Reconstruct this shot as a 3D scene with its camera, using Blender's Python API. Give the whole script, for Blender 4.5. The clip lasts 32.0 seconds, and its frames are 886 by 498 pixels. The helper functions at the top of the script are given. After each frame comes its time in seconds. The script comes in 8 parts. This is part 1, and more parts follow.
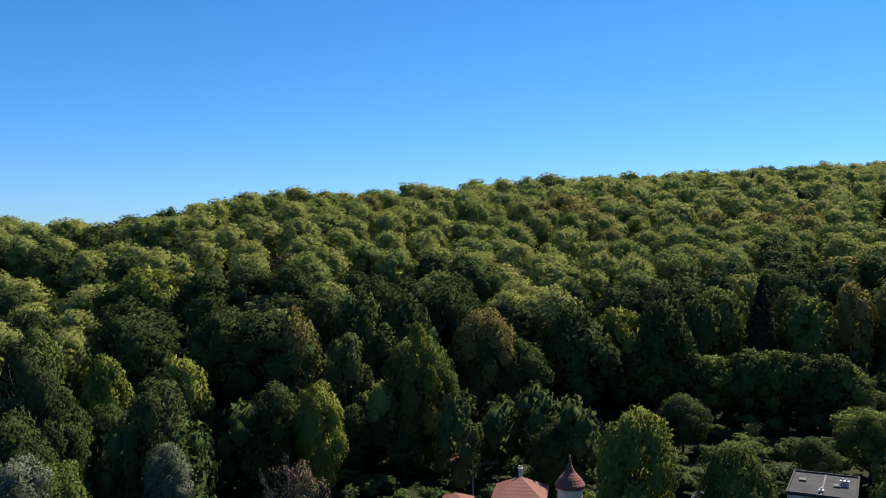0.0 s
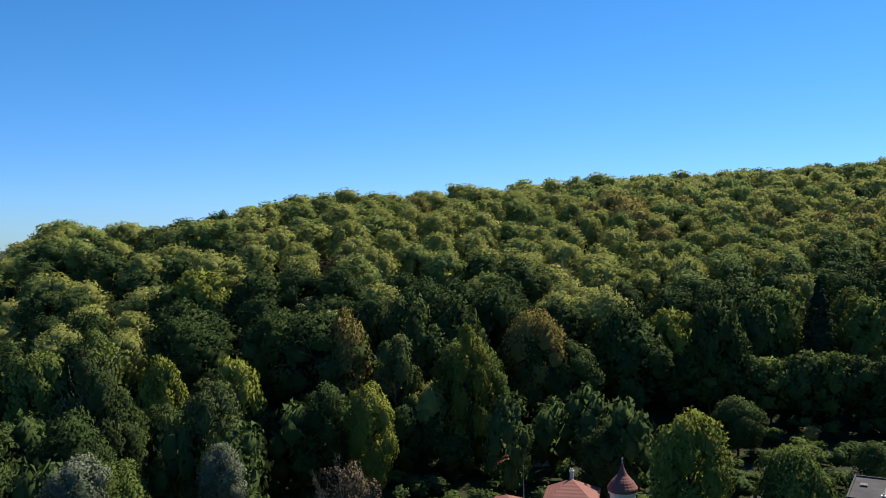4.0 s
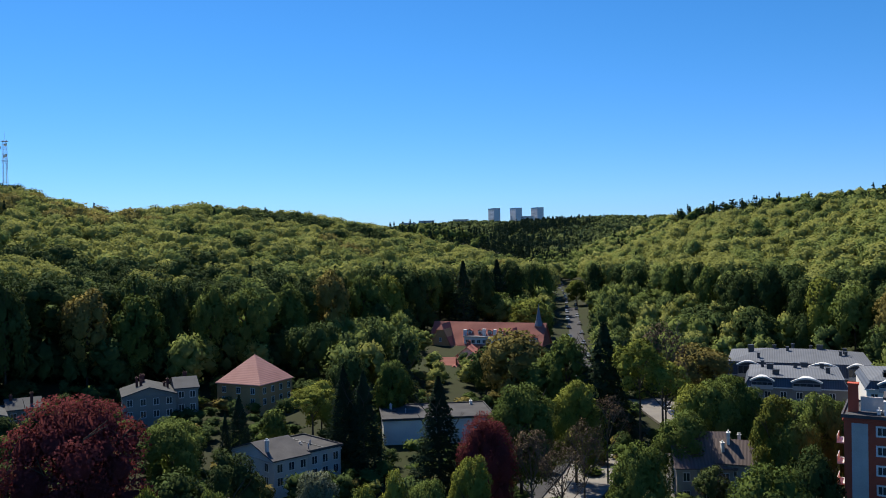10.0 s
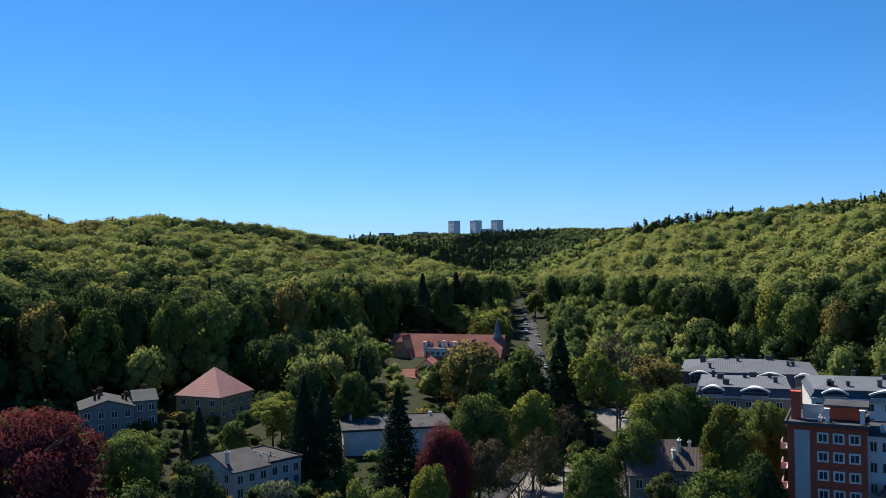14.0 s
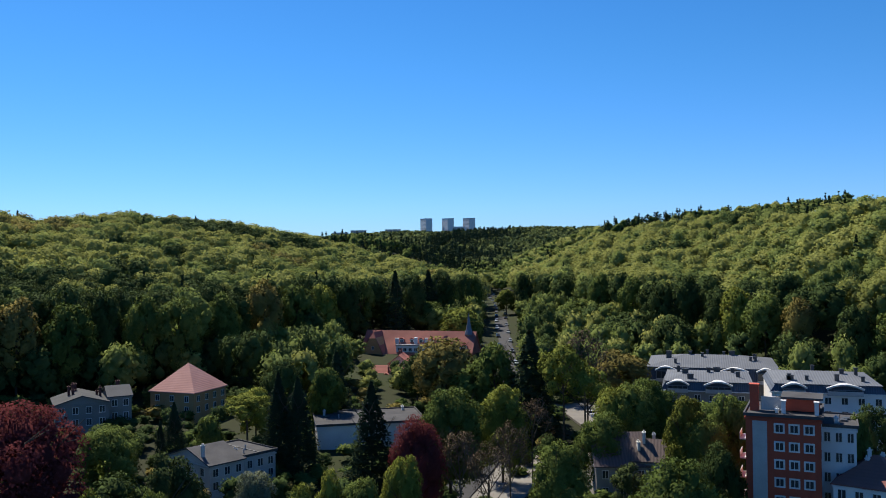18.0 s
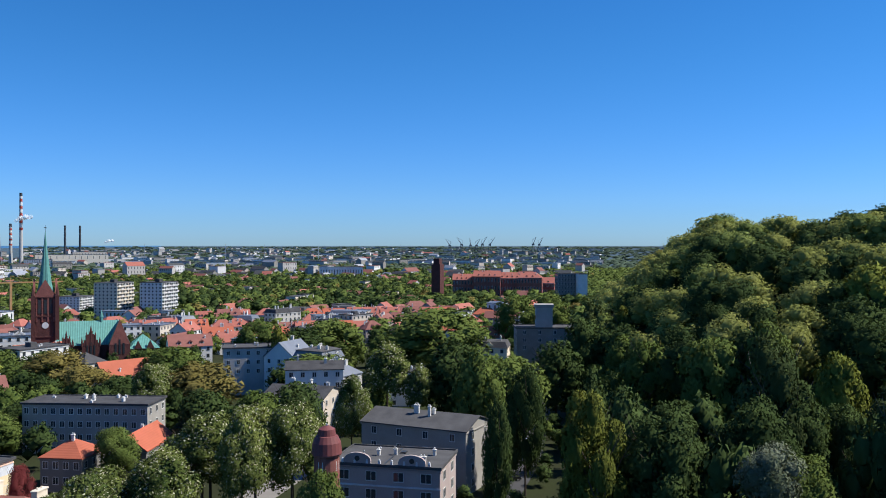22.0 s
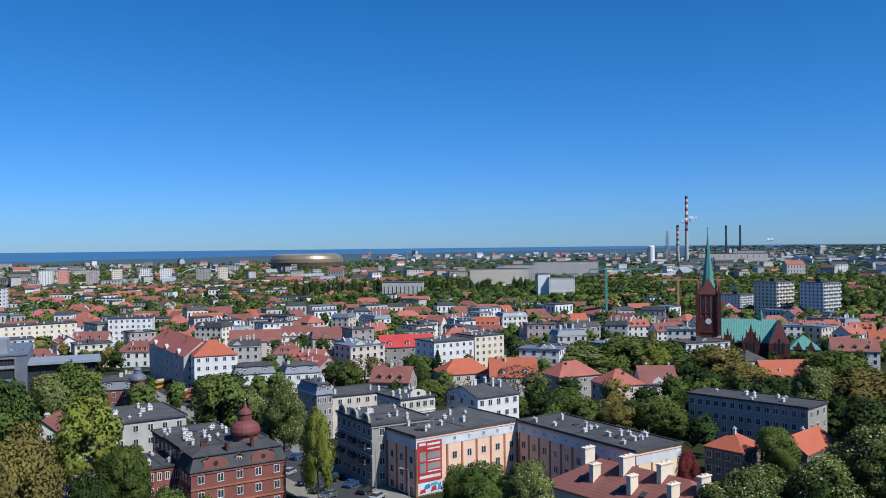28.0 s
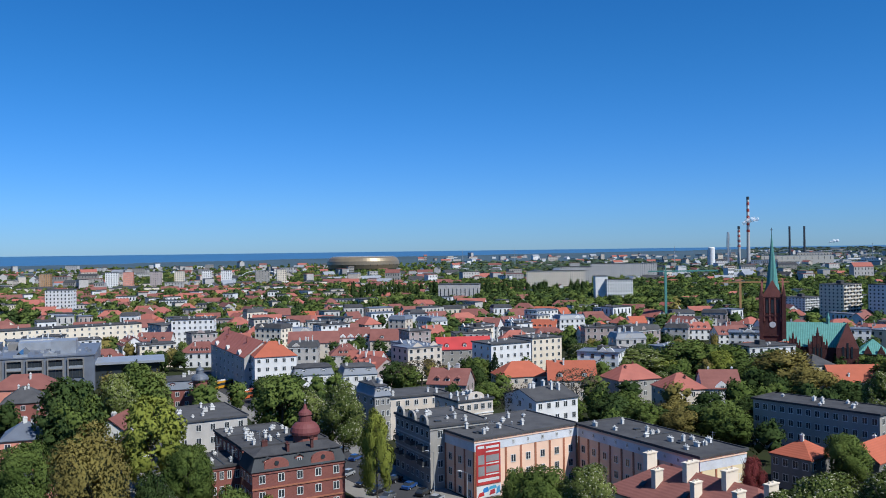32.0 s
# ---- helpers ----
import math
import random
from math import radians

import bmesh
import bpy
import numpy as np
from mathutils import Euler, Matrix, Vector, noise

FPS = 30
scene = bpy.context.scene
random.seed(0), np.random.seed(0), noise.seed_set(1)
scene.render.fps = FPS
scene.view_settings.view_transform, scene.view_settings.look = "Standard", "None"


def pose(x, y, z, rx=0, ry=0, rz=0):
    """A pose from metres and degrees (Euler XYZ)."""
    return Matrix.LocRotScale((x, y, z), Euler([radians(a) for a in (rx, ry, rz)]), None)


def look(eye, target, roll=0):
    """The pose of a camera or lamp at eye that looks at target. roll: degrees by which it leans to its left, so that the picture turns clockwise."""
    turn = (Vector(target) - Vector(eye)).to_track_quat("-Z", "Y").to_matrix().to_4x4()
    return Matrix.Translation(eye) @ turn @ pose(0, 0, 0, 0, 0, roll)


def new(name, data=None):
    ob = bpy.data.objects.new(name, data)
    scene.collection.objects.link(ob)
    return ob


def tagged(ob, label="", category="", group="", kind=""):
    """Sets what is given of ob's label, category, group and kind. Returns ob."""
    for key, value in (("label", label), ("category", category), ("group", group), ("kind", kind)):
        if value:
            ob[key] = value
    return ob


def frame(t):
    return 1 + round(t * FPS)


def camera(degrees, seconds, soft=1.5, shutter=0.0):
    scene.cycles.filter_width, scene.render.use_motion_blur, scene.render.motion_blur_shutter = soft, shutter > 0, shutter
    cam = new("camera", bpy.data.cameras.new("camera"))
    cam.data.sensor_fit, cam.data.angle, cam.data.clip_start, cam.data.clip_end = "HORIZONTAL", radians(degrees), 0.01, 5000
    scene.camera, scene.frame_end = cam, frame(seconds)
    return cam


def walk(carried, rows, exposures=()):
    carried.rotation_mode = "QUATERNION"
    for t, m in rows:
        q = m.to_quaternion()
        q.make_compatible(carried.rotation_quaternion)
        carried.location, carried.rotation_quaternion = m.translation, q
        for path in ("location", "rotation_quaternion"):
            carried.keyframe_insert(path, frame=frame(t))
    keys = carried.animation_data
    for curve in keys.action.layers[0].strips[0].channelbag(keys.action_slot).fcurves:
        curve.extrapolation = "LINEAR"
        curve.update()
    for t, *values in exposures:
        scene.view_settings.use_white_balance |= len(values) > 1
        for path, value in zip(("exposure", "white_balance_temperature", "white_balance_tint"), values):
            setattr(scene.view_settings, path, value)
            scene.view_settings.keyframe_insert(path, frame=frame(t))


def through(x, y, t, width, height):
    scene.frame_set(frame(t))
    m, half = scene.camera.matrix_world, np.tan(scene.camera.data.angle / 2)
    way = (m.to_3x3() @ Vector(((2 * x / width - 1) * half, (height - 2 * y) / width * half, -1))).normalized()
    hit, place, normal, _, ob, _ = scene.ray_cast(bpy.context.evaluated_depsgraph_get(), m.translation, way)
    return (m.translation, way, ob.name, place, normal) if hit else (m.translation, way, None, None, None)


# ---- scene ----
cam = camera(55.06, 32.0, soft=0.95)
EXP_HILL, EXP_CITY = 0.68, 0.15

PATH = [
    (0, 8.32, 0.92, 50.95, -0.43, -0.51, 0.55),
    (0.5, 8.43, 0.80, 50.85, 0.03, -0.48, 0.67),
    (1, 8.40, 0.87, 50.80, 0.47, -0.48, 0.74),
    (1.5, 8.31, 0.89, 50.78, 0.92, -0.47, 0.80),
    (2, 8.23, 0.94, 50.81, 1.51, -0.45, 0.86),
    (2.5, 8.13, 1.00, 50.84, 1.90, -0.43, 0.87),
    (3, 8.14, 1.11, 50.88, 2.33, -0.42, 0.84),
    (3.5, 8.12, 1.10, 50.95, 2.80, -0.41, 0.90),
    (5.5, 8.18, 1.37, 50.99, 2.28, -0.35, 1.03),
    (5.6, 8.28, 1.43, 50.99, -1.61, -0.42, 0.97),
    (5.7, 8.37, 1.48, 50.99, -6.07, -0.49, 0.91),
    (5.8, 8.47, 1.54, 50.98, -10.77, -0.56, 0.84),
    (5.9, 8.56, 1.59, 50.98, -17.42, -0.63, 0.78),
    (6, 8.66, 1.65, 50.98, -24.68, -0.70, 0.72),
    (6.1, 8.59, 1.75, 50.97, -31.81, -0.73, 0.74),
    (6.2, 8.52, 1.85, 50.96, -38.80, -0.77, 0.77),
    (6.3, 8.45, 1.94, 50.94, -45.88, -0.80, 0.79),
    (6.4, 8.38, 2.04, 50.93, -51.94, -0.84, 0.82),
    (6.5, 8.31, 2.14, 50.92, -54.93, -0.87, 0.84),
    (6.6, 8.28, 2.16, 50.90, -55.62, -0.84, 0.84),
    (7, 8.16, 2.24, 50.83, -56.36, -0.72, 0.82),
    (7.5, 8.13, 2.28, 50.73, -63.65, -0.68, 0.89),
    (8, 8.34, 2.30, 50.66, -67.01, -0.60, 0.88),
    (8.5, 8.41, 2.24, 50.61, -67.66, -0.50, 0.88),
    (9, 8.42, 2.24, 50.66, -68.07, -0.44, 0.92),
    (9.5, 8.44, 2.26, 50.65, -68.46, -0.34, 0.93),
    (10, 8.43, 2.23, 50.67, -68.89, -0.32, 0.92),
    (10.5, 8.22, 2.19, 50.63, -69.10, -0.17, 0.87),
    (11, 8.00, 2.15, 50.60, -69.67, -0.13, 0.85),
    (11.5, 7.67, 2.10, 50.58, -69.92, 0.17, 0.86),
    (12, 7.11, 1.85, 50.55, -70.08, 0.10, 0.83),
    (12.5, 6.46, 1.59, 50.58, -70.37, 0.08, 0.87),
    (13, 6.04, 1.36, 50.71, -71.12, 0.26, 0.86),
    (13.5, 5.77, 1.14, 50.76, -71.32, 0.38, 0.78),
    (14, 5.56, 1.07, 50.82, -71.58, 0.47, 0.83),
    (14.5, 5.30, 0.96, 50.86, -71.78, 0.62, 0.79),
    (16.5, 3.91, 0.47, 50.79, -72.96, 0.46, 0.67),
    (17, 3.64, 0.36, 50.82, -73.13, 0.59, 0.71),
    (17.5, 2.92, 0.24, 50.79, -73.31, 0.46, 0.69),
    (18, 2.00, 0.05, 50.77, -73.47, 0.29, 0.68),
    (18.5, 1.14, 0.13, 50.70, -73.27, 0.34, 0.58),
    (18.6, 1.03, 0.19, 50.69, -70.97, 0.35, 0.53),
    (18.7, 0.92, 0.25, 50.68, -67.94, 0.36, 0.48),
    (18.8, 0.80, 0.30, 50.67, -64.07, 0.38, 0.43),
    (18.9, 0.69, 0.36, 50.66, -60.05, 0.39, 0.38),
    (19, 0.58, 0.42, 50.65, -55.26, 0.40, 0.33),
    (19.1, 0.57, 0.43, 50.60, -49.41, 0.35, 0.28),
    (19.2, 0.55, 0.43, 50.55, -43.77, 0.30, 0.24),
    (19.3, 0.54, 0.44, 50.51, -38.68, 0.25, 0.19),
    (19.4, 0.52, 0.44, 50.46, -33.67, 0.20, 0.15),
    (19.5, 0.51, 0.45, 50.41, -28.90, 0.15, 0.10),
    (19.6, 0.50, 0.46, 50.36, -23.93, 0.12, 0.07),
    (19.7, 0.48, 0.47, 50.31, -19.09, 0.09, 0.04),
    (19.8, 0.47, 0.47, 50.27, -14.71, 0.06, 0.01),
    (19.9, 0.45, 0.48, 50.22, -11.48, 0.03, -0.02),
    (20, 0.44, 0.49, 50.17, -9.50, 0.00, -0.05),
    (20.5, 0.37, 0.53, 49.94, -8.36, -0.01, -0.10),
    (21, 0.38, 0.40, 49.81, -7.75, -0.05, -0.15),
    (21.1, 0.38, 0.38, 49.78, -7.29, -0.06, -0.16),
    (21.2, 0.38, 0.35, 49.76, -4.88, -0.07, -0.17),
    (21.3, 0.38, 0.33, 49.73, -0.34, -0.07, -0.18),
    (21.4, 0.38, 0.30, 49.71, 3.75, -0.08, -0.19),
    (21.5, 0.38, 0.28, 49.68, 9.28, -0.09, -0.20),
    (21.6, 0.36, 0.24, 49.66, 16.53, -0.12, -0.13),
    (21.7, 0.34, 0.21, 49.64, 24.14, -0.15, -0.06),
    (21.9, 0.28, 0.18, 49.65, 37.76, -0.20, 0.01),
    (22, 0.23, 0.19, 49.69, 43.66, -0.23, 0.00),
    (22.1, 0.26, 0.16, 49.69, 50.90, -0.25, 0.01),
    (22.3, 0.22, 0.10, 49.74, 63.38, -0.25, -0.01),
    (22.4, 0.14, 0.06, 49.80, 67.81, -0.22, -0.04),
    (22.5, 0.07, 0.03, 49.85, 72.42, -0.20, -0.06),
    (22.6, 0.06, 0.02, 49.88, 75.64, -0.21, -0.03),
    (22.7, 0.04, 0.02, 49.91, 76.28, -0.22, 0.00),
    (23, -0.00, 0.00, 50.00, 77.48, -0.25, 0.10),
    (23.5, 0.03, 0.04, 49.94, 78.75, -0.24, 0.31),
    (24, 0.10, 0.06, 49.91, 79.90, -0.22, 0.41),
    (24.5, 0.14, 0.02, 49.94, 80.99, -0.24, 0.52),
    (25, 0.29, 0.01, 49.98, 81.83, -0.23, 0.58),
    (25.5, 0.46, 0.03, 49.99, 82.59, -0.23, 0.66),
    (27.5, 1.20, -0.02, 50.05, 85.38, -0.15, 0.69),
    (28, 1.41, -0.07, 50.09, 86.07, -0.08, 0.64),
    (28.5, 1.79, -0.17, 50.09, 86.73, -0.04, 0.71),
    (29, 2.22, -0.21, 50.06, 87.27, -0.26, 0.71),
    (29.5, 2.47, -0.19, 50.01, 87.76, -0.10, 0.66),
    (30, 2.53, -0.21, 49.94, 88.22, -0.16, 0.76),
    (30.5, 2.24, -0.40, 49.94, 88.57, -0.08, 0.64),
    (31, 1.58, -0.48, 50.02, 88.97, 0.06, 0.68),
    (31.5, 1.04, -0.52, 50.08, 89.36, 0.25, 0.76),
    (32, 0.79, -0.52, 50.07, 89.82, 0.11, 0.76),
]
walk(cam, [(t, pose(x, y, z, 90 + pitch, roll, yaw)) for t, x, y, z, yaw, pitch, roll in PATH],
     exposures=[(0, EXP_HILL, 7300, 8), (5.6, EXP_HILL, 7300, 8), (7.2, EXP_HILL - 0.16, 7050, 8), (18.4, EXP_HILL - 0.16, 7050, 8), (19.6, EXP_HILL, 7300, 8), (21.5, EXP_HILL, 7300, 8), (22.0, EXP_HILL - 0.20, 6500, 8), (22.6, EXP_CITY, 6050, 6.5), (32, EXP_CITY, 6050, 6.5)])

# ---- sky and sun ----
SUN_YAW, SUN_HEIGHT = -42.0, 50.0
world = bpy.data.worlds.new("sky")
scene.world = world
world.use_nodes = True
wn, wl = world.node_tree.nodes, world.node_tree.links
sky = wn.new("ShaderNodeTexSky")
sky.sky_type = "NISHITA"
sky.sun_disc = False
sky.sun_elevation, sky.sun_rotation = radians(SUN_HEIGHT), radians(-SUN_YAW)
sky.altitude, sky.air_density, sky.dust_density, sky.ozone_density = 60, 1.0, 0.1, 4.0
clear = wn.new("ShaderNodeHueSaturation")
clear.inputs["Saturation"].default_value = 1.24
wl.new(sky.outputs[0], clear.inputs["Color"])
tint = wn.new("ShaderNodeMix")
tint.data_type, tint.blend_type = "RGBA", "MULTIPLY"
tint.inputs[0].default_value = 1.0
tint.inputs[7].default_value = (0.46, 0.92, 1.31, 1)
wl.new(clear.outputs[0], tint.inputs[6])
# the sky pales towards the horizon
at_ = wn.new("ShaderNodeTexCoord")
up_ = wn.new("ShaderNodeSeparateXYZ")
pale = wn.new("ShaderNodeMapRange")
pale.interpolation_type = "SMOOTHSTEP"
pale.inputs["From Min"].default_value, pale.inputs["From Max"].default_value = -0.02, 0.26
pale.inputs["To Min"].default_value, pale.inputs["To Max"].default_value = 1.0, 0.0
wl.new(at_.outputs["Generated"], up_.inputs[0])
wl.new(up_.outputs["Z"], pale.inputs["Value"])
haze = wn.new("ShaderNodeMix")
haze.data_type, haze.blend_type = "RGBA", "MULTIPLY"
haze.inputs[7].default_value = (1.02, 0.86, 1.18, 1)
wl.new(pale.outputs[0], haze.inputs[0])
wl.new(tint.outputs[2], haze.inputs[6])
wl.new(haze.outputs[2], wn["Background"].inputs[0])
wn["Background"].inputs[1].default_value = 0.072
lamp = new("sun", bpy.data.lights.new("sun", "SUN"))
lamp.data.energy, lamp.data.angle, lamp.data.color = 5.0, radians(0.53), (1.0, 0.95, 0.87)
_az, _el = radians(SUN_YAW), radians(SUN_HEIGHT)
lamp.matrix_world = look((-math.sin(_az) * math.cos(_el) * 900, math.cos(_az) * math.cos(_el) * 900, math.sin(_el) * 900), (0, 0, 0))

# ---- materials ----
def mat(name, color, rough=0.8, color2=None, scale=0.3, fine=6.0, bump=0.0, metal=0.0, spread=0.25):
    """Plaster, tile, felt and the like: two scales of noise over a base colour and a little shift from thing to thing."""
    m = bpy.data.materials.new(name)
    m.use_nodes = True
    n, l = m.node_tree.nodes, m.node_tree.links
    b = n["Principled BSDF"]
    b.inputs["Roughness"].default_value, b.inputs["Metallic"].default_value = rough, metal
    b.inputs["Specular IOR Level"].default_value = 0.12 if rough > 0.85 else 0.28 if rough > 0.6 else 0.5
    geo = n.new("ShaderNodeNewGeometry")
    big, small = n.new("ShaderNodeTexNoise"), n.new("ShaderNodeTexNoise")
    big.inputs["Scale"].default_value, small.inputs["Scale"].default_value = scale, fine
    big.inputs["Detail"].default_value, small.inputs["Detail"].default_value = 4, 3
    l.new(geo.outputs["Position"], big.inputs["Vector"])
    l.new(geo.outputs["Position"], small.inputs["Vector"])
    add = n.new("ShaderNodeMath")
    add.operation = "MULTIPLY_ADD"
    add.inputs[1].default_value, add.inputs[2].default_value = 0.45, 0.0
    l.new(small.outputs[0], add.inputs[0])
    tot = n.new("ShaderNodeMath")
    tot.operation = "MULTIPLY_ADD"
    tot.inputs[1].default_value = 0.75
    l.new(big.outputs[0], tot.inputs[0])
    l.new(add.outputs[0], tot.inputs[2])
    info = n.new("ShaderNodeObjectInfo")
    rnd = n.new("ShaderNodeMath")
    rnd.operation = "MULTIPLY_ADD"
    rnd.inputs[1].default_value = spread
    l.new(info.outputs["Random"], rnd.inputs[0])
    l.new(tot.outputs[0], rnd.inputs[2])
    ramp = n.new("ShaderNodeValToRGB")
    c2 = color2 or tuple(c * 0.62 for c in color)
    ramp.color_ramp.elements[0].position, ramp.color_ramp.elements[1].position = 0.4, 0.85 + spread
    ramp.color_ramp.elements[0].color, ramp.color_ramp.elements[1].color = (*c2, 1), (*color, 1)
    l.new(rnd.outputs[0], ramp.inputs[0])
    l.new(ramp.outputs[0], b.inputs["Base Color"])
    if bump:
        bp = n.new("ShaderNodeBump")
        bp.inputs["Strength"].default_value, bp.inputs["Distance"].default_value = bump, 0.1
        l.new(small.outputs[0], bp.inputs["Height"])
        l.new(bp.outputs[0], b.inputs["Normal"])
    return m


def courses(m, step=0.35, depth=0.35, axis="Z", dark=0.94):
    """Adds rows of tiles or seams to a material: a wave along one axis of the thing, in relief and slightly in tone."""
    n, l = m.node_tree.nodes, m.node_tree.links
    b = n["Principled BSDF"]
    tc = n.new("ShaderNodeTexCoord")
    w = n.new("ShaderNodeTexWave")
    w.bands_direction = axis
    w.inputs["Scale"].default_value = 0.314 / step
    w.inputs["Distortion"].default_value = 0.3
    l.new(tc.outputs["Object"], w.inputs["Vector"])
    bp = n.new("ShaderNodeBump")
    bp.inputs["Strength"].default_value, bp.inputs["Distance"].default_value = depth, 0.06
    l.new(w.outputs["Fac"], bp.inputs["Height"])
    l.new(bp.outputs[0], b.inputs["Normal"])
    src = b.inputs["Base Color"].links[0].from_socket
    mx = n.new("ShaderNodeMix")
    mx.data_type, mx.blend_type = "RGBA", "MULTIPLY"
    mx.inputs[0].default_value = 1.0 - dark
    l.new(src, mx.inputs[6])
    l.new(w.outputs["Color"], mx.inputs[7])
    l.new(mx.outputs[2], b.inputs["Base Color"])
    return m


def leaf(name, color, color2, through=0.10, tree=0.16):
    """Foliage: noise from crown to crown, a shift from clump to clump, and light shining through the leaves."""
    m = bpy.data.materials.new(name)
    m.use_nodes = True
    n, l = m.node_tree.nodes, m.node_tree.links
    b = n["Principled BSDF"]
    b.inputs["Roughness"].default_value = 0.9
    b.inputs["Specular IOR Level"].default_value = 0.03
    geo, info = n.new("ShaderNodeNewGeometry"), n.new("ShaderNodeObjectInfo")
    big = n.new("ShaderNodeTexNoise")
    big.inputs["Scale"].default_value, big.inputs["Detail"].default_value = tree, 2
    l.new(geo.outputs["Position"], big.inputs["Vector"])
    a = n.new("ShaderNodeMath")
    a.operation = "MULTIPLY_ADD"
    a.inputs[1].default_value = 0.22
    l.new(geo.outputs["Random Per Island"], a.inputs[0])
    l.new(big.outputs[0], a.inputs[2])
    c = n.new("ShaderNodeMath")
    c.operation = "MULTIPLY_ADD"
    c.inputs[1].default_value = 0.3
    l.new(info.outputs["Random"], c.inputs[0])
    l.new(a.outputs[0], c.inputs[2])
    ramp = n.new("ShaderNodeValToRGB")
    ramp.color_ramp.elements[0].position, ramp.color_ramp.elements[1].position = 0.45, 1.05
    ramp.color_ramp.elements[0].color, ramp.color_ramp.elements[1].color = (*color2, 1), (*color, 1)
    l.new(c.outputs[0], ramp.inputs[0])
    l.new(ramp.outputs[0], b.inputs["Base Color"])
    tr = n.new("ShaderNodeBsdfTranslucent")
    l.new(ramp.outputs[0], tr.inputs[0])
    mix = n.new("ShaderNodeMixShader")
    mix.inputs[0].default_value = through
    l.new(b.outputs[0], mix.inputs[1])
    l.new(tr.outputs[0], mix.inputs[2])
    l.new(mix.outputs[0], n["Material Output"].inputs[0])
    return m


PEACH = mat("peach_plaster", (0.84, 0.58, 0.43), color2=(0.72, 0.48, 0.35), spread=0.05)
YELLOWISH = mat("cream_yellow_plaster", (0.80, 0.66, 0.42), color2=(0.66, 0.53, 0.33), spread=0.05)
PALE = mat("pale_band", (0.72, 0.74, 0.78), spread=0.05)
RUST = mat("rust_plaster", (0.42, 0.17, 0.10), spread=0.05)
BEIGE = mat("beige_plaster", (0.66, 0.58, 0.49), color2=(0.46, 0.40, 0.34))
CREAM = mat("cream_plaster", (0.80, 0.70, 0.56), color2=(0.60, 0.52, 0.41))
WHITE = mat("white_plaster", (0.78, 0.77, 0.75), color2=(0.58, 0.57, 0.56), spread=0.15)
LILAC = mat("pale_grey_plaster", (0.56, 0.53, 0.50))
GREYWALL = mat("grey_plaster", (0.36, 0.34, 0.31))
GREYBLOCK = mat("weathered_grey_render", (0.25, 0.235, 0.22))
PINKGREY = mat("pink_grey_stucco", (0.44, 0.36, 0.34))
OCHRE = mat("ochre_plaster", (0.50, 0.28, 0.13))
SALMON = mat("salmon_plaster", (0.72, 0.30, 0.22))
ZINCWALL = mat("grey_cladding", (0.22, 0.21, 0.20))
REDBRICK = courses(mat("red_brick", (0.31, 0.115, 0.092), color2=(0.19, 0.07, 0.058), fine=9), 0.15, 0.3, dark=0.8)
BRICKRED = courses(mat("orange_brick", (0.55, 0.10, 0.055), color2=(0.40, 0.075, 0.042), fine=9), 0.15, 0.3, dark=0.8)
DARKBRICK = courses(mat("dark_brick", (0.12, 0.045, 0.04), fine=9), 0.15, 0.3, dark=0.8)
BITUMEN = mat("roofing_felt", (0.095, 0.094, 0.097), color2=(0.038, 0.038, 0.042), rough=0.93, scale=0.35, spread=0.3)
SLATE = mat("slate", (0.16, 0.18, 0.22), rough=0.5)
ZINC = courses(mat("standing_seam_zinc", (0.15, 0.165, 0.19), color2=(0.10, 0.11, 0.13), rough=0.8, metal=0.0), 0.6, 0.6, "X", dark=0.8)
REDTILE = courses(mat("red_roof_tile", (0.40, 0.135, 0.10), color2=(0.27, 0.09, 0.07)), 0.35)
ORANGE = courses(mat("orange_roof_tile", (0.44, 0.12, 0.068), color2=(0.32, 0.09, 0.05)), 0.35)
MAROON = courses(mat("weathered_roof_tile", (0.25, 0.102, 0.084), color2=(0.16, 0.06, 0.05)), 0.35)
CRIMSON = courses(mat("crimson_roof_sheet", (0.48, 0.055, 0.055), color2=(0.34, 0.04, 0.04)), 0.35)
PINKTILE = courses(mat("pink_roof_tile", (0.50, 0.26, 0.22), color2=(0.38, 0.18, 0.155)), 0.35)
BROWNTIN = courses(mat("brown_roof_tin", (0.16, 0.12, 0.11), color2=(0.09, 0.07, 0.065), rough=0.85), 0.6, 0.5, "X", dark=0.8)
COPPER = courses(mat("green_copper", (0.145, 0.37, 0.33), color2=(0.075, 0.22, 0.195), rough=0.62, scale=0.8), 0.7, 0.5, "X", dark=0.7)
FRAME = mat("white_window_frame", (0.75, 0.75, 0.73), rough=0.5, spread=0.05)
DARKMETAL = mat("dark_metal", (0.07, 0.075, 0.08), rough=0.5, metal=0.3)
STEEL = mat("pale_steel", (0.45, 0.47, 0.5), rough=0.45, metal=0.4)
CONCRETE = mat("concrete", (0.45, 0.44, 0.42), color2=(0.3, 0.3, 0.29))
FLUE = mat("white_flue_render", (0.7, 0.69, 0.66), color2=(0.45, 0.44, 0.42))
ASPHALT = mat("asphalt", (0.07, 0.07, 0.075), color2=(0.045, 0.045, 0.048), rough=0.9, scale=0.2)
PAVING = mat("paving", (0.24, 0.225, 0.205), color2=(0.15, 0.14, 0.13), rough=0.9, scale=0.25)
GOLD = mat("bronze_cladding", (0.40, 0.30, 0.17), color2=(0.20, 0.16, 0.11), rough=0.4, metal=0.3, scale=0.02)
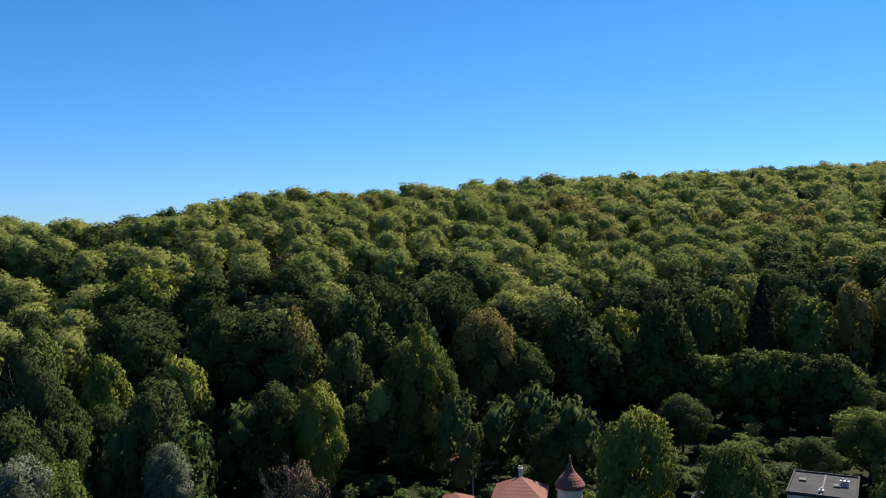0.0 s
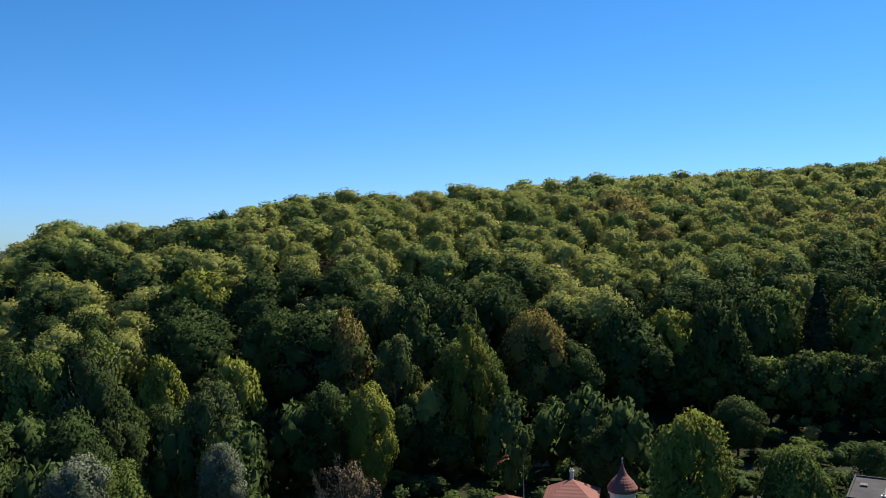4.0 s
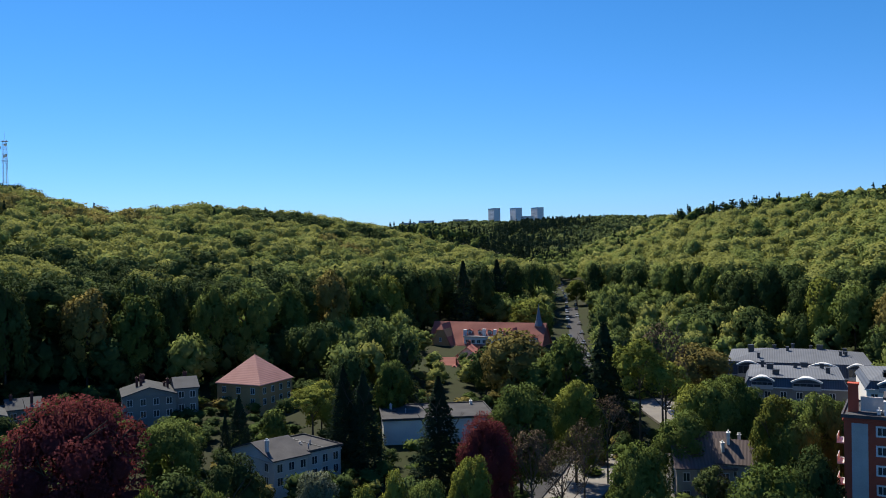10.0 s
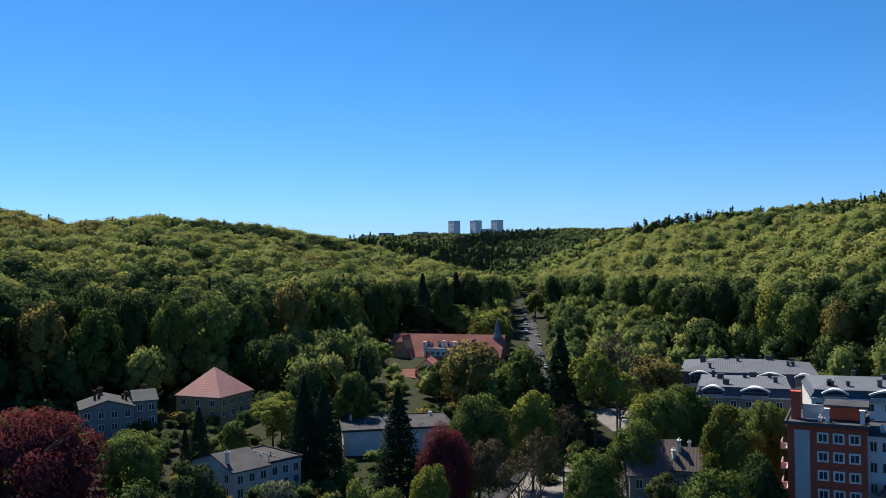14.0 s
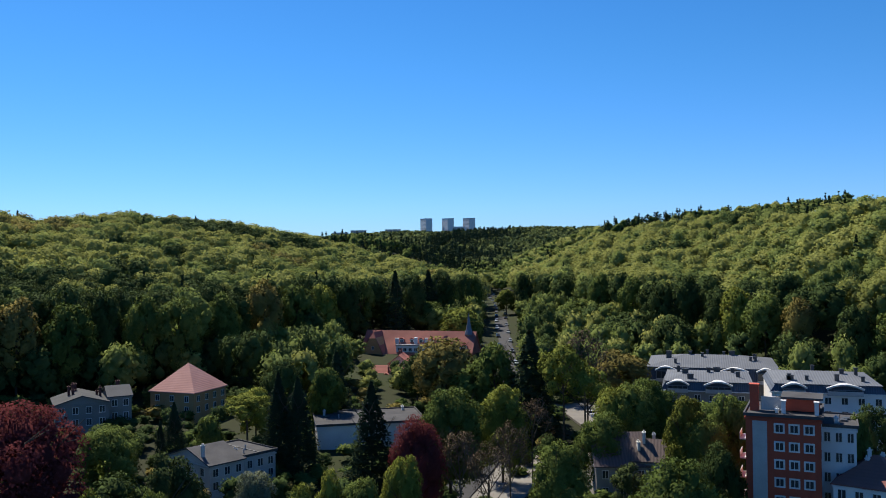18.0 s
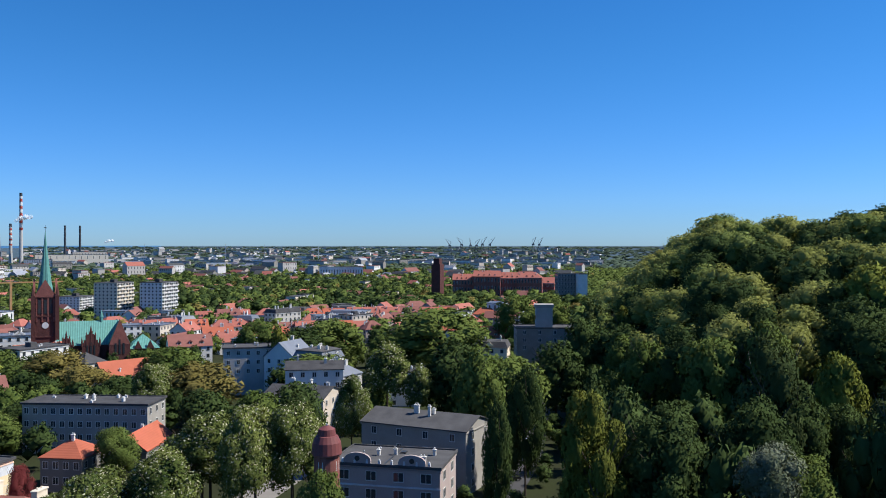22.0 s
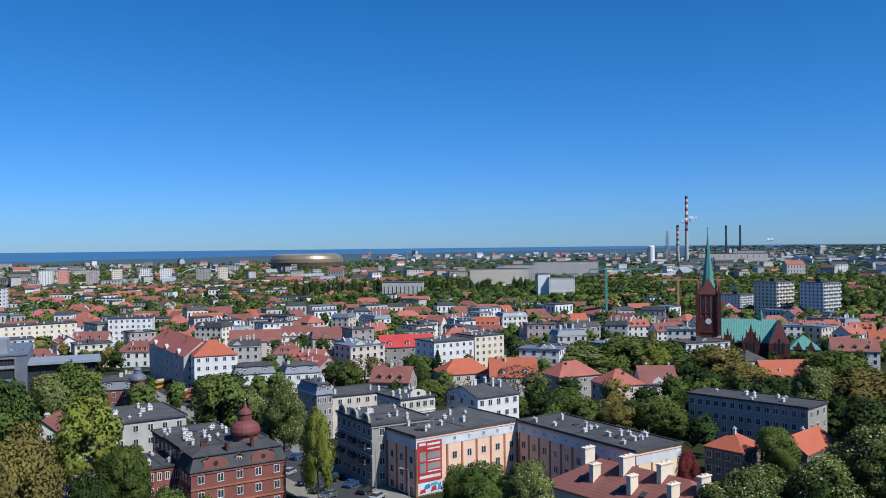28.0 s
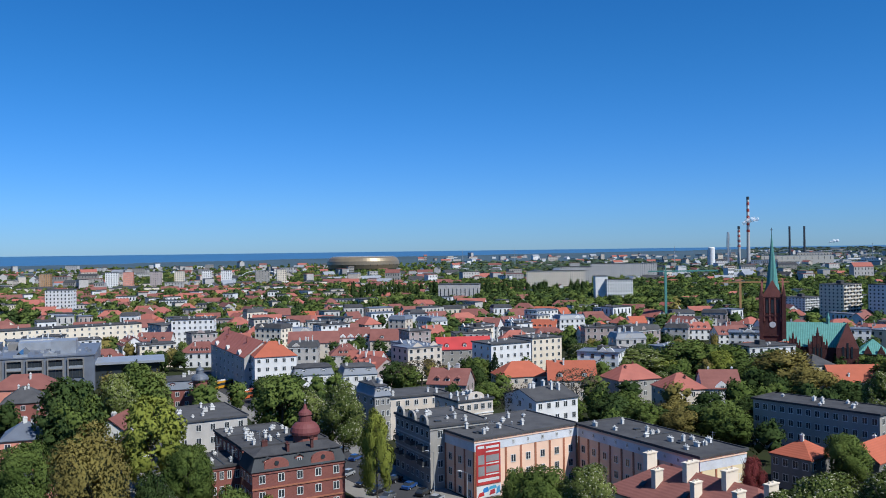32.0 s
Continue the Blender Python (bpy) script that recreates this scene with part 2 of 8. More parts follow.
SEA = mat("sea_water", (0.05, 0.14, 0.26), color2=(0.04, 0.12, 0.23), rough=0.45, scale=0.002)
BARK = mat("bark", (0.10, 0.08, 0.06), color2=(0.045, 0.037, 0.03), rough=0.95, fine=3, bump=0.4)
PALEBARK = mat("pale_bark", (0.12, 0.108, 0.09), color2=(0.06, 0.054, 0.047), rough=0.9)
GLASS = bpy.data.materials.new("window_glass")
GLASS.use_nodes = True
_b = GLASS.node_tree.nodes["Principled BSDF"]
_b.inputs["Base Color"].default_value, _b.inputs["Roughness"].default_value = (0.035, 0.042, 0.05, 1), 0.08
EARTH = mat("ground_cover", (0.028, 0.038, 0.012), color2=(0.024, 0.022, 0.014), rough=0.95, scale=0.035, fine=0.6)
L_BEECH = leaf("beech_leaves", (0.310, 0.322, 0.100), (0.200, 0.222, 0.062), 0.38)
L_MAPLE = leaf("hill_maple_leaves", (0.225, 0.268, 0.083), (0.128, 0.168, 0.047), 0.36)
L_OAK = leaf("hill_oak_leaves", (0.270, 0.235, 0.075), (0.150, 0.135, 0.044), 0.30)
L_GREEN = leaf("maple_leaves", (0.130, 0.168, 0.044), (0.052, 0.080, 0.020), 0.16)
# colour of dark trees; also puts shade into foliage below the hill
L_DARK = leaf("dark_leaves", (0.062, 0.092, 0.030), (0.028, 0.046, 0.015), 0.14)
L_LIME = leaf("lime_leaves", (0.205, 0.225, 0.045), (0.085, 0.108, 0.022))
L_OLIVE = leaf("young_oak_leaves", (0.200, 0.165, 0.050), (0.105, 0.090, 0.030))
L_CHEST = leaf("chestnut_leaves_in_bloom", (0.150, 0.175, 0.050), (0.036, 0.058, 0.015))
L_COPPER = leaf("copper_beech_leaves", (0.200, 0.050, 0.050), (0.095, 0.024, 0.027), 0.30)
L_FIR = leaf("fir_needles", (0.030, 0.050, 0.025), (0.016, 0.028, 0.015), 0.1)
L_WHITE = leaf("white_blossom", (0.17, 0.19, 0.13), (0.05, 0.07, 0.035), 0.1)
L_BARE = leaf("twigs_and_buds", (0.120, 0.092, 0.062), (0.060, 0.045, 0.032), 0.1)
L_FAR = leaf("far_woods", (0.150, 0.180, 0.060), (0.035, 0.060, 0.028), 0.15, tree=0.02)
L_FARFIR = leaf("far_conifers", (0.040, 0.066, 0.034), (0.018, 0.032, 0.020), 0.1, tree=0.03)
# leaves of the far plain, with distance haze mixed into the colour
L_HAZED = leaf("hazed_plain_leaves", (0.085, 0.118, 0.078), (0.040, 0.062, 0.050), 0.1, tree=0.01)
L_GREYGREEN = leaf("birch_leaves", (0.078, 0.102, 0.036), (0.032, 0.050, 0.018))
L_OLIVEGREEN = leaf("poplar_leaves", (0.140, 0.150, 0.030), (0.070, 0.085, 0.018))
TIN = mat("grey_roof_tin", (0.09, 0.094, 0.10), color2=(0.05, 0.053, 0.057), rough=0.92)
REDSHEET = mat("maroon_roof_sheet", (0.20, 0.062, 0.06), color2=(0.12, 0.04, 0.04), rough=0.65)
L_BLOSSOM = leaf("chestnut_blossom", (0.44, 0.42, 0.30), (0.24, 0.25, 0.15), 0.1)

# ---- lie of the land: heights by direction (degrees left of straight ahead) and distance ----
AZ = (-115, -101, -97, -93.5, -90, -87, -84.4, -82.3, -80, -77.5, -75.5, -73.3, -71.4, -68, -64.6, -61, -58, -53, -48, -45, -42, -35, -25, -17, -8, 2, 8, 15, 20, 26, 29, 32, 36, 40)
FOOT_R = (250, 270, 275, 290, 320, 340, 380, 420, 440, 460, 420, 370, 340, 330, 310, 270, 250, 240, 232, 226, 224, 220, 212, 190, 178, 168, 162, 158, 160, 175, 190, 230, 300, 400)
FOOT_Z = (8, 9, 10, 10, 11, 12, 13, 14, 15, 15, 15, 16, 16, 16, 15, 14, 13, 13, 14, 15, 15, 14, 13, 11, 9, 8, 7, 5, 4, 3, 2, 1, 0, -3)
CREST_R = (400, 420, 450, 560, 620, 620, 620, 600, 560, 560, 480, 500, 550, 600, 600, 630, 650, 600, 560, 580, 620, 600, 540, 450, 380, 310, 300, 300, 310, 330, 360, 370, 400, 600)
CREST_Z = (60, 54, 51, 55, 55, 50, 44, 33, 23, 15, 16, 22, 26, 35, 44, 53, 58, 60, 54, 63, 74, 76, 73, 64, 59, 50, 50, 44, 38, 40, 29, 12, -2, -7)
BACK_Z = (96, 94, 89, 83, 79, 76, 67, 55, 40, 22, 23, 36, 48, 59, 54, 50, 50, 50, 50, 50, 60, 60, 50, 40, 30, 20, 12, 6, 0, -10, -10, -10, -10, -10)
FAR_Z = (90, 90, 90, 88, 88, 86, 86, 84, 87, 82, 81, 79, 82, 78, 70, 70, 74, 76, 70, 70, 70, 70, 60, 50, 40, 30, 20, 10, 0, -10, -10, -10, -10, -10)


def ground_z(x, y):
    """Height of the ground; x and y are numbers or arrays."""
    x, y = np.asarray(x, float), np.asarray(y, float)
    az, r = np.degrees(np.arctan2(-x, y)), np.hypot(x, y)
    town = -10 * np.clip((r - 200) / 600, 0, 1) + 57 * np.clip((r - 3000) / 2000, 0, 1.0)
    edge = np.clip((az + 180) / 60, 0, 1)
    azc = np.clip(az, AZ[0], AZ[-1])
    r0, z0, r1, z1, zb, z2 = (np.interp(azc, AZ, v) for v in (FOOT_R, FOOT_Z, CREST_R, CREST_Z, BACK_Z, FAR_Z))
    near = z0 * np.clip((r - 60) / (r0 - 60), 0, 1)
    s = np.clip((r - r0) / (r1 - r0), 0, 1)
    up = (z1 - z0) * (0.5 * s ** 0.7 + 0.5 * s * s * (3 - 2 * s))
    # a hollow behind the near crest, a second ridge, another hollow and the far ridge
    p, q = np.clip((r - r1 - 60) / (1010 - r1 - 60), 0, 1), np.clip((r - 1050) / 680, 0, 1)
    side = np.clip((np.abs(azc + 77.3) - 1.2) / 6, 0, 1) * np.clip((-azc - 44) / 10, 0, 1)
    dip = -side * (13 * np.sin(np.pi * p) + 24 * np.sin(np.pi * q))
    hill = near + up + (zb - z1) * p * p * (3 - 2 * p) + (z2 - zb) * q * q * (3 - 2 * q) + dip
    w = np.clip((az - 33 + 16 * np.clip((r - 900) / 700, 0, 1)) / 7, 0, 1)
    w = w * w * (3 - 2 * w)
    return (hill * (1 - w) + town * w) * edge


# ---- mesh helpers ----
class Shape:
    """Collects boxes, prisms and faces, and links them as one mesh."""

    def __init__(self):
        self.v, self.f, self.k = [], [], []

    def add(self, verts, faces, k=0):
        o = len(self.v)
        self.v += verts
        self.f += [tuple(o + i for i in f) for f in faces]
        self.k += [k] * len(faces)
        return self

    def box(self, x0, y0, z0, x1, y1, z1, k=0):
        return self.add([(x0, y0, z0), (x1, y0, z0), (x1, y1, z0), (x0, y1, z0), (x0, y0, z1), (x1, y0, z1), (x1, y1, z1), (x0, y1, z1)],
                        [(3, 2, 1, 0), (4, 5, 6, 7), (0, 1, 5, 4), (1, 2, 6, 5), (2, 3, 7, 6), (3, 0, 4, 7)], k)

    def lathe(self, rings, n=12, cx=0, cy=0, k=0, turn=0.0):
        """rings: (radius, z) from below."""
        vs = [(cx + r * math.cos(turn + 2 * math.pi * i / n), cy + r * math.sin(turn + 2 * math.pi * i / n), z) for r, z in rings for i in range(n)]
        fs = [(j * n + i, j * n + (i + 1) % n, (j + 1) * n + (i + 1) % n, (j + 1) * n + i) for j in range(len(rings) - 1) for i in range(n)]
        fs += [tuple(range(n))[::-1], tuple((len(rings) - 1) * n + i for i in range(n))]
        return self.add(vs, fs, k)

    def bar(self, a, b, r0, r1=None, n=5, k=0):
        a, b = Vector(a), Vector(b)
        r1 = r0 if r1 is None else r1
        d = (b - a).normalized()
        s = d.orthogonal().normalized()
        q = d.cross(s)
        vs = [tuple(p + (s * math.cos(2 * math.pi * i / n) + q * math.sin(2 * math.pi * i / n)) * r) for p, r in ((a, r0), (b, r1)) for i in range(n)]
        return self.add(vs, [(i, (i + 1) % n, n + (i + 1) % n, n + i) for i in range(n)] + [tuple(range(n))[::-1], tuple(range(n, 2 * n))], k)

    def data(self, name, *mats):
        me = bpy.data.meshes.new(name)
        me.from_pydata(self.v, [], self.f)
        for m in mats:
            me.materials.append(m)
        if len(mats) > 1:
            me.polygons.foreach_set("material_index", self.k)
        return me


def part(name, shape, material, parent, label="", m=None):
    """Links a shape (or mesh data) as one mesh under a thing or a part."""
    ob = new(name, shape.data(name, material) if isinstance(shape, Shape) else shape)
    ob.parent = parent
    if m is not None:
        ob.matrix_basis = m
    return tagged(ob, label)


def thing(name, m, label, category, group="", kind=""):
    ob = new(name)
    ob.matrix_basis = m
    ob.empty_display_size = 0.5
    return tagged(ob, label, category, group, kind)


def facing(x, y, z, yaw):
    """A pose whose own x runs along the direction yaw and whose own y runs to its left."""
    return pose(x, y, z, 0, 0, yaw + 90)


def gz(x, y):
    return float(ground_z(x, y))


def leaf_mesh(name, material, P):
    """One mesh from an array of triangles, shape (n, 3, 6): place and leaf direction of each corner."""
    n = len(P)
    me = bpy.data.meshes.new(name)
    me.vertices.add(n * 3)
    me.vertices.foreach_set("co", np.ascontiguousarray(P[..., :3], np.float32).ravel())
    me.loops.add(n * 3)
    me.loops.foreach_set("vertex_index", np.arange(n * 3, dtype=np.int32))
    me.polygons.add(n)
    me.polygons.foreach_set("loop_start", np.arange(0, n * 3, 3, dtype=np.int32))
    me.update(calc_edges=True)
    at = me.attributes.new("custom_normal", "FLOAT_VECTOR", "POINT")
    at.data.foreach_set("vector", np.ascontiguousarray(P[..., 3:], np.float32).ravel())
    me.materials.append(material)
    return me


# ---- ground, sea ----
def sheet(name, azs, rs, z_of, material):
    A, R = np.meshgrid(np.radians(azs), rs, indexing="ij")
    X, Y = -np.sin(A) * R, np.cos(A) * R
    Z = z_of(X, Y)
    na, nr = A.shape
    v = np.stack([X, Y, Z], -1).reshape(-1, 3)
    f = [(i * nr + j, i * nr + j + 1, (i + 1) * nr + j + 1, (i + 1) * nr + j) for i in range(na - 1) for j in range(nr - 1)]
    me = bpy.data.meshes.new(name)
    me.from_pydata(v.tolist(), [], f)
    me.materials.append(material)
    me.polygons.foreach_set("use_smooth", [True] * len(f))
    return new(name, me)


RINGS = np.concatenate([[0.01, 30, 60, 90], np.arange(110, 460, 14), np.geomspace(460, 4980, 46)])
# bluish tone puts the distance haze into the plain's base colour
FARHAZE = mat("haze_tinted_plain", (0.07, 0.105, 0.135), color2=(0.04, 0.07, 0.085), rough=0.95, scale=0.004, fine=0.03)
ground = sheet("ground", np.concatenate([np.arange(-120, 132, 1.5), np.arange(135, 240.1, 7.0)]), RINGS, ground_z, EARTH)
ground.data.materials.append(FARHAZE)
# ground beyond 2.5 km takes the haze-tinted colour
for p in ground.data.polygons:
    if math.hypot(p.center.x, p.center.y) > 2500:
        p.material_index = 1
tagged(ground, "grassy ground between houses, gardens and wooded hills", "ground", kind="structure")
sea = sheet("water", np.linspace(62, 125, 64), np.linspace(3350, 4985, 12), lambda X, Y: ground_z(X, Y) + 1.5 - 12 * np.clip(
    (4800 - 1080 * np.clip((np.degrees(np.arctan2(-X, Y)) - 66) / 50, 0, 1) ** 0.8 - np.hypot(X, Y)) / 200, 0, 1), SEA)
tagged(sea, "deep blue sea along the horizon", "sea", kind="structure")

# ---- trees ----
rng = np.random.default_rng(7)


def unit(v):
    return v / (np.linalg.norm(v, axis=-1, keepdims=True) + 1e-9)


def cards(centres, normals, size, jit=0.9, rg=rng, squash=0.92, soft=1.0):
    """Small leaf clumps: one triangle at each centre, turned roughly along its normal, with leaves that face softly along it."""
    n = len(centres)
    normals = unit(normals)
    nn = unit(normals + rg.normal(0, jit, (n, 3)))
    a = unit(np.cross(nn, rg.normal(0, 1, (n, 3))))
    b = np.cross(nn, a)
    s = (size * rg.uniform(0.55, 1.25, n))[:, None]
    t = s * rg.uniform(0.5, 1.0, n)[:, None]
    flat = np.array([1, 1, squash])
    a, b = a * flat, b * flat
    P = np.stack([centres - a * s - b * t * 0.7, centres + a * s - b * t * 0.5, centres + b * t * 1.3], 1)
    face = np.cross(P[:, 1] - P[:, 0], P[:, 2] - P[:, 0])
    lie = unit(normals * soft + unit(face) * 0.35 + rg.normal(0, 0.12, (n, 3)))
    turned = (face * lie).sum(1) < 0
    P[turned] = P[turned][:, ::-1]
    return np.concatenate([P, np.repeat(lie[:, None], 3, 1)], 2)


OCTA = np.array([(1, 0, 0), (-1, 0, 0), (0, 1, 0), (0, -1, 0), (0, 0, 1), (0, 0, -1)], float)
FACES = np.array([(0, 2, 4), (2, 1, 4), (1, 3, 4), (3, 0, 4), (2, 0, 5), (1, 2, 5), (3, 1, 5), (0, 3, 5)])
_g = (1 + 5 ** 0.5) / 2
ICO = unit(np.array([(-1, _g, 0), (1, _g, 0), (-1, -_g, 0), (1, -_g, 0), (0, -1, _g), (0, 1, _g), (0, -1, -_g), (0, 1, -_g), (_g, 0, -1), (_g, 0, 1), (-_g, 0, -1), (-_g, 0, 1)]))
ICO_FACES = np.array([(0, 11, 5), (0, 5, 1), (0, 1, 7), (0, 7, 10), (0, 10, 11), (1, 5, 9), (5, 11, 4), (11, 10, 2), (10, 7, 6), (7, 1, 8),
                      (3, 9, 4), (3, 4, 2), (3, 2, 6), (3, 6, 8), (3, 8, 9), (4, 9, 5), (2, 4, 11), (6, 2, 10), (8, 6, 7), (9, 8, 1)])
# by shape: height of the widest part, half width, lowest direction of boughs, size of a bough, roughness of the outline
FORMS = {"round": (0.46, 0.50, -0.75, 1.05, 0.20), "dome": (0.42, 0.50, -0.50, 1.08, 0.24), "column": (0.42, 0.46, -0.90, 0.8, 0.20), "spread": (0.58, 0.52, -0.35, 0.82, 0.22)}


def crown(lobes, n, size, shape="round", seed=1, core=0.8):
    """Leaf clumps on a crown of unit width and height: z runs from 0 (lowest branches) to 1."""
    rg = np.random.default_rng(seed)
    if shape == "fir":
        z = rg.uniform(0, 1, n) ** 1.35
        tier = np.floor(z * 11) / 11
        rad = 0.5 * (1 - z) ** 0.85 * (0.72 + 0.5 * (1 - (z - tier) * 11)) * rg.uniform(0.55, 1.0, n)
        th = rg.uniform(0, 2 * np.pi, n)
        c = np.stack([rad * np.cos(th), rad * np.sin(th), z - 0.10 * rad], 1)
        nr = np.stack([np.cos(th) * 0.7, np.sin(th) * 0.7, np.full(n, 0.6)], 1)
        return cards(c, nr, np.full(n, size), 0.35, rg, 0.4)
    mid, half, low, bough, rough = FORMS[shape]
    i = np.arange(lobes)
    up = low + (1 - low) * (i + 0.5) / lobes
    th = 2.4 * i + rg.normal(0, 0.3, lobes)
    rs = rg.uniform(0.75, 1.15, lobes) * bough * 0.62 / lobes ** 0.42
    reach = 1 - rough * rg.random(lobes) * 2
    flat = np.sqrt(np.maximum(0, 1 - up ** 2)) * (half - rs) * reach
    cs = np.stack([flat * np.cos(th), flat * np.sin(th), mid + np.where(up > 0, up * (1 - mid - rs * 0.8) * (0.5 + 0.5 * reach), up * mid)], 1)
    k = rg.choice(lobes, n, p=rs ** 2 / (rs ** 2).sum())
    hub = np.array([0, 0, mid * 0.75])
    away = unit(cs - hub)
    d = unit(rg.normal(0, 1, (n, 3)) + away[k] * 0.75 + np.array([0, 0, 0.25]))
    c = cs[k] + d * (rs[k] * rg.uniform(0.70, 1.12, n))[:, None] * np.array([1, 1, 0.86])
    leafy = cards(c, d * 0.75 + unit(c - hub) * 0.55, np.full(n, size), 0.55, rg)
    if not core:
        return leafy
    # a dense inner clump in each bough
    ball, faces = (ICO, ICO_FACES) if n > 600 else (OCTA, FACES)
    inner = cs[:, None, :] + ball[None] * (rs * core * (0.86 if n > 600 else 1.15))[:, None, None] * np.array([1, 1, 0.86])
    lie = unit(np.broadcast_to(ball[None], inner.shape) * 0.7 + away[:, None, :] * 0.55)
    return np.concatenate([leafy, np.concatenate([inner, lie], 2)[:, faces].reshape(-1, 3, 6)])


def trunk(seed, bare=False, low=0.42):
    """Tapered trunk with forking limbs, of unit height."""
    rg = random.Random(seed)
    s = Shape()
    top = Vector((rg.uniform(-0.02, 0.02), rg.uniform(-0.02, 0.02), 0.62))
    s.bar((0, 0, -0.04), top, 0.021, 0.011, 7)
    for i in range(9 if bare else 6):
        a, z = i * 2.4 + rg.uniform(-0.4, 0.4), low + 0.2 * i / 6
        p = top * (z / 0.62)
        e = p + Vector((math.cos(a) * rg.uniform(0.16, 0.26), math.sin(a) * rg.uniform(0.16, 0.26), rg.uniform(0.12, 0.26)))
        s.bar(p, e, 0.008, 0.004, 5)
        for j in range(5 if bare else 2):
            b = a + rg.uniform(-1.1, 1.1)
            e2 = e + Vector((math.cos(b) * 0.12, math.sin(b) * 0.12, rg.uniform(0.02, 0.16)))
            s.bar(e, e2, 0.004, 0.0015, 4)
            if bare:
                for q in range(4):
                    c = b + rg.uniform(-1.4, 1.4)
                    s.bar(e2, e2 + Vector((math.cos(c) * 0.07, math.sin(c) * 0.07, rg.uniform(0.0, 0.1))), 0.0016, 0.0006, 3)
    return s


# crown meshes by kind: (shape, lobes, clumps, size of a clump, leaves, bark, share of the height that is crown)
KINDS = {
    "green": ("round", 24, 3300, 0.032, L_GREEN, BARK, 0.84), "dark": ("round", 22, 3100, 0.033, L_DARK, BARK, 0.88),
    "lime": ("round", 24, 3300, 0.032, L_LIME, BARK, 0.86), "beech": ("round", 22, 3000, 0.034, L_BEECH, BARK, 0.86),
    "olive": ("round", 17, 2800, 0.031, L_OLIVE, BARK, 0.82), "chestnut": ("dome", 24, 3300, 0.034, L_CHEST, BARK, 0.70),
    "copper": ("dome", 26, 6000, 0.020, L_COPPER, BARK, 0.92), "white": ("round", 14, 2400, 0.034, L_WHITE, BARK, 0.46),
    "birch": ("column", 14, 2300, 0.032, L_GREYGREEN, PALEBARK, 0.87), "column": ("column", 16, 3000, 0.030, L_OLIVEGREEN, BARK, 0.94),
    "gold": ("spread", 24, 3000, 0.030, L_LIME, BARK, 0.66), "spruce": ("fir", 1, 3000, 0.050, L_FIR, BARK, 0.95),
    "bare": ("spread", 16, 700, 0.026, L_BARE, PALEBARK, 0.70), "bush": ("dome", 10, 1300, 0.05, L_GREEN, BARK, 0.97),
}
_crowns, _trunks = {}, {}
WORDS = {
    "green": "leafy green maple with a rounded crown", "dark": "dark green broadleaf tree in dense leaf",
    "lime": "yellow-green lime tree in fresh leaf", "beech": "tall beech in fresh spring leaf", "olive": "oak with thin brownish young leaves",
    "chestnut": "horse chestnut covered in pale blossom", "copper": "copper beech with deep red leaves", "white": "small tree in white blossom",
    "birch": "slender birch with hanging grey-green leaves", "column": "tall narrow tree with upright branches",
    "gold": "spreading tree with golden-green leaves and dark limbs", "spruce": "dark narrow spruce with drooping branches", "bare": "nearly bare tree with pale branches",
    "bush": "dense green garden bush"}


def tree(kind, x, y, height, width, group="", fine=True):
    sh, lobes, n, size, leaves, bark, share = KINDS[kind]
    fine = math.hypot(x, y) < (185 if fine else 150)
    v = (int(abs(x * 7 + y * 13)) % 4, fine)
    if (kind, v) not in _crowns:
        seed = 31 * list(KINDS).index(kind) + v[0]
        n, size = (int(n * 3.1), size * 0.51) if fine else (int(n * 1.0), size * 0.84)
        _crowns[kind, v] = leaf_mesh("crown", leaves, crown(lobes, n, size, sh, seed, 0.0 if kind in ("bare", "gold") else 0.72))
        _trunks[kind, v] = trunk(seed, kind == "bare", 0.30 if kind == "bare" else 0.42).data("trunk", bark)
    ob = thing("bush" if kind == "bush" else "tree", pose(x, y, gz(x, y), 0, 0, (x * 31 + y * 17) % 360), WORDS[kind], "bush" if kind == "bush" else "tree", group)
    if sh == "dome" and kind != "copper":
        width *= 0.92 if kind == "chestnut" else 0.8
    part("trunk", _trunks[kind, v], None, ob, m=Matrix.Diagonal((width * 1.1, width * 1.1, height, 1)))
    m = Matrix.Translation((0, 0, height * (1 - share))) @ Matrix.Diagonal((width, width, height * share, 1))
    part("crown", _crowns[kind, v], None, ob, m=m)
    if kind == "chestnut":
        if ("blossom", v) not in _crowns:
            _crowns["blossom", v] = leaf_mesh("blossom", L_BLOSSOM, crown(lobes, 1500, 0.0145, sh, 31 * list(KINDS).index(kind) + v[0], 0.0) + np.array([0, 0, 0.014, 0, 0, 0]))
        part("blossom", _crowns["blossom", v], None, ob, "pale upright flower candles", m=m)
    return ob


def scatter(a0, a1, r0, r1, step, rg, keep):
    """Random spots between two directions and two distances, about one per step x step metres, that keep(az, r) lets through."""
    area = 0.5 * radians(a1 - a0) * (r1 * r1 - r0 * r0)
    n = int(area / step ** 2)
    az, r = rg.uniform(a0, a1, n), np.sqrt(rg.uniform(r0 * r0, r1 * r1, n))
    ok = keep(az, r)
    az, r = az[ok], r[ok]
    return -np.sin(np.radians(az)) * r, np.cos(np.radians(az)) * r, az, r


def thin(x, y, gap):
    """Drops spots that stand nearer than gap to one kept before."""
    seen, keep = {}, []
    for i, (a, b) in enumerate(zip(x, y)):
        c = (int(a // gap), int(b // gap))
        if all((a - x[j]) ** 2 + (b - y[j]) ** 2 > gap * gap for dx in (-1, 0, 1) for dy in (-1, 0, 1) for j in seen.get((c[0] + dx, c[1] + dy), ())):
            seen.setdefault(c, []).append(i)
            keep.append(i)
    return np.array(keep, int)


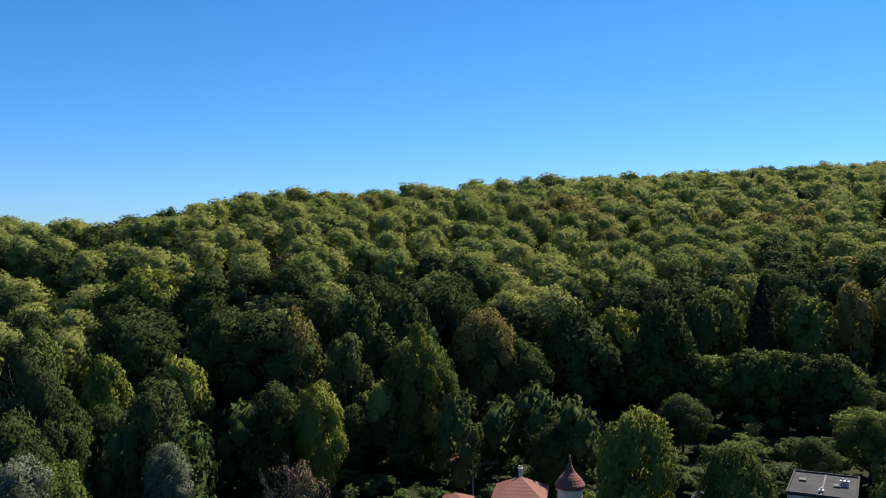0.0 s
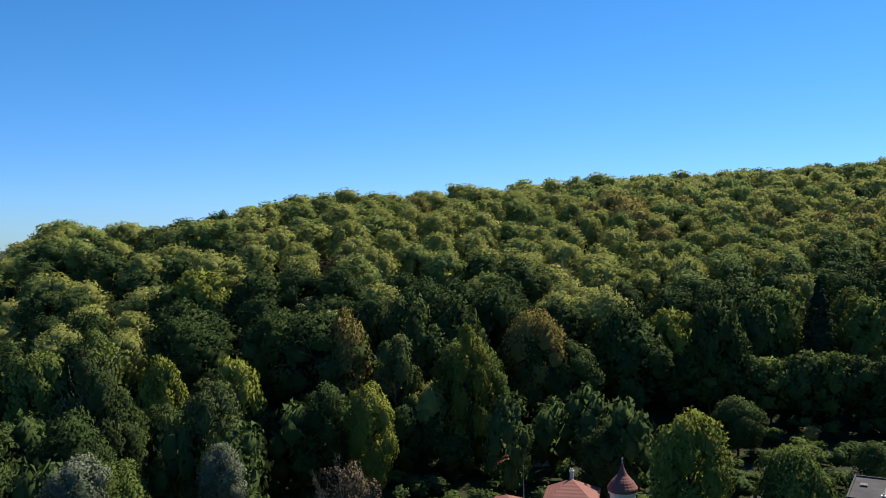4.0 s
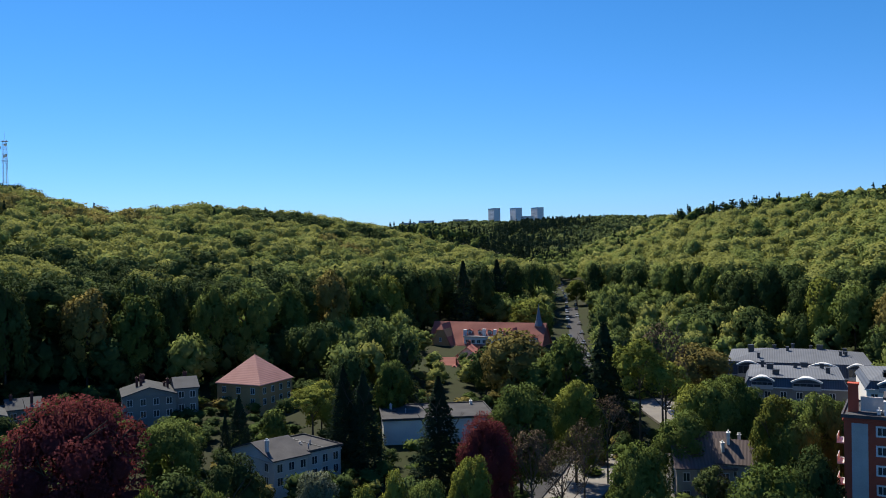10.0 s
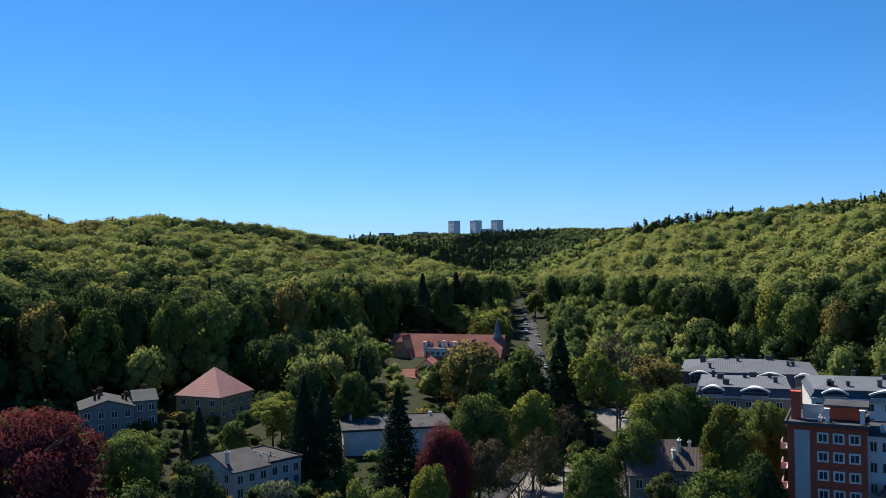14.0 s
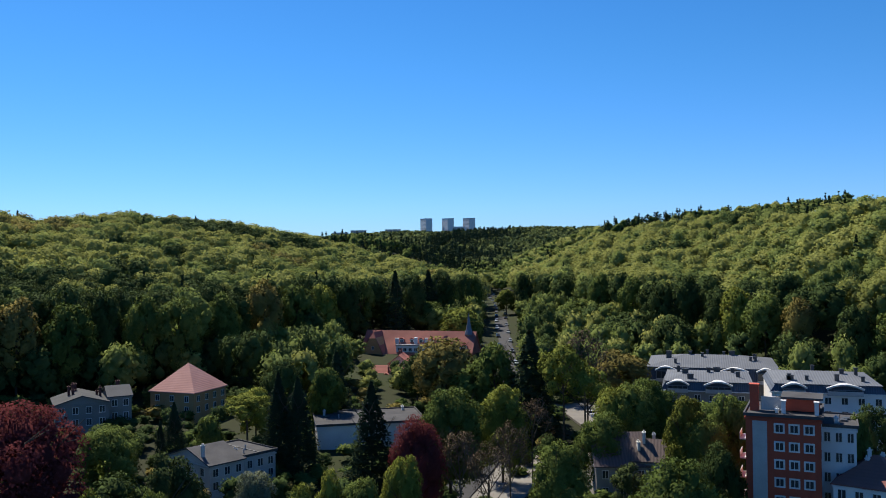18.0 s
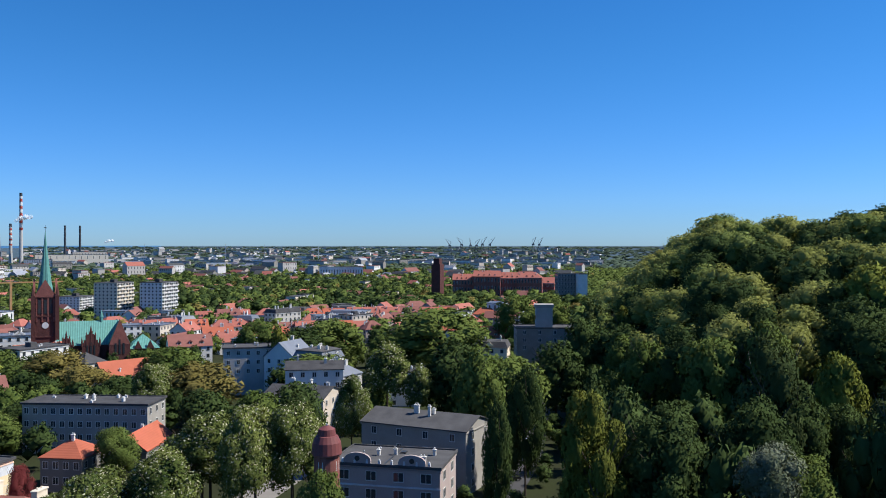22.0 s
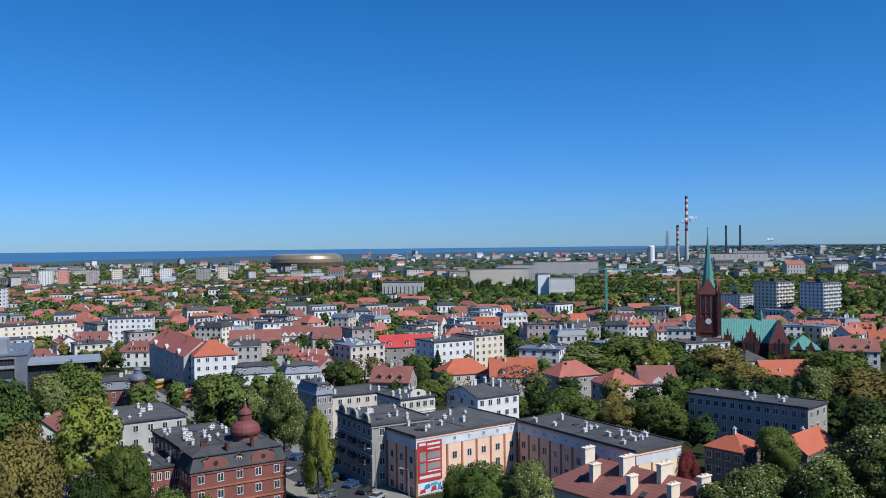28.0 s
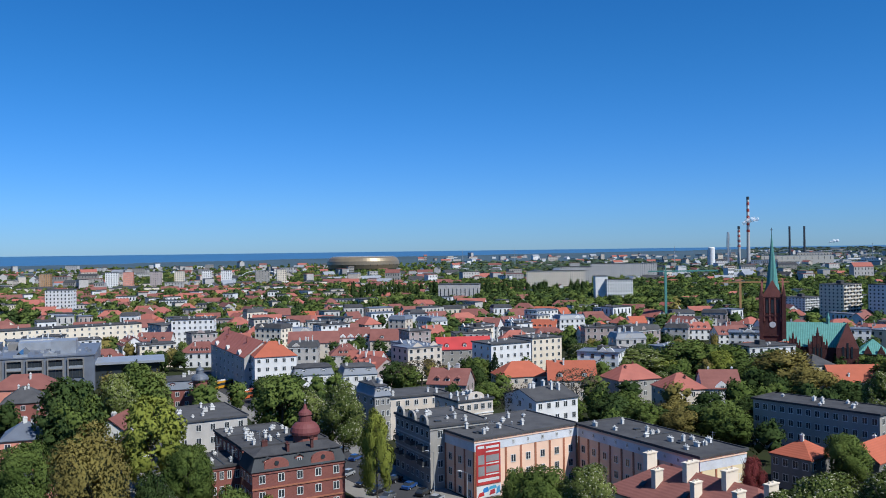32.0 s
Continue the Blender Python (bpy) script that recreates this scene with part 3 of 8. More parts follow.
def woods(name, material, x, y, width, height, variants, label, share=0.86):
    """Far trees joined into one mesh: each a small crown turned and scaled on its own."""
    if not len(x):
        return
    z, out = ground_z(x, y), []
    pick, turn = rng.integers(0, len(variants), len(x)), rng.uniform(0, 2 * np.pi, len(x))
    for v, base in enumerate(variants):
        k = np.nonzero(pick == v)[0]
        if not len(k):
            continue
        c, s = np.cos(turn[k])[:, None, None], np.sin(turn[k])[:, None, None]
        bx, by, bz = base[None, ..., 0], base[None, ..., 1], base[None, ..., 2]
        w, h = width[k][:, None, None], height[k][:, None, None]
        q = np.stack([(bx * c - by * s) * w + x[k][:, None, None], (bx * s + by * c) * w + y[k][:, None, None], (bz * share + 1 - share) * h + z[k][:, None, None]], -1)
        nx, ny, nz = base[None, ..., 3], base[None, ..., 4], base[None, ..., 5]
        lie = unit(np.stack([nx * c - ny * s, nx * s + ny * c, nz * w / h], -1))
        out.append(np.concatenate([q, lie], -1).reshape(-1, 3, 6))
    ob = new(name, leaf_mesh(name, material, np.concatenate(out)))
    tagged(ob, label, "woods", kind="stuff")


def foot(az):
    return np.interp(az, AZ, FOOT_R)


def brow(az):
    return np.interp(az, AZ, CREST_R)


rf = np.random.default_rng(11)
CLOSE = [crown(27, 2600, 0.0205, "dome", 890 + i, 0.76) for i in range(6)]
NEAR = [crown(24, 1700, 0.0235, "dome", 880 + i, 0.76) for i in range(6)]
TUFT = [crown(11, 380, 0.044, "round", 850 + i, 0.72) for i in range(5)]
MID = [crown(16, 640, 0.036, "dome", 900 + i, 0.74) for i in range(6)]
MIDFIR = [crown(1, 220, 0.08, "fir", 920 + i) for i in range(3)]
LOWER = [crown(9, 120, 0.075, "dome", 930 + i, 0.8) for i in range(5)]
LOW = [crown(4, 46, 0.13, "dome", 940 + i) for i in range(5)]
FARAWAY = [crown(2, 14, 0.20, "dome", 945 + i, 0.9) for i in range(4)]
LOWFIR = [crown(1, 56, 0.16, "fir", 960 + i) for i in range(3)]
x, y, az, r = scatter(-114, 33, 150, 900, 5.2, rf, lambda a, d: (d > foot(a) + 3) & (d < brow(a) + 70) & (np.abs((a + 77.3) * d * 0.01745) > 12))
k = thin(x, y, 8.3)
x, y, az, r = x[k], y[k], az[k], r[k]
front = r < foot(az) + 16
_order = rf.permutation(np.nonzero(front)[0])[:120]
# many dark kinds here: shade of the backlit forest edge put into leaf colour
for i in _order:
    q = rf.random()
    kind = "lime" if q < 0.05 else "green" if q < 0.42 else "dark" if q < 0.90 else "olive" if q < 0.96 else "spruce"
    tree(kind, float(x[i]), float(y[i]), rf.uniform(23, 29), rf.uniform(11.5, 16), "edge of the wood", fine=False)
rest = np.ones(len(x), bool)
rest[_order] = False
x, y, az, r = x[rest], y[rest], az[rest], r[rest]
q = rf.random(len(x))
patch = np.array([noise.noise(Vector((a * 0.012, b * 0.012, 3.3))) for a, b in zip(x, y)])
lot = np.where(q < 0.03, 4, np.where(patch + rf.normal(0, 0.18, len(x)) > 0.32, 2, np.where(patch + rf.normal(0, 0.2, len(x)) < -0.56, 3, np.where(q < 0.30, 1, 0))))
# trees near the foot turn dark-leaved, painting in the shade of the slope
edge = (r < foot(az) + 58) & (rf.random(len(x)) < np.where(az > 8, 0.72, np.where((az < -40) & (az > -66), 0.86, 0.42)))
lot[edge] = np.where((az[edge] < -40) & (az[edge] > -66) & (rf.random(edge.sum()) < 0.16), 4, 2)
lot[(lot == 3) & (az < -80)] = 1
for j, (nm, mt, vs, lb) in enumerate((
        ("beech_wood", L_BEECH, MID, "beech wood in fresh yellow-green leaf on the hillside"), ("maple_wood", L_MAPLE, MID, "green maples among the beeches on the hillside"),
        ("dark_wood", L_DARK, MID, "darker leafy trees on the hillside, with shade coloured in at its foot"), ("oak_wood", L_OAK, MID, "brownish oaks just coming into leaf on the hillside"),
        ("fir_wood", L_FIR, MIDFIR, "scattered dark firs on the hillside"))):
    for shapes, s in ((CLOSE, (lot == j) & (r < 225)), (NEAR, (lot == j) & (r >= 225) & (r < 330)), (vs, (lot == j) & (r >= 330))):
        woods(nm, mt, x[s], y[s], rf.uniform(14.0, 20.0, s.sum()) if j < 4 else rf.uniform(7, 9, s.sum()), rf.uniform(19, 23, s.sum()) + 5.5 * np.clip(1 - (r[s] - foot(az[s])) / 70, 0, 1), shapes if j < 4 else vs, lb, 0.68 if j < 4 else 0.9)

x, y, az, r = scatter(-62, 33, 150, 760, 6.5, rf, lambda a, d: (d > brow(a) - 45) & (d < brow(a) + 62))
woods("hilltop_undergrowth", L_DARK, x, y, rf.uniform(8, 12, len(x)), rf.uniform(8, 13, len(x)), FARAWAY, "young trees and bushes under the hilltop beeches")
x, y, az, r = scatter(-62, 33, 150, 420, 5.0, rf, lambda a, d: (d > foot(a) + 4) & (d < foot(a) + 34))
# dark leaf colour stands in for the shade behind the edge
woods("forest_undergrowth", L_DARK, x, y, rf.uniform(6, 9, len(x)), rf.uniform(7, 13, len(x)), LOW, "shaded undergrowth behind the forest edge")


# ---- buildings ----
_wins = {}


def window_mesh(w, h, near):
    """A casement: one white frame with a mullion round two panes of dark glass. Own x across, own z up, front towards -y."""
    key = (round(w, 1), round(h, 1), near)
    if key not in _wins:
        b = 0.10
        xs, zs = (-w / 2, -w / 2 + b, -b / 2, b / 2, w / 2 - b, w / 2), (-0.06, b, h - b, h)
        v = [(x, -0.06, z) for z in zs for x in xs] + [(-w / 2, 0.05, -0.06), (w / 2, 0.05, -0.06), (w / 2, 0.05, h), (-w / 2, 0.05, h)]
        f, k = [], []
        for r in range(3):
            for q in range(5):
                pane = r == 1 and q in (1, 3)
                if pane and near:
                    continue
                f.append((r * 6 + q, r * 6 + q + 1, r * 6 + q + 7, r * 6 + q + 6))
                k.append(1 if pane else 0)
        for s in ((24, 25, 5, 4, 3, 2, 1, 0), (25, 26, 23, 17, 11, 5), (26, 27, 18, 19, 20, 21, 22, 23), (27, 24, 0, 6, 12, 18)):
            f.append(s)
            k.append(0)
        s = Shape()
        s.v, s.f, s.k = v, f, k
        if near:
            g = Shape().box(-(w / 2 - b * 1.5) / 2, -0.03, b - 0.01, (w / 2 - b * 1.5) / 2, 0.0, h - b + 0.01)
            _wins[key] = (s.data("window", FRAME), g.data("pane", GLASS))
        else:
            _wins[key] = (s.data("window", FRAME, GLASS), None)
    return _wins[key]


def window(parent, x, y, z, turn, w, h, near):
    f, g = window_mesh(w, h, near)
    ob = part("window", f, None, parent, m=pose(x, y, z, 0, 0, turn))
    if g:
        for s in (-1, 1):
            part("pane", g, None, ob, m=Matrix.Translation((s * (round(w, 1) / 4 - 0.025), 0, 0)))
    return ob


def roof_shape(kind, L, W, rise, eave=0.35):
    """Roofs of unit base at z = 0; the ridge runs along x."""
    s, e = Shape(), eave
    x0, y0, x1, y1 = -e, -e, L + e, W + e
    if kind == "flat":
        s.box(x0 + e * 0.5, y0 + e * 0.5, 0, x1 - e * 0.5, y1 - e * 0.5, 0.25)
        t = 0.25
        s.box(x0, y0, 0.02, x1, y0 + t, 0.5).box(x0, y1 - t, 0.02, x1, y1, 0.5).box(x0, y0 + t, 0.02, x0 + t, y1 - t, 0.5).box(x1 - t, y0 + t, 0.02, x1, y1 - t, 0.5)
    elif kind in ("hip", "tent"):
        q = (x1 - x0) / 2 - 0.05 if kind == "tent" else min(W / 2 * 0.95, (x1 - x0) / 2 - 0.3)
        m = (y0 + y1) / 2
        s.add([(x0, y0, 0), (x1, y0, 0), (x1, y1, 0), (x0, y1, 0), (x0 + q, m, rise), (x1 - q, m, rise), (x0, y0, -0.18), (x1, y0, -0.18), (x1, y1, -0.18), (x0, y1, -0.18)],
              [(0, 1, 5, 4), (1, 2, 5), (2, 3, 4, 5), (3, 0, 4), (6, 7, 1, 0), (7, 8, 2, 1), (8, 9, 3, 2), (9, 6, 0, 3), (9, 8, 7, 6)])
    elif kind == "mansard":
        q, f = 1.1, rise * 0.86
        s.add([(x0, y0, 0), (x1, y0, 0), (x1, y1, 0), (x0, y1, 0), (x0 + q, y0 + q, f), (x1 - q, y0 + q, f), (x1 - q, y1 - q, f), (x0 + q, y1 - q, f)],
              [(3, 2, 1, 0), (0, 1, 5, 4), (1, 2, 6, 5), (2, 3, 7, 6), (3, 0, 4, 7), (4, 5, 6, 7)])
    elif kind == "mansard_top":
        q, f, t = 0.75, rise * 0.86 + 0.004, 0.16
        a, b = (x0 + q, y0 + q, x1 - q, y1 - q), (y0 + y1) / 2
        k = min(3.0, (x1 - x0) * 0.25)
        s.add([(a[0], a[1], f + t), (a[2], a[1], f + t), (a[2], a[3], f + t), (a[0], a[3], f + t), (a[0] + k, b, rise + 0.7), (a[2] - k, b, rise + 0.7),
               (a[0], a[1], f), (a[2], a[1], f), (a[2], a[3], f), (a[0], a[3], f)],
              [(0, 1, 5, 4), (1, 2, 5), (2, 3, 4, 5), (3, 0, 4), (6, 7, 1, 0), (7, 8, 2, 1), (8, 9, 3, 2), (9, 6, 0, 3), (9, 8, 7, 6)])
    else:
        m, t = (y0 + y1) / 2, 0.22
        s.add([(x0, y0, 0), (x1, y0, 0), (x1, m, rise), (x0, m, rise), (x1, y1, 0), (x0, y1, 0),
               (x0, y0, -t), (x1, y0, -t), (x1, m, rise - t), (x0, m, rise - t), (x1, y1, -t), (x0, y1, -t)],
              [(0, 1, 2, 3), (3, 2, 4, 5), (7, 6, 9, 8), (8, 9, 11, 10), (6, 7, 1, 0), (10, 11, 5, 4), (0, 3, 9, 6), (3, 5, 11, 9), (7, 8, 2, 1), (8, 10, 4, 2)])
    return s


def chimney_shape(h, a=0.9, b=0.6):
    s = Shape()
    s.box(-a / 2, -b / 2, -1.0, a / 2, b / 2, h).box(-a / 2 - 0.1, -b / 2 - 0.1, h, a / 2 + 0.1, b / 2 + 0.1, h + 0.14)
    s.lathe([(0.13, h + 0.14), (0.11, h + 0.5)], 8, -a / 4).lathe([(0.13, h + 0.14), (0.11, h + 0.45)], 8, a / 4)
    return s


_chims = {}


def chimney(parent, x, y, z, material, rg, small=False):
    k = (material.name, rg.randrange(4), small)
    if k not in _chims:
        _chims[k] = chimney_shape(0.35 + 0.22 * k[1] if small else 0.9 + 0.35 * k[1], 0.55 + 0.28 * (k[1] % 3), 0.5).data("chimney", material)
    return part("chimney", _chims[k], None, parent, m=pose(x, y, z, 0, 0, 90 * rg.randrange(2)))


def dormer(parent, x, y, z, wall, roof):
    ob = part("dormer", Shape().box(-0.8, 0, 0, 0.8, 2.6, 1.6), wall, parent, m=Matrix.Translation((x, y, z)))
    r = roof_shape("gable", 2.8, 1.6, 0.6, 0.15)
    part("dormer_roof", r, roof, ob, m=Matrix.Translation((0.8, 0, 1.62)) @ pose(0, 0, 0, 0, 0, 90))
    f, g = window_mesh(1.0, 1.2, False)
    part("dormer_window", f, None, ob, m=Matrix.Translation((0, -0.03, 0.2)))
    return ob


TAKEN, SIZES = [], {}


def building(x, y, yaw, L, top, W, _h, roof, wall, roofing, storeys, cols, side, label, chim=0, bay=0, pil=None, dorm=0, gables=0, turn=False,
             wide=False, frieze=False, tall=False, steep=False, group="", **more):
    """A house: x, y is the left end of its front as one faces it, yaw the way the front runs, top the height of the eaves."""
    rg = random.Random(int(abs(x) * 10 + abs(y)))
    u = Vector((-math.sin(radians(yaw)), math.cos(radians(yaw))))
    v = Vector((-u.y, u.x))
    cs = [Vector((x, y)), Vector((x, y)) + u * L, Vector((x, y)) + v * W, Vector((x, y)) + u * L + v * W]
    base = min(gz(c.x, c.y) for c in cs) - 0.3
    c = sum(cs, Vector((0, 0))) / 4
    TAKEN.append((c.x, c.y, math.hypot(L, W) / 2))
    H, dist = top - base, c.length
    near = dist < 215
    ob = thing("house" if storeys < 4 else "apartment_building", facing(x, y, base, yaw), label, "building", group)
    SIZES[ob.name] = (L, W, H)
    body = Shape().box(0, 0, 0, L, W, H)
    part("wall", body, wall, ob)
    if storeys > 1 and near:
        part("cornice", Shape().box(-0.18, -0.18, H - 0.55, L + 0.18, -0.003, H - 0.3).box(-0.18, 0, H - 0.55, -0.003, W, H - 0.3).box(L + 0.003, 0, H - 0.55, L + 0.18, W, H - 0.3), wall, ob)
    sh = min(3.1, H / max(storeys, 1))
    band = more.get("attic")
    if band:
        part("attic_band", Shape().box(-0.06, -0.06, H - 2.3, L + 0.06, -0.003, H - 0.6).box(-0.06, 0, H - 2.3, -0.003, W, H - 0.6).box(L + 0.003, 0, H - 2.3, L + 0.06, W, H - 0.6), band, ob)
    rise = {"flat": 0.25, "low": 0.16 * (L if turn else W), "shed": 0.5, "gable": 0.42 * (L if turn else W), "hip": 0.36 * min(L, W) * (1.7 if steep else 1), "tent": more.get("pitch", 0.34) * min(L, W), "mansard": 3.0}[roof]
    rk = {"low": "gable", "shed": "flat"}.get(roof, roof)
    if turn:
        part("roof", roof_shape(rk, W, L, rise), roofing, ob, m=Matrix.Translation((L, 0, H + 0.003)) @ pose(0, 0, 0, 0, 0, 90))
        if rk == "gable":
            part("gable_wall", Shape().add([(0, 0.02, H), (L, 0.02, H), (L / 2, 0.02, H + rise - 0.3), (0, 0.3, H), (L, 0.3, H), (L / 2, 0.3, H + rise - 0.3)], [(0, 1, 2), (5, 4, 3), (0, 3, 4, 1), (1, 4, 5, 2), (2, 5, 3, 0)]), wall, ob)
    else:
        part("roof", roof_shape(rk, L, W, rise), roofing, ob, m=Matrix.Translation((0, 0, H + 0.003)))
        if rk == "mansard":
            part("upper_roof", roof_shape("mansard_top", L, W, rise), more.get("topping", BITUMEN), ob, m=Matrix.Translation((0, 0, H + 0.003)))
        if rk == "gable":
            for a, b in ((0.02, 0.3), (L - 0.3, L - 0.02)):
                part("gable_wall", Shape().add([(a, 0, H), (a, W, H), (a, W / 2, H + rise - 0.3), (b, 0, H), (b, W, H), (b, W / 2, H + rise - 0.3)], [(2, 1, 0), (3, 4, 5), (0, 1, 4, 3), (1, 2, 5, 4), (2, 0, 3, 5)]), wall, ob)
    # windows on the walls that can be seen
    ww, wh = (1.9, 1.7) if wide else (1.25, 1.55)
    if tall:
        ww, wh = 1.25, 1.15
    eye = Vector((3, 1))
    for (ax, ay, tn, ln, n, nrm) in ((0, 0, 0, L, cols, -v), (0, W, -90, W, side, -u), (L, 0, 90, W, side, u)):
        mid = Vector((x, y)) + u * (L / 2 if tn == 0 else ax) + v * (0 if tn == 0 else W / 2)
        if (eye - mid).dot(nrm) <= 0 or n < 1:
            continue
        for i in range(n):
            o = ln * (i + 0.5) / n
            px, py = (o, -0.01) if tn == 0 else ((-0.01, W - o) if tn == -90 else (L + 0.01, o))
            for k in range(min(storeys, 9)):
                zz = H - (0.75 if not band else 0.95) - wh - sh * k
                if zz < 0.4:
                    break
                if band and k == 0:
                    window(ob, px + (0 if tn else 0), py - (0.06 if tn == 0 else 0), H - 1.7, tn, 0.6, 0.8, near)
                    continue
                window(ob, px, py, zz, tn, min(ww, ln / n * 0.62), wh, near)
        if pil:
            for i in range(n + 1):
                o = min(max(ln * i / n, 0.25), ln - 0.25)
                q = Shape().box(-0.22, -0.14, 0, 0.22, -0.004, H - 2.35)
                px, py = (o, 0) if tn == 0 else ((0, W - o) if tn == -90 else (L, o))
                part("pilaster", q, pil, ob, m=pose(px, py, 0, 0, 0, tn))
    for i in range(gables):
        gx = L * (i + 0.5) / gables
        gw = min(2.2, L / gables * 0.42)
        g = part("gable_front", Shape().add([(gx - gw, -0.05, H - 0.2), (gx + gw, -0.05, H - 0.2), (gx + gw, -0.05, H + 0.5), (gx, -0.05, H + 2.1), (gx - gw, -0.05, H + 0.5),
                                            (gx - gw, 1.2, H - 0.2), (gx + gw, 1.2, H - 0.2), (gx + gw, 1.2, H + 0.5), (gx, 1.2, H + 2.1), (gx - gw, 1.2, H + 0.5)],
                                           [(0, 1, 2, 3, 4), (9, 8, 7, 6, 5), (0, 5, 6, 1), (1, 6, 7, 2), (2, 7, 8, 3), (3, 8, 9, 4), (4, 9, 5, 0)]), wall, ob)
        f, gl = window_mesh(0.9, 1.0, False)
        part("window", f, None, g, m=Matrix.Translation((gx, -0.09, H - 0.1)))
    nd = dorm or (max(2, cols // 2) if roof == "mansard" else 0)
    for i in range(nd):
        dormer(ob, L * (i + 0.5) / nd, 0.25 if roof == "mansard" else 0.9, H + (0.35 if roof == "mansard" else 0.6), FRAME if roof != "mansard" or wall is WHITE else wall, roofing)
    if rk == "flat" and near and storeys > 1:
        for i in range(max(2, int(L * W / 70))):
            a, b, q = rg.uniform(0.08, 0.85) * L, rg.uniform(0.1, 0.82) * W, rg.random()
            if q < 0.5:
                part("skylight", Shape().box(a, b, H + 0.24, a + 1.0, b + 1.4, H + 0.5).box(a + 0.08, b + 0.08, H + 0.504, a + 0.92, b + 1.32, H + 0.53), DARKMETAL, ob)
            elif q < 0.8:
                part("vent_pipe", Shape().lathe([(0.12, H + 0.2), (0.12, H + 1.0), (0.2, H + 1.0), (0.05, H + 1.2)], 8, a, b), STEEL, ob)
            else:
                part("aerial", Shape().bar((a, b, H + 0.2), (a, b, H + 3.0), 0.04, 0.03, 4).bar((a - 0.7, b, H + 2.7), (a + 0.7, b, H + 2.7), 0.03, 0.03, 4).bar((a - 0.5, b, H + 2.3), (a + 0.5, b, H + 2.3), 0.03, 0.03, 4), STEEL, ob)
        part("roof_seam", Shape().box(L * 0.48, 0.3, H + 0.256, L * 0.48 + 0.25, W - 0.3, H + 0.36), DARKMETAL, ob)
    for i in range(chim):
        px, py = rg.uniform(0.08, 0.92) * L, rg.uniform(0.12, 0.9) * W
        if turn:
            pz = rise * (1 - abs(px / L - 0.5) * 2)
        elif rk == "gable":
            pz = rise * (1 - abs(py / W - 0.5) * 2)
        elif rk in ("hip", "tent"):
            px, py = L * 0.5 + rg.uniform(-0.2, 0.2) * L, W * 0.5 + rg.uniform(-0.2, 0.2) * W
            pz = rise * 0.6
        else:
            pz = 0.2 if rk == "flat" else rise * 0.9
        chimney(ob, px, py, H + pz, REDBRICK if roofing in (REDTILE, PINKTILE) else DARKBRICK if roofing is TIN else DARKMETAL if wall is ZINCWALL else FLUE, rg, rk == "flat")
    return ob


def mall(x, y, yaw, L, top):
    """Dark grey shopping gallery: framed glazed bays under a roof full of plant."""
    base = gz(x, y) - 0.5
    H, W = top - base, 46
    ob = thing("shopping_gallery", facing(x, y, base, yaw), "dark grey modern shopping gallery with glazed balcony bays", "building")
    TAKEN.append((x - 20, y + 10, 40))
    part("wall", Shape().box(-60, 0, 0, L, W, H), SLATE, ob)
    part("roof", Shape().box(-60.3, -0.3, H + 0.004, L + 0.3, W, H + 0.5), SLATE, ob)
    n = 14
    for i in range(n):
        a = -58 + (L + 56) * i / n
        b = a + (L + 56) / n - 2.2
        part("bay_frame", Shape().box(a - 0.5, -0.8, H - 8.4, a, -0.004, H - 0.6).box(b, -0.8, H - 8.4, b + 0.5, -0.004, H - 0.6).box(a, -0.8, H - 1.1, b, -0.004, H - 0.6).box(a, -0.8, H - 4.8, b, -0.004, H - 4.4), ZINCWALL, ob)
        part("glazing", Shape().box(a, -0.2, H - 8.2, b, -0.004, H - 1.1), GLASS, ob)
        part("balustrade", Shape().box(a, -0.75, H - 4.4, b, -0.7, H - 3.5), STEEL, ob)
        for k in range(1, 4):
            part("mullion", Shape().box(a + (b - a) * k / 4 - 0.06, -0.3, H - 8.2, a + (b - a) * k / 4 + 0.06, -0.204, H - 1.1), DARKMETAL, ob)
    for i, (a, b, w, d, h) in enumerate(((-30, 6, 22, 9, 3), (-4, 20, 12, 10, 3.5), (L - 16, 6, 9, 12, 5), (10, 28, 16, 10, 2.5), (-50, 24, 20, 12, 3), (L - 30, 26, 14, 8, 3))):
        part("plant_room", Shape().box(a, b, H + 0.5, a + w, b + d, H + 0.5 + h), (ZINCWALL, SLATE, STEEL)[i % 3], ob)
    for i in range(9):
        a = -56 + i * (L + 48) / 9
        part("roof_light", Shape().add([(a, 2, H + 0.504), (a + 3.4, 2, H + 0.504), (a + 1.7, 2, H + 2.2), (a, 22, H + 0.504), (a + 3.4, 22, H + 0.504), (a + 1.7, 22, H + 2.2)], [(0, 1, 2), (5, 4, 3), (0, 3, 4, 1), (1, 4, 5, 2), (2, 5, 3, 0)]), GLASS if i % 2 else STEEL, ob)
        part("roof_rail", Shape().box(a, 0.1, H + 0.5, a + 5, 0.16, H + 1.5), STEEL, ob)
    rg = random.Random(4)
    for i in range(44):
        a, b, s = rg.uniform(-55, L - 3), rg.uniform(2, W - 4), rg.uniform(0.6, 1.8)
        part("roof_unit", Shape().box(a, b, H + 0.5, a + s * 1.5, b + s, H + 0.5 + s), STEEL if i % 2 else SLATE, ob)
    part("canopy", Shape().box(L, 4, H - 4.5, L + 26, 24, H - 3.6), STEEL, ob)
    part("annex", Shape().box(L, 6, 0, L + 24, 30, H - 4.5), GLASS, ob)


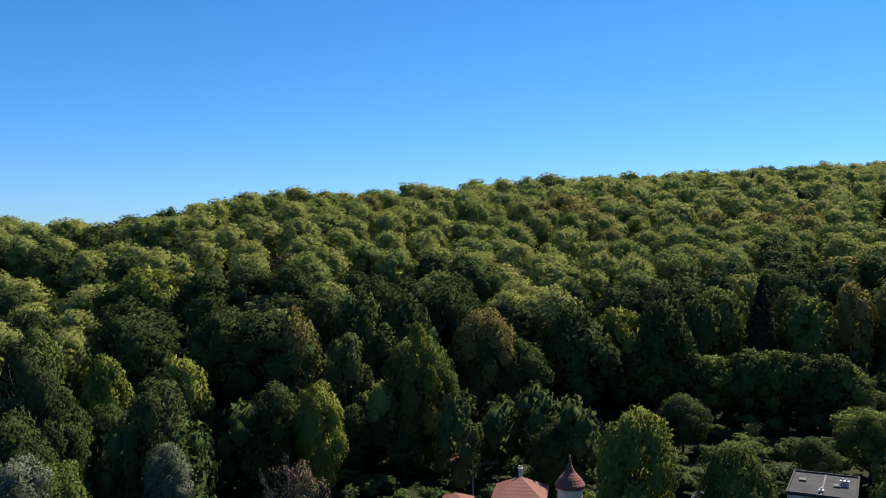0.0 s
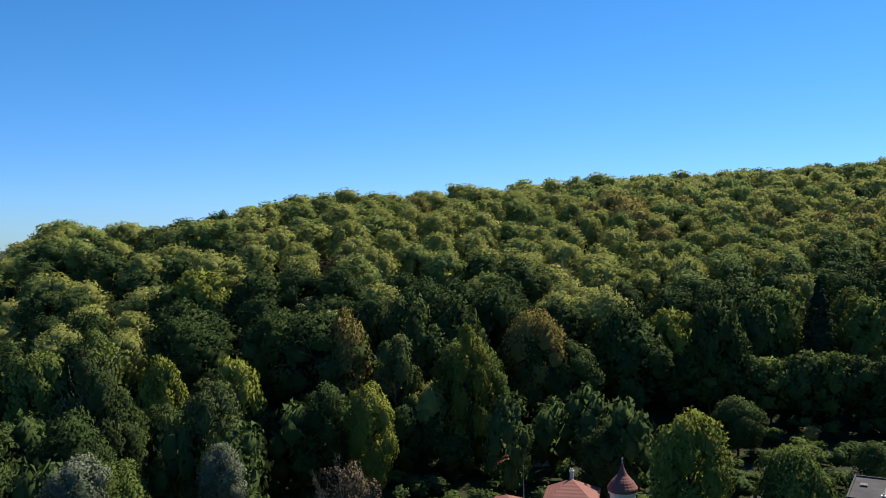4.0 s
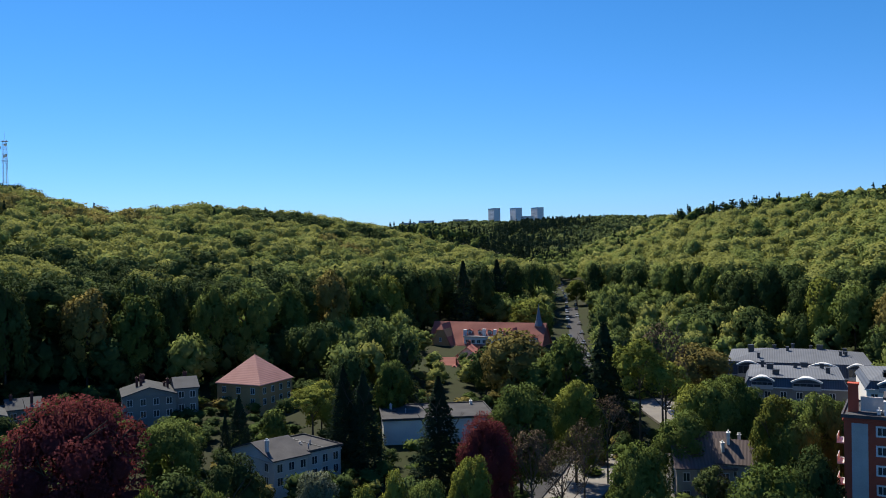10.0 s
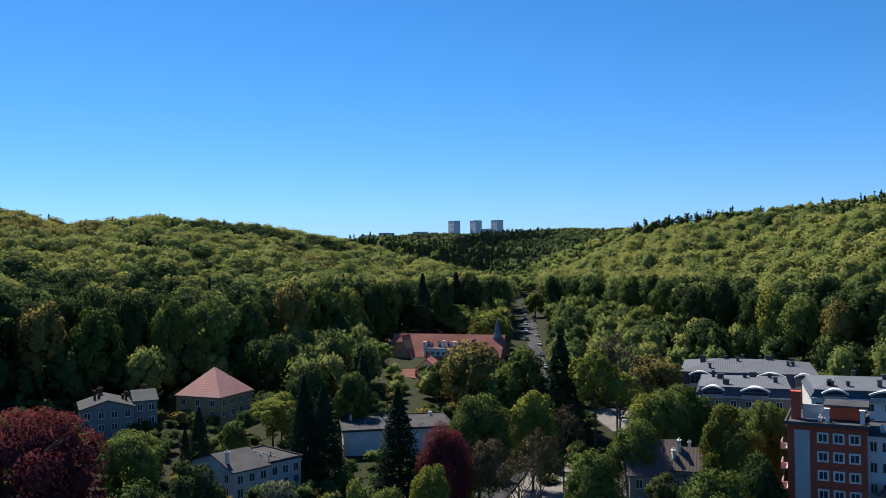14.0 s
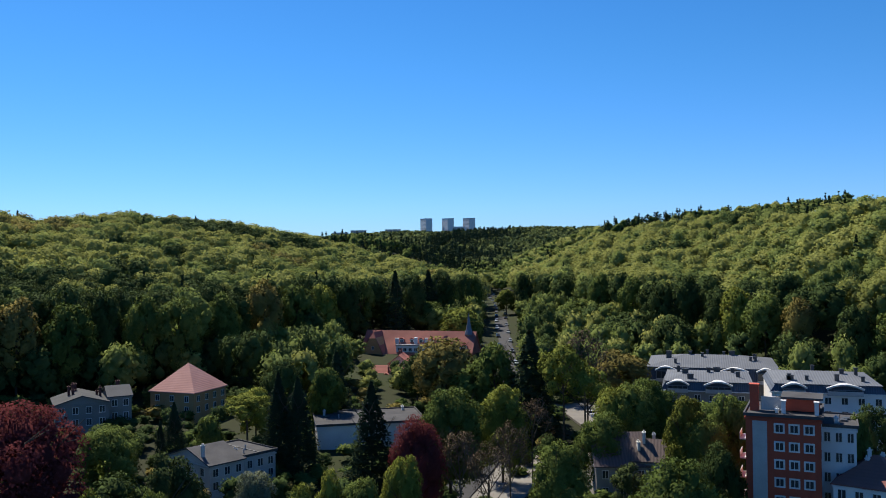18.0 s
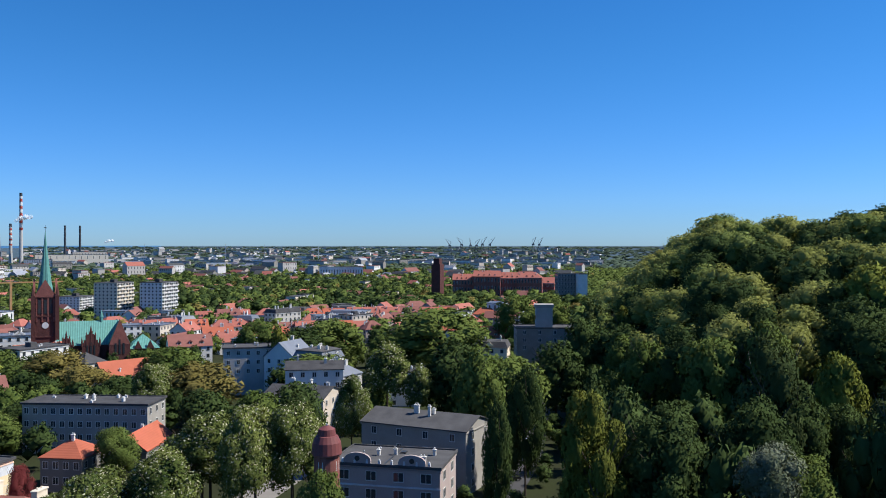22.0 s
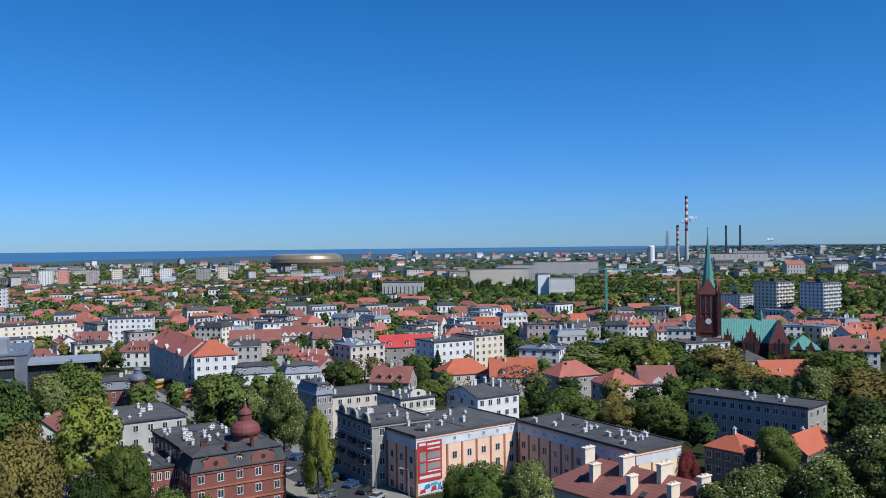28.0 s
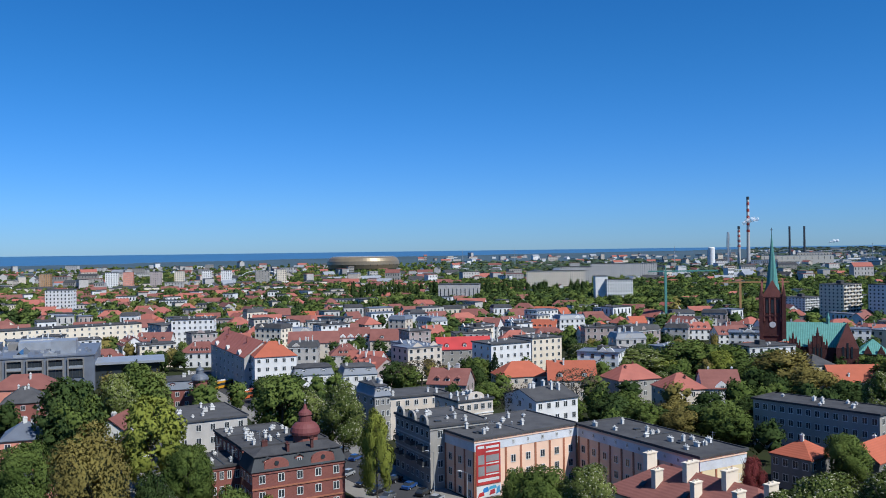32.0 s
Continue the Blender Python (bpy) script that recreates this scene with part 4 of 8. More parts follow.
def turret(x, y, top, r, kind, wall, roofing, label, s=1.0):
    """A round or eight-sided corner turret with a helmet, bell or cone roof and a finial."""
    b = gz(x, y) - 0.3
    ob = thing("turret", pose(x, y, b), label, "turret")
    h = top - b
    rings = {"cone": [(1.15, -4.6), (0.05, -0.9)], "bell": [(1.2, -5.6), (1.22, -5.2), (1.1, -4.5), (0.82, -3.9), (0.55, -3.6), (0.50, -2.7), (0.58, -2.5), (0.50, -2.1), (0.20, -1.6), (0.08, -0.8)],
             "onion": [(1.15, -5.0), (1.2, -4.5), (0.85, -3.5), (0.4, -2.6), (0.16, -1.6), (0.07, -0.9)], "helm": [(1.2, -4.6), (1.1, -2.9), (0.85, -1.9), (0.72, -1.85), (0.66, -0.9), (0.2, -0.4)]}[kind]
    low = h + rings[0][1] * s
    part("shaft", Shape().lathe([(r, 0), (r, low - 0.3), (r * 1.12, low - 0.3), (r * 1.12, low)], 16), wall, ob)
    part("roof", Shape().lathe([(r * q, h + z * s + 0.004) for q, z in rings], 20), roofing, ob)
    part("finial", Shape().lathe([(0.07, h - 0.95 * s), (0.05, h - 0.45), (0.16, h - 0.35), (0.16, h - 0.2), (0.03, h)], 6), STEEL, ob)
    for i in range(4):
        f, g = window_mesh(0.8, 1.4, False)
        a = i * math.pi / 2 + 0.39
        part("window", f, None, ob, m=Matrix.Translation((r * 0.94 * math.cos(a), r * 0.94 * math.sin(a), low - 2.4)) @ pose(0, 0, 0, 0, 0, math.degrees(a) + 90))
    return ob


def terrace(x, y, yaw, L, top):
    """Long house with a weathered tiled roof and tall rendered chimneys rising through it."""
    base, W, rise = gz(x, y) - 0.3, 15, 4.6
    H = top - base - 1.6
    ob = thing("terrace_house", facing(x, y, base, yaw), "long house with a dark red tiled roof and tall cream chimneys", "building")
    TAKEN.append((x + 8, y + 14, 18))
    part("wall", Shape().box(0, 0, 0, L, W, H), CREAM, ob)
    part("roof", roof_shape("hip", L, W, rise, 0.5), MAROON, ob, m=Matrix.Translation((0, 0, H)))
    for i, (a, b, w, h) in enumerate(((4, 5.5, 2.6, 6.2), (8.5, 2.4, 2.0, 4.6), (13.0, 5.0, 3.2, 6.3), (17, 1.9, 2.0, 4.4), (20.5, 5.4, 3.2, 6.4), (25.0, 2.0, 2.2, 4.6), (28.5, 5.0, 2.6, 6.0))):
        s = Shape().box(a, b, H, a + 0.9, b + w, H + h).box(a - 0.12, b - 0.12, H + h, a + 1.02, b + w + 0.12, H + h + 0.2)
        s.lathe([(0.14, H + h + 0.2), (0.12, H + h + 0.55)], 8, a + 0.45, b + w * 0.3).lathe([(0.14, H + h + 0.2), (0.12, H + h + 0.5)], 8, a + 0.45, b + w * 0.7)
        part("chimney", s, CREAM, ob, "broad cream rendered chimney")
    for a in (6.5, 15.5, 20.0):
        part("skylight", Shape().box(-0.5, -0.6, 0, 0.5, 0.6, 0.12), DARKMETAL, ob, m=Matrix.Translation((a, 2.5, H + 1.9)) @ pose(0, 0, 0, 33))

peach = building(-169.2, 5.8, 32, 26.9, 12.0, 18, 12, "flat", PEACH, BITUMEN, 4, 7, 5, "peach plastered four-storey block with rust pilasters", chim=12, bay=2, pil=RUST, attic=PALE)
peach2 = building(-182.7, 28.7, -61, 35.0, 12.0, 12, 12, "flat", PEACH, BITUMEN, 4, 10, 3, "long wing of the peach block under a flat roof", chim=14, bay=2, pil=RUST, attic=PALE)
beige_front = building(-212.8, 3.5, 30, 10.4, 11.8, 12, 12, "flat", BEIGE, BITUMEN, 4, 5, 3, "beige tenement with a dark felt roof and tall chimneys", chim=7)
building(-213.6, 23.1, 30, 13.4, 11.8, 14, 12, "low", WHITE, BITUMEN, 4, 5, 3, "white rear facade of a tenement with a dark felt roof", chim=6)
grey_row = building(-192.8, -11.2, -63, 17.7, 13.0, 14, 13, "flat", GREYWALL, BITUMEN, 4, 7, 3, "ornate grey tenement row along the street", chim=8)
building(-225.0, -18.5, 25, 21.4, 10.6, 12, 11, "flat", BEIGE, BITUMEN, 4, 8, 3, "beige tenement behind the street front", chim=6)
building(-309.3, -54.5, 15, 14.5, 5.1, 12, 7, "mansard", WHITE, SLATE, 2, 5, 3, "white villa under a blue-grey mansard roof", chim=2)
building(-309.1, -36.4, 15, 12.5, 5.1, 12, 7, "mansard", WHITE, SLATE, 2, 4, 3, "white villa with a grey mansard and dormer", chim=2)
building(-309.7, -68.8, 20, 15.3, 12.0, 14, 14, "hip", WHITE, ORANGE, 4, 5, 4, "white corner tenement under an orange tiled tent roof", chim=3)
building(-369.0, -100.7, -63, 58.0, 11.0, 14, 14, "gable", LILAC, REDTILE, 4, 8, 3, "pale grey tenement row with red tiled gables", chim=3, gables=3)
building(-477.3, -152.2, 10, 23.0, 13.0, 18, 18, "flat", WHITE, BITUMEN, 5, 8, 6, "white six-storey block with paired windows", chim=8)
building(-494.7, -171.3, -50, 19.3, 9.6, 18, 15, "flat", LILAC, BITUMEN, 5, 4, 3, "grey tenement wall beside the white block", chim=4)
mall(-315.2, -177.0, 19, 44.1, 11.3)
building(-476.2, -260.4, 35, 90.0, 7.3, 14, 13, "flat", CREAM, BITUMEN, 3, 22, 3, "long cream block with a felt roof", chim=10)
building(-332.2, 18.9, 30, 19.2, 12.8, 14, 15, "flat", WHITE, BITUMEN, 5, 6, 3, "white five-storey tenement with felt roof", chim=7)
building(-368.0, 38.7, 30, 16.2, 11.2, 14, 14, "flat", CREAM, BITUMEN, 5, 5, 3, "cream tenement with a dark gable", chim=5)
building(-376.1, -2.0, 10, 24.4, 6.1, 12, 9, "gable", GREYWALL, CRIMSON, 3, 6, 2, "house with a bright red roof and white dormers", dorm=3, chim=2)
building(-445.5, -54.4, 5, 16.3, 4.9, 12, 9, "gable", WHITE, MAROON, 3, 5, 2, "white house with four pointed gables", gables=4)
building(-439.7, -37.6, 0, 25.2, 4.0, 13, 8, "gable", BEIGE, MAROON, 2, 6, 2, "long house under a faded red tiled roof", dorm=2, chim=2)
building(-430.2, -78.3, 5, 25.6, 4.0, 13, 8, "gable", BEIGE, MAROON, 2, 6, 2, "long house under a dull red roof", chim=2)
building(-296.6, 20.1, 12, 18.3, 5.4, 13, 7, "hip", BEIGE, ORANGE, 2, 5, 3, "house under a broad orange hipped roof", chim=2)
building(-288.4, 35.7, -4, 16.3, 5.5, 14, 7, "gable", BEIGE, ORANGE, 2, 5, 3, "house under a weathered orange gabled roof", chim=3, dorm=2)
building(-214.1, 78.1, -50, 30.9, 11.5, 11, 12, "flat", GREYWALL, BITUMEN, 4, 14, 3, "grey panel block with four rows of windows", chim=9)
building(-176.8, 68.0, -54, 8.9, 7.0, 9, 7, "tent", GREYBLOCK, ORANGE, 2, 4, 3, "small grey house under an orange tent roof", chim=1)
building(-276.3, 127.3, 0, 19.4, 5.3, 12, 7, "gable", BEIGE, ORANGE, 2, 5, 3, "house with a steep orange tiled roof", chim=2)
building(-282.0, 123.0, 10, 8.1, 10.2, 12, 12, "hip", CREAM, BITUMEN, 4, 3, 3, "cream town house beside the church", chim=1)
building(-191.7, 131.2, -61, 17.5, 9.5, 14, 10, "low", BEIGE, BITUMEN, 3, 6, 3, "beige rendered tenement with a dark felt roof", chim=5)
ornate_front = building(-115.3, 93.1, -59, 19.4, 11.9, 13, 14, "flat", PINKGREY, BITUMEN, 4, 4, 2, "ornate pink-grey tenement with stone parapets", chim=4, wide=True)
building(-134.9, 117.1, -72, 23.9, 13.0, 13, 13, "low", GREYWALL, BITUMEN, 4, 4, 2, "grey rear wing under a felt roof", chim=3)
brick_mansion = building(-158.2, -36.2, 29, 18.6, 9.0, 8, 9, "mansard", REDBRICK, TIN, 3, 5, 4, "red brick mansion with a mansard roof and dormers", chim=3, gables=2, dorm=3)
building(-195.4, -61.8, 30, 16.6, 10.9, 20, 11, "flat", LILAC, BITUMEN, 3, 5, 3, "tenement with a flat grey felt roof and white flues", chim=8)
building(-271.1, -89.7, 15, 11.6, 6.6, 14, 8, "mansard", REDBRICK, SLATE, 2, 4, 3, "ornate brick villa with a slate mansard", chim=3)
building(-205.8, -84.9, 0, 6.8, 7.6, 12, 8, "gable", WHITE, MAROON, 2, 2, 2, "half-timbered house with a red gabled roof", chim=3, turn=True)
building(-189.2, -99.3, 20, 8.9, 8.8, 12, 9, "hip", SALMON, SLATE, 3, 3, 3, "salmon-pink villa with a grey hipped roof", chim=3)
building(-151.2, -82.7, 10, 9.4, 8.0, 12, 8, "flat", SALMON, BITUMEN, 2, 4, 3, "salmon-pink villa with a parapet terrace", chim=2)
building(-249.3, -130.4, 20, 12.1, 6.6, 12, 8, "hip", REDBRICK, BITUMEN, 2, 3, 3, "brick house under a hipped grey roof", chim=3)
building(-278.5, -149.3, 10, 20.0, 6.1, 12, 8, "hip", SALMON, MAROON, 2, 4, 3, "red-roofed villa before the grey mall", chim=3)
terrace(-150.1, 28.2, -55, 32.3, 9.0)
building(180.9, 128.2, 176, 12.8, 18.0, 13, 8.5, "tent", OCHRE, PINKTILE, 3, 3, 4, "ochre villa under a pink tiled tent roof", chim=1, pitch=0.49)
building(124.3, 152.5, -128, 12.9, 17.9, 13, 10, "low", GREYBLOCK, TIN, 3, 5, 4, "grey manor with a shallow gable facing out", chim=6, turn=True)
building(115.5, 161.7, -128, 12.6, 16.8, 10, 7, "low", GREYBLOCK, TIN, 2, 4, 2, "low grey wing of the manor", chim=3)
building(140.1, 150.6, -128, 6.6, 17.6, 10, 9, "low", GREYBLOCK, TIN, 2, 3, 2, "grey link wing with a tin roof", chim=2)
building(155.7, 134.4, -136, 11.0, 18.5, 12, 10, "low", GREYBLOCK, TIN, 3, 4, 3, "grey twin manor with a shallow gable", chim=6, turn=True)
building(165.0, 127.8, -136, 4.9, 19.2, 11, 9, "low", GREYBLOCK, TIN, 3, 2, 2, "grey end wing with a tin roof", chim=1)
building(97.1, 164.1, -115, 11.2, 16.7, 8, 4, "shed", GREYWALL, TIN, 1, 4, 2, "row of flat-roofed garages among the trees")
building(135.1, 83.3, -115, 7.3, 13.5, 14, 9, "low", LILAC, BITUMEN, 3, 3, 3, "pale modern villa with dark windows", chim=1)
building(142.5, 80.6, -115, 7.1, 13.4, 12, 8, "flat", LILAC, BITUMEN, 3, 3, 2, "pale villa wing under a flat roof", chim=1)
building(173.1, 80.1, -152, 24.1, 13.0, 16, 11, "flat", WHITE, BITUMEN, 4, 1, 3, "windowless white side of a flat-roofed block", chim=3)
building(252.5, 104.2, -165, 20.0, 10.1, 13, 8, "hip", BEIGE, REDTILE, 2, 6, 3, "villa with a red tiled roof and a rounded dormer", dorm=1, chim=4)
brickblock = building(141.8, -7.1, -188, 10.7, 25.1, 12, 24, "flat", BRICKRED, BITUMEN, 8, 0, 4, "red brick apartment block with white-framed windows", chim=3, tall=True)
building(144.8, -18.3, -188, 4.9, 23.3, 10, 20, "flat", WHITE, BITUMEN, 6, 3, 2, "white apartment block with loggias beside the brick one", chim=1)
building(159.0, 17.9, -165, 9.8, 11.5, 12, 6, "gable", GREYWALL, BROWNTIN, 2, 3, 2, "old house with a brown tin roof", chim=2)
building(161.5, 12.5, -180, 7.5, 12.3, 8, 6, "gable", GREYWALL, BROWNTIN, 2, 3, 2, "side wing with a brown tin roof", chim=2)
building(140.7, -19.3, -200, 9.5, 15.7, 14, 9, "hip", WHITE, MAROON, 3, 4, 3, "white villa with a maroon tiled roof", chim=3)
building(-215.4, 269.5, -46, 24.5, 16.1, 14, 12, "flat", GREYWALL, BITUMEN, 3, 4, 3, "derelict stone inn with arched openings")
building(16.2, 126.5, -100, 7.6, 12.4, 9, 8, "tent", CREAM, MAROON, 2, 3, 3, "villa under a red tiled tent roof with a dish", chim=1)
building(8.3, 130.3, -100, 4.3, 10.4, 6, 8, "tent", CREAM, MAROON, 2, 2, 2, "small red-roofed pavilion of the villa", chim=0)
building(58.5, 122.3, -118, 8.6, 14.2, 12, 8, "flat", WHITE, BITUMEN, 2, 4, 3, "white villa with a dark roof and skylights", chim=2)
building(47.1, 130.4, -118, 2.8, 11.2, 10, 7, "gable", WHITE, TIN, 2, 2, 2, "white gabled annex under a tin roof", turn=True)
building(-224.3, -18.4, 30, 4.6, 11.6, 12, 12, "mansard", GREYWALL, SLATE, 4, 3, 3, "dark tenement with a slate mansard and white finial", chim=3)
building(-278.0, 57.5, 20, 16.1, 6.6, 12, 8, "hip", GREYWALL, REDTILE, 2, 4, 3, "grey house with a hipped red roof among trees", chim=2)
building(-255.9, 68.7, 15, 12.0, 6.9, 12, 8, "hip", BEIGE, REDTILE, 2, 4, 3, "beige villa with a hipped red roof among trees", chim=3)
building(-259.4, 79.5, -5, 11.4, 6.8, 12, 8, "gable", WHITE, MAROON, 2, 4, 3, "white villa with a faded red gable", chim=2, gables=1)
building(-170.2, 87.3, 40, 15.3, 6.0, 8, 6, "gable", GREYBLOCK, ORANGE, 2, 3, 2, "small house with an orange tiled roof among chestnuts", chim=1)
building(-254.6, 158.4, -35, 20, 14.3, 12, 8, "flat", LILAC, BITUMEN, 3, 6, 3, "grey tenement under a wide dark felt roof", chim=4)
building(-233.2, 172.2, 20, 13, 11.9, 12, 8, "gable", WHITE, SLATE, 3, 4, 3, "white gabled house under a slate roof", chim=4)
building(-219.7, 173.5, 15, 12, 12.2, 12, 8, "mansard", WHITE, SLATE, 3, 4, 3, "white villa with a slate mansard roof", chim=4)
building(-206.5, 149.4, -40, 17, 13.0, 12, 8, "low", WHITE, BITUMEN, 3, 5, 3, "white tenement under a shallow felt roof", chim=4)
building(-202.3, 166.4, 10, 11, 9.5, 11, 8, "hip", LILAC, SLATE, 3, 3, 3, "pale house with a dark hipped roof", chim=4)


# ---- zinc-roofed apartment house and the hotel of the valley ----
def arch_shape(w, h, y0, y1, n=12):
    """A flat segmental arch, open below: a band that follows the arc."""
    s, v = Shape(), []
    for k in range(n + 1):
        t = -1 + 2 * k / n
        z = h * (1 - t * t)
        v += [(t * w, y0, z), (t * w, y1, z), (t * w * 0.94, y1, z - 0.32), (t * w * 0.94, y0, z - 0.32)]
    f = [(4 * k + a, 4 * k + (a + 1) % 4, 4 * k + 4 + (a + 1) % 4, 4 * k + 4 + a) for k in range(n) for a in range(4)]
    return s.add(v, f)


def zinc_wing(x, y, L, W, wall, eave, ridge, arches, label, chims=8, render=None):
    """White apartment wing: dark seamed mansard with arched loggias below a low pale zinc roof full of flues."""
    base = gz(x, y) - 0.4
    rg = random.Random(int(x * 10))
    ob = thing("apartment_building", facing(x, y, base, -180), label, "building", "zinc-roofed apartments")
    TAKEN.append((x + W / 2, y - L / 2, max(L, W) / 2 + 2))
    w, e, r = wall - base, eave - base, ridge - base
    part("wall", Shape().box(0.3, 0.3, 0, L - 0.3, W, w), render or ZINCWALL, ob)
    q = 1.2
    part("mansard", Shape().add([(0, 0, w), (L, 0, w), (L, W, w), (0, W, w), (q, q * 0.7, e), (L - q, q * 0.7, e), (L - q, W - q, e), (q, W - q, e)],
                                [(3, 2, 1, 0), (0, 1, 5, 4), (1, 2, 6, 5), (2, 3, 7, 6), (3, 0, 4, 7), (4, 5, 6, 7)]), SEAMED, ob, "dark blue-grey seamed metal mansard")
    part("gutter", Shape().box(-0.15, -0.2, w - 0.25, L + 0.15, 0.28, w - 0.004), FRAME, ob)
    k = min(L * 0.3, W * 0.42)
    o = 0.35
    part("roof", Shape().add([(q - o, q * 0.7 - o, e + 0.15), (L - q + o, q * 0.7 - o, e + 0.15), (L - q + o, W - q + o, e + 0.15), (q - o, W - q + o, e + 0.15), (k, W / 2, r), (L - k, W / 2, r),
                              (q - o, q * 0.7 - o, e + 0.004), (L - q + o, q * 0.7 - o, e + 0.004), (L - q + o, W - q + o, e + 0.004), (q - o, W - q + o, e + 0.004)],
                             [(0, 1, 5, 4), (1, 2, 5), (2, 3, 4, 5), (3, 0, 4), (6, 7, 1, 0), (7, 8, 2, 1), (8, 9, 3, 2), (9, 6, 0, 3), (9, 8, 7, 6)]), ZINC, ob)
    for c, hw in arches:
        h = e - w + 0.35
        d = part("dormer", Shape().box(c - hw, -0.15, w - 0.6, c + hw, 2.4, w + h - 1.25), SLATE, ob)
        part("arch", arch_shape(hw + 0.35, 0.95, -0.45, 2.6), FRAME, d, "white segmental arch", m=Matrix.Translation((c, 0, w + h - 0.9)))
        part("arch_back", arch_shape(hw, 0.8, 0.0, 2.3), SLATE, d, m=Matrix.Translation((c, 0, w + h - 0.95)))
        for i in range(4):
            a = c - hw + 0.15 + i * (2 * hw - 0.3) / 4
            part("pane", Shape().box(a + 0.06, -0.21, w - 0.4, a + (2 * hw - 0.3) / 4 - 0.06, -0.155, w + h - 1.35), GLASS, d)
        part("railing", Shape().box(c - hw, -0.55, w - 0.5, c + hw, -0.5, w + 0.45), STEEL, d)
    for k_ in range(2):
        for i in range(int(L / 3.4)):
            window(ob, 1.8 + i * 3.4, 0.29, w - 2.6 - 3.0 * k_, 0, 1.4, 1.6, True)
    for i in range(chims):
        a, b = L * (i + 0.5) / chims + rg.uniform(-1, 1), W * rg.choice((0.16, 0.3, 0.42, 0.5, 0.6))
        z = e + (r - e) * (1 - abs(b / W - 0.5) * 2) * 0.9
        a = min(max(a, k * 0.6), L - k * 0.6)
        s_, t_ = rg.choice((0.7, 0.9, 1.5)), rg.uniform(0.9, 1.5)
        part("chimney", Shape().box(a - s_ / 2, b - 0.35, z - 0.5, a + s_ / 2, b + 0.35, z + t_).box(a - s_ / 2 - 0.12, b - 0.47, z + t_, a + s_ / 2 + 0.12, b + 0.47, z + t_ + 0.16), DARKMETAL, ob)
    return ob


SEAMED = courses(mat("dark_seamed_metal", (0.085, 0.10, 0.13), color2=(0.05, 0.06, 0.08), rough=0.5), 0.5, 0.6, "X", dark=0.7)
zinc_wing(245.0, 14.3, 36.5, 28, 15.1, 18.4, 20.7, ((6, 2.6), (24, 3.4), (32, 2.2)), "long white apartment house under a pale seamed zinc roof", 11)
zinc_wing(218.0, 8.6, 22.3, 22, 16.6, 18.6, 19.7, ((4.0, 2.4), (13.5, 3.0)), "front apartment wing with arched loggias under a zinc roof", 7)
zinc_wing(207.0, -15.8, 24.0, 24, 18.8, 20.4, 22.1, ((5.0, 2.4), (15.5, 3.6)), "white apartment wing with a zinc roof and dark flues", 8, WHITE)


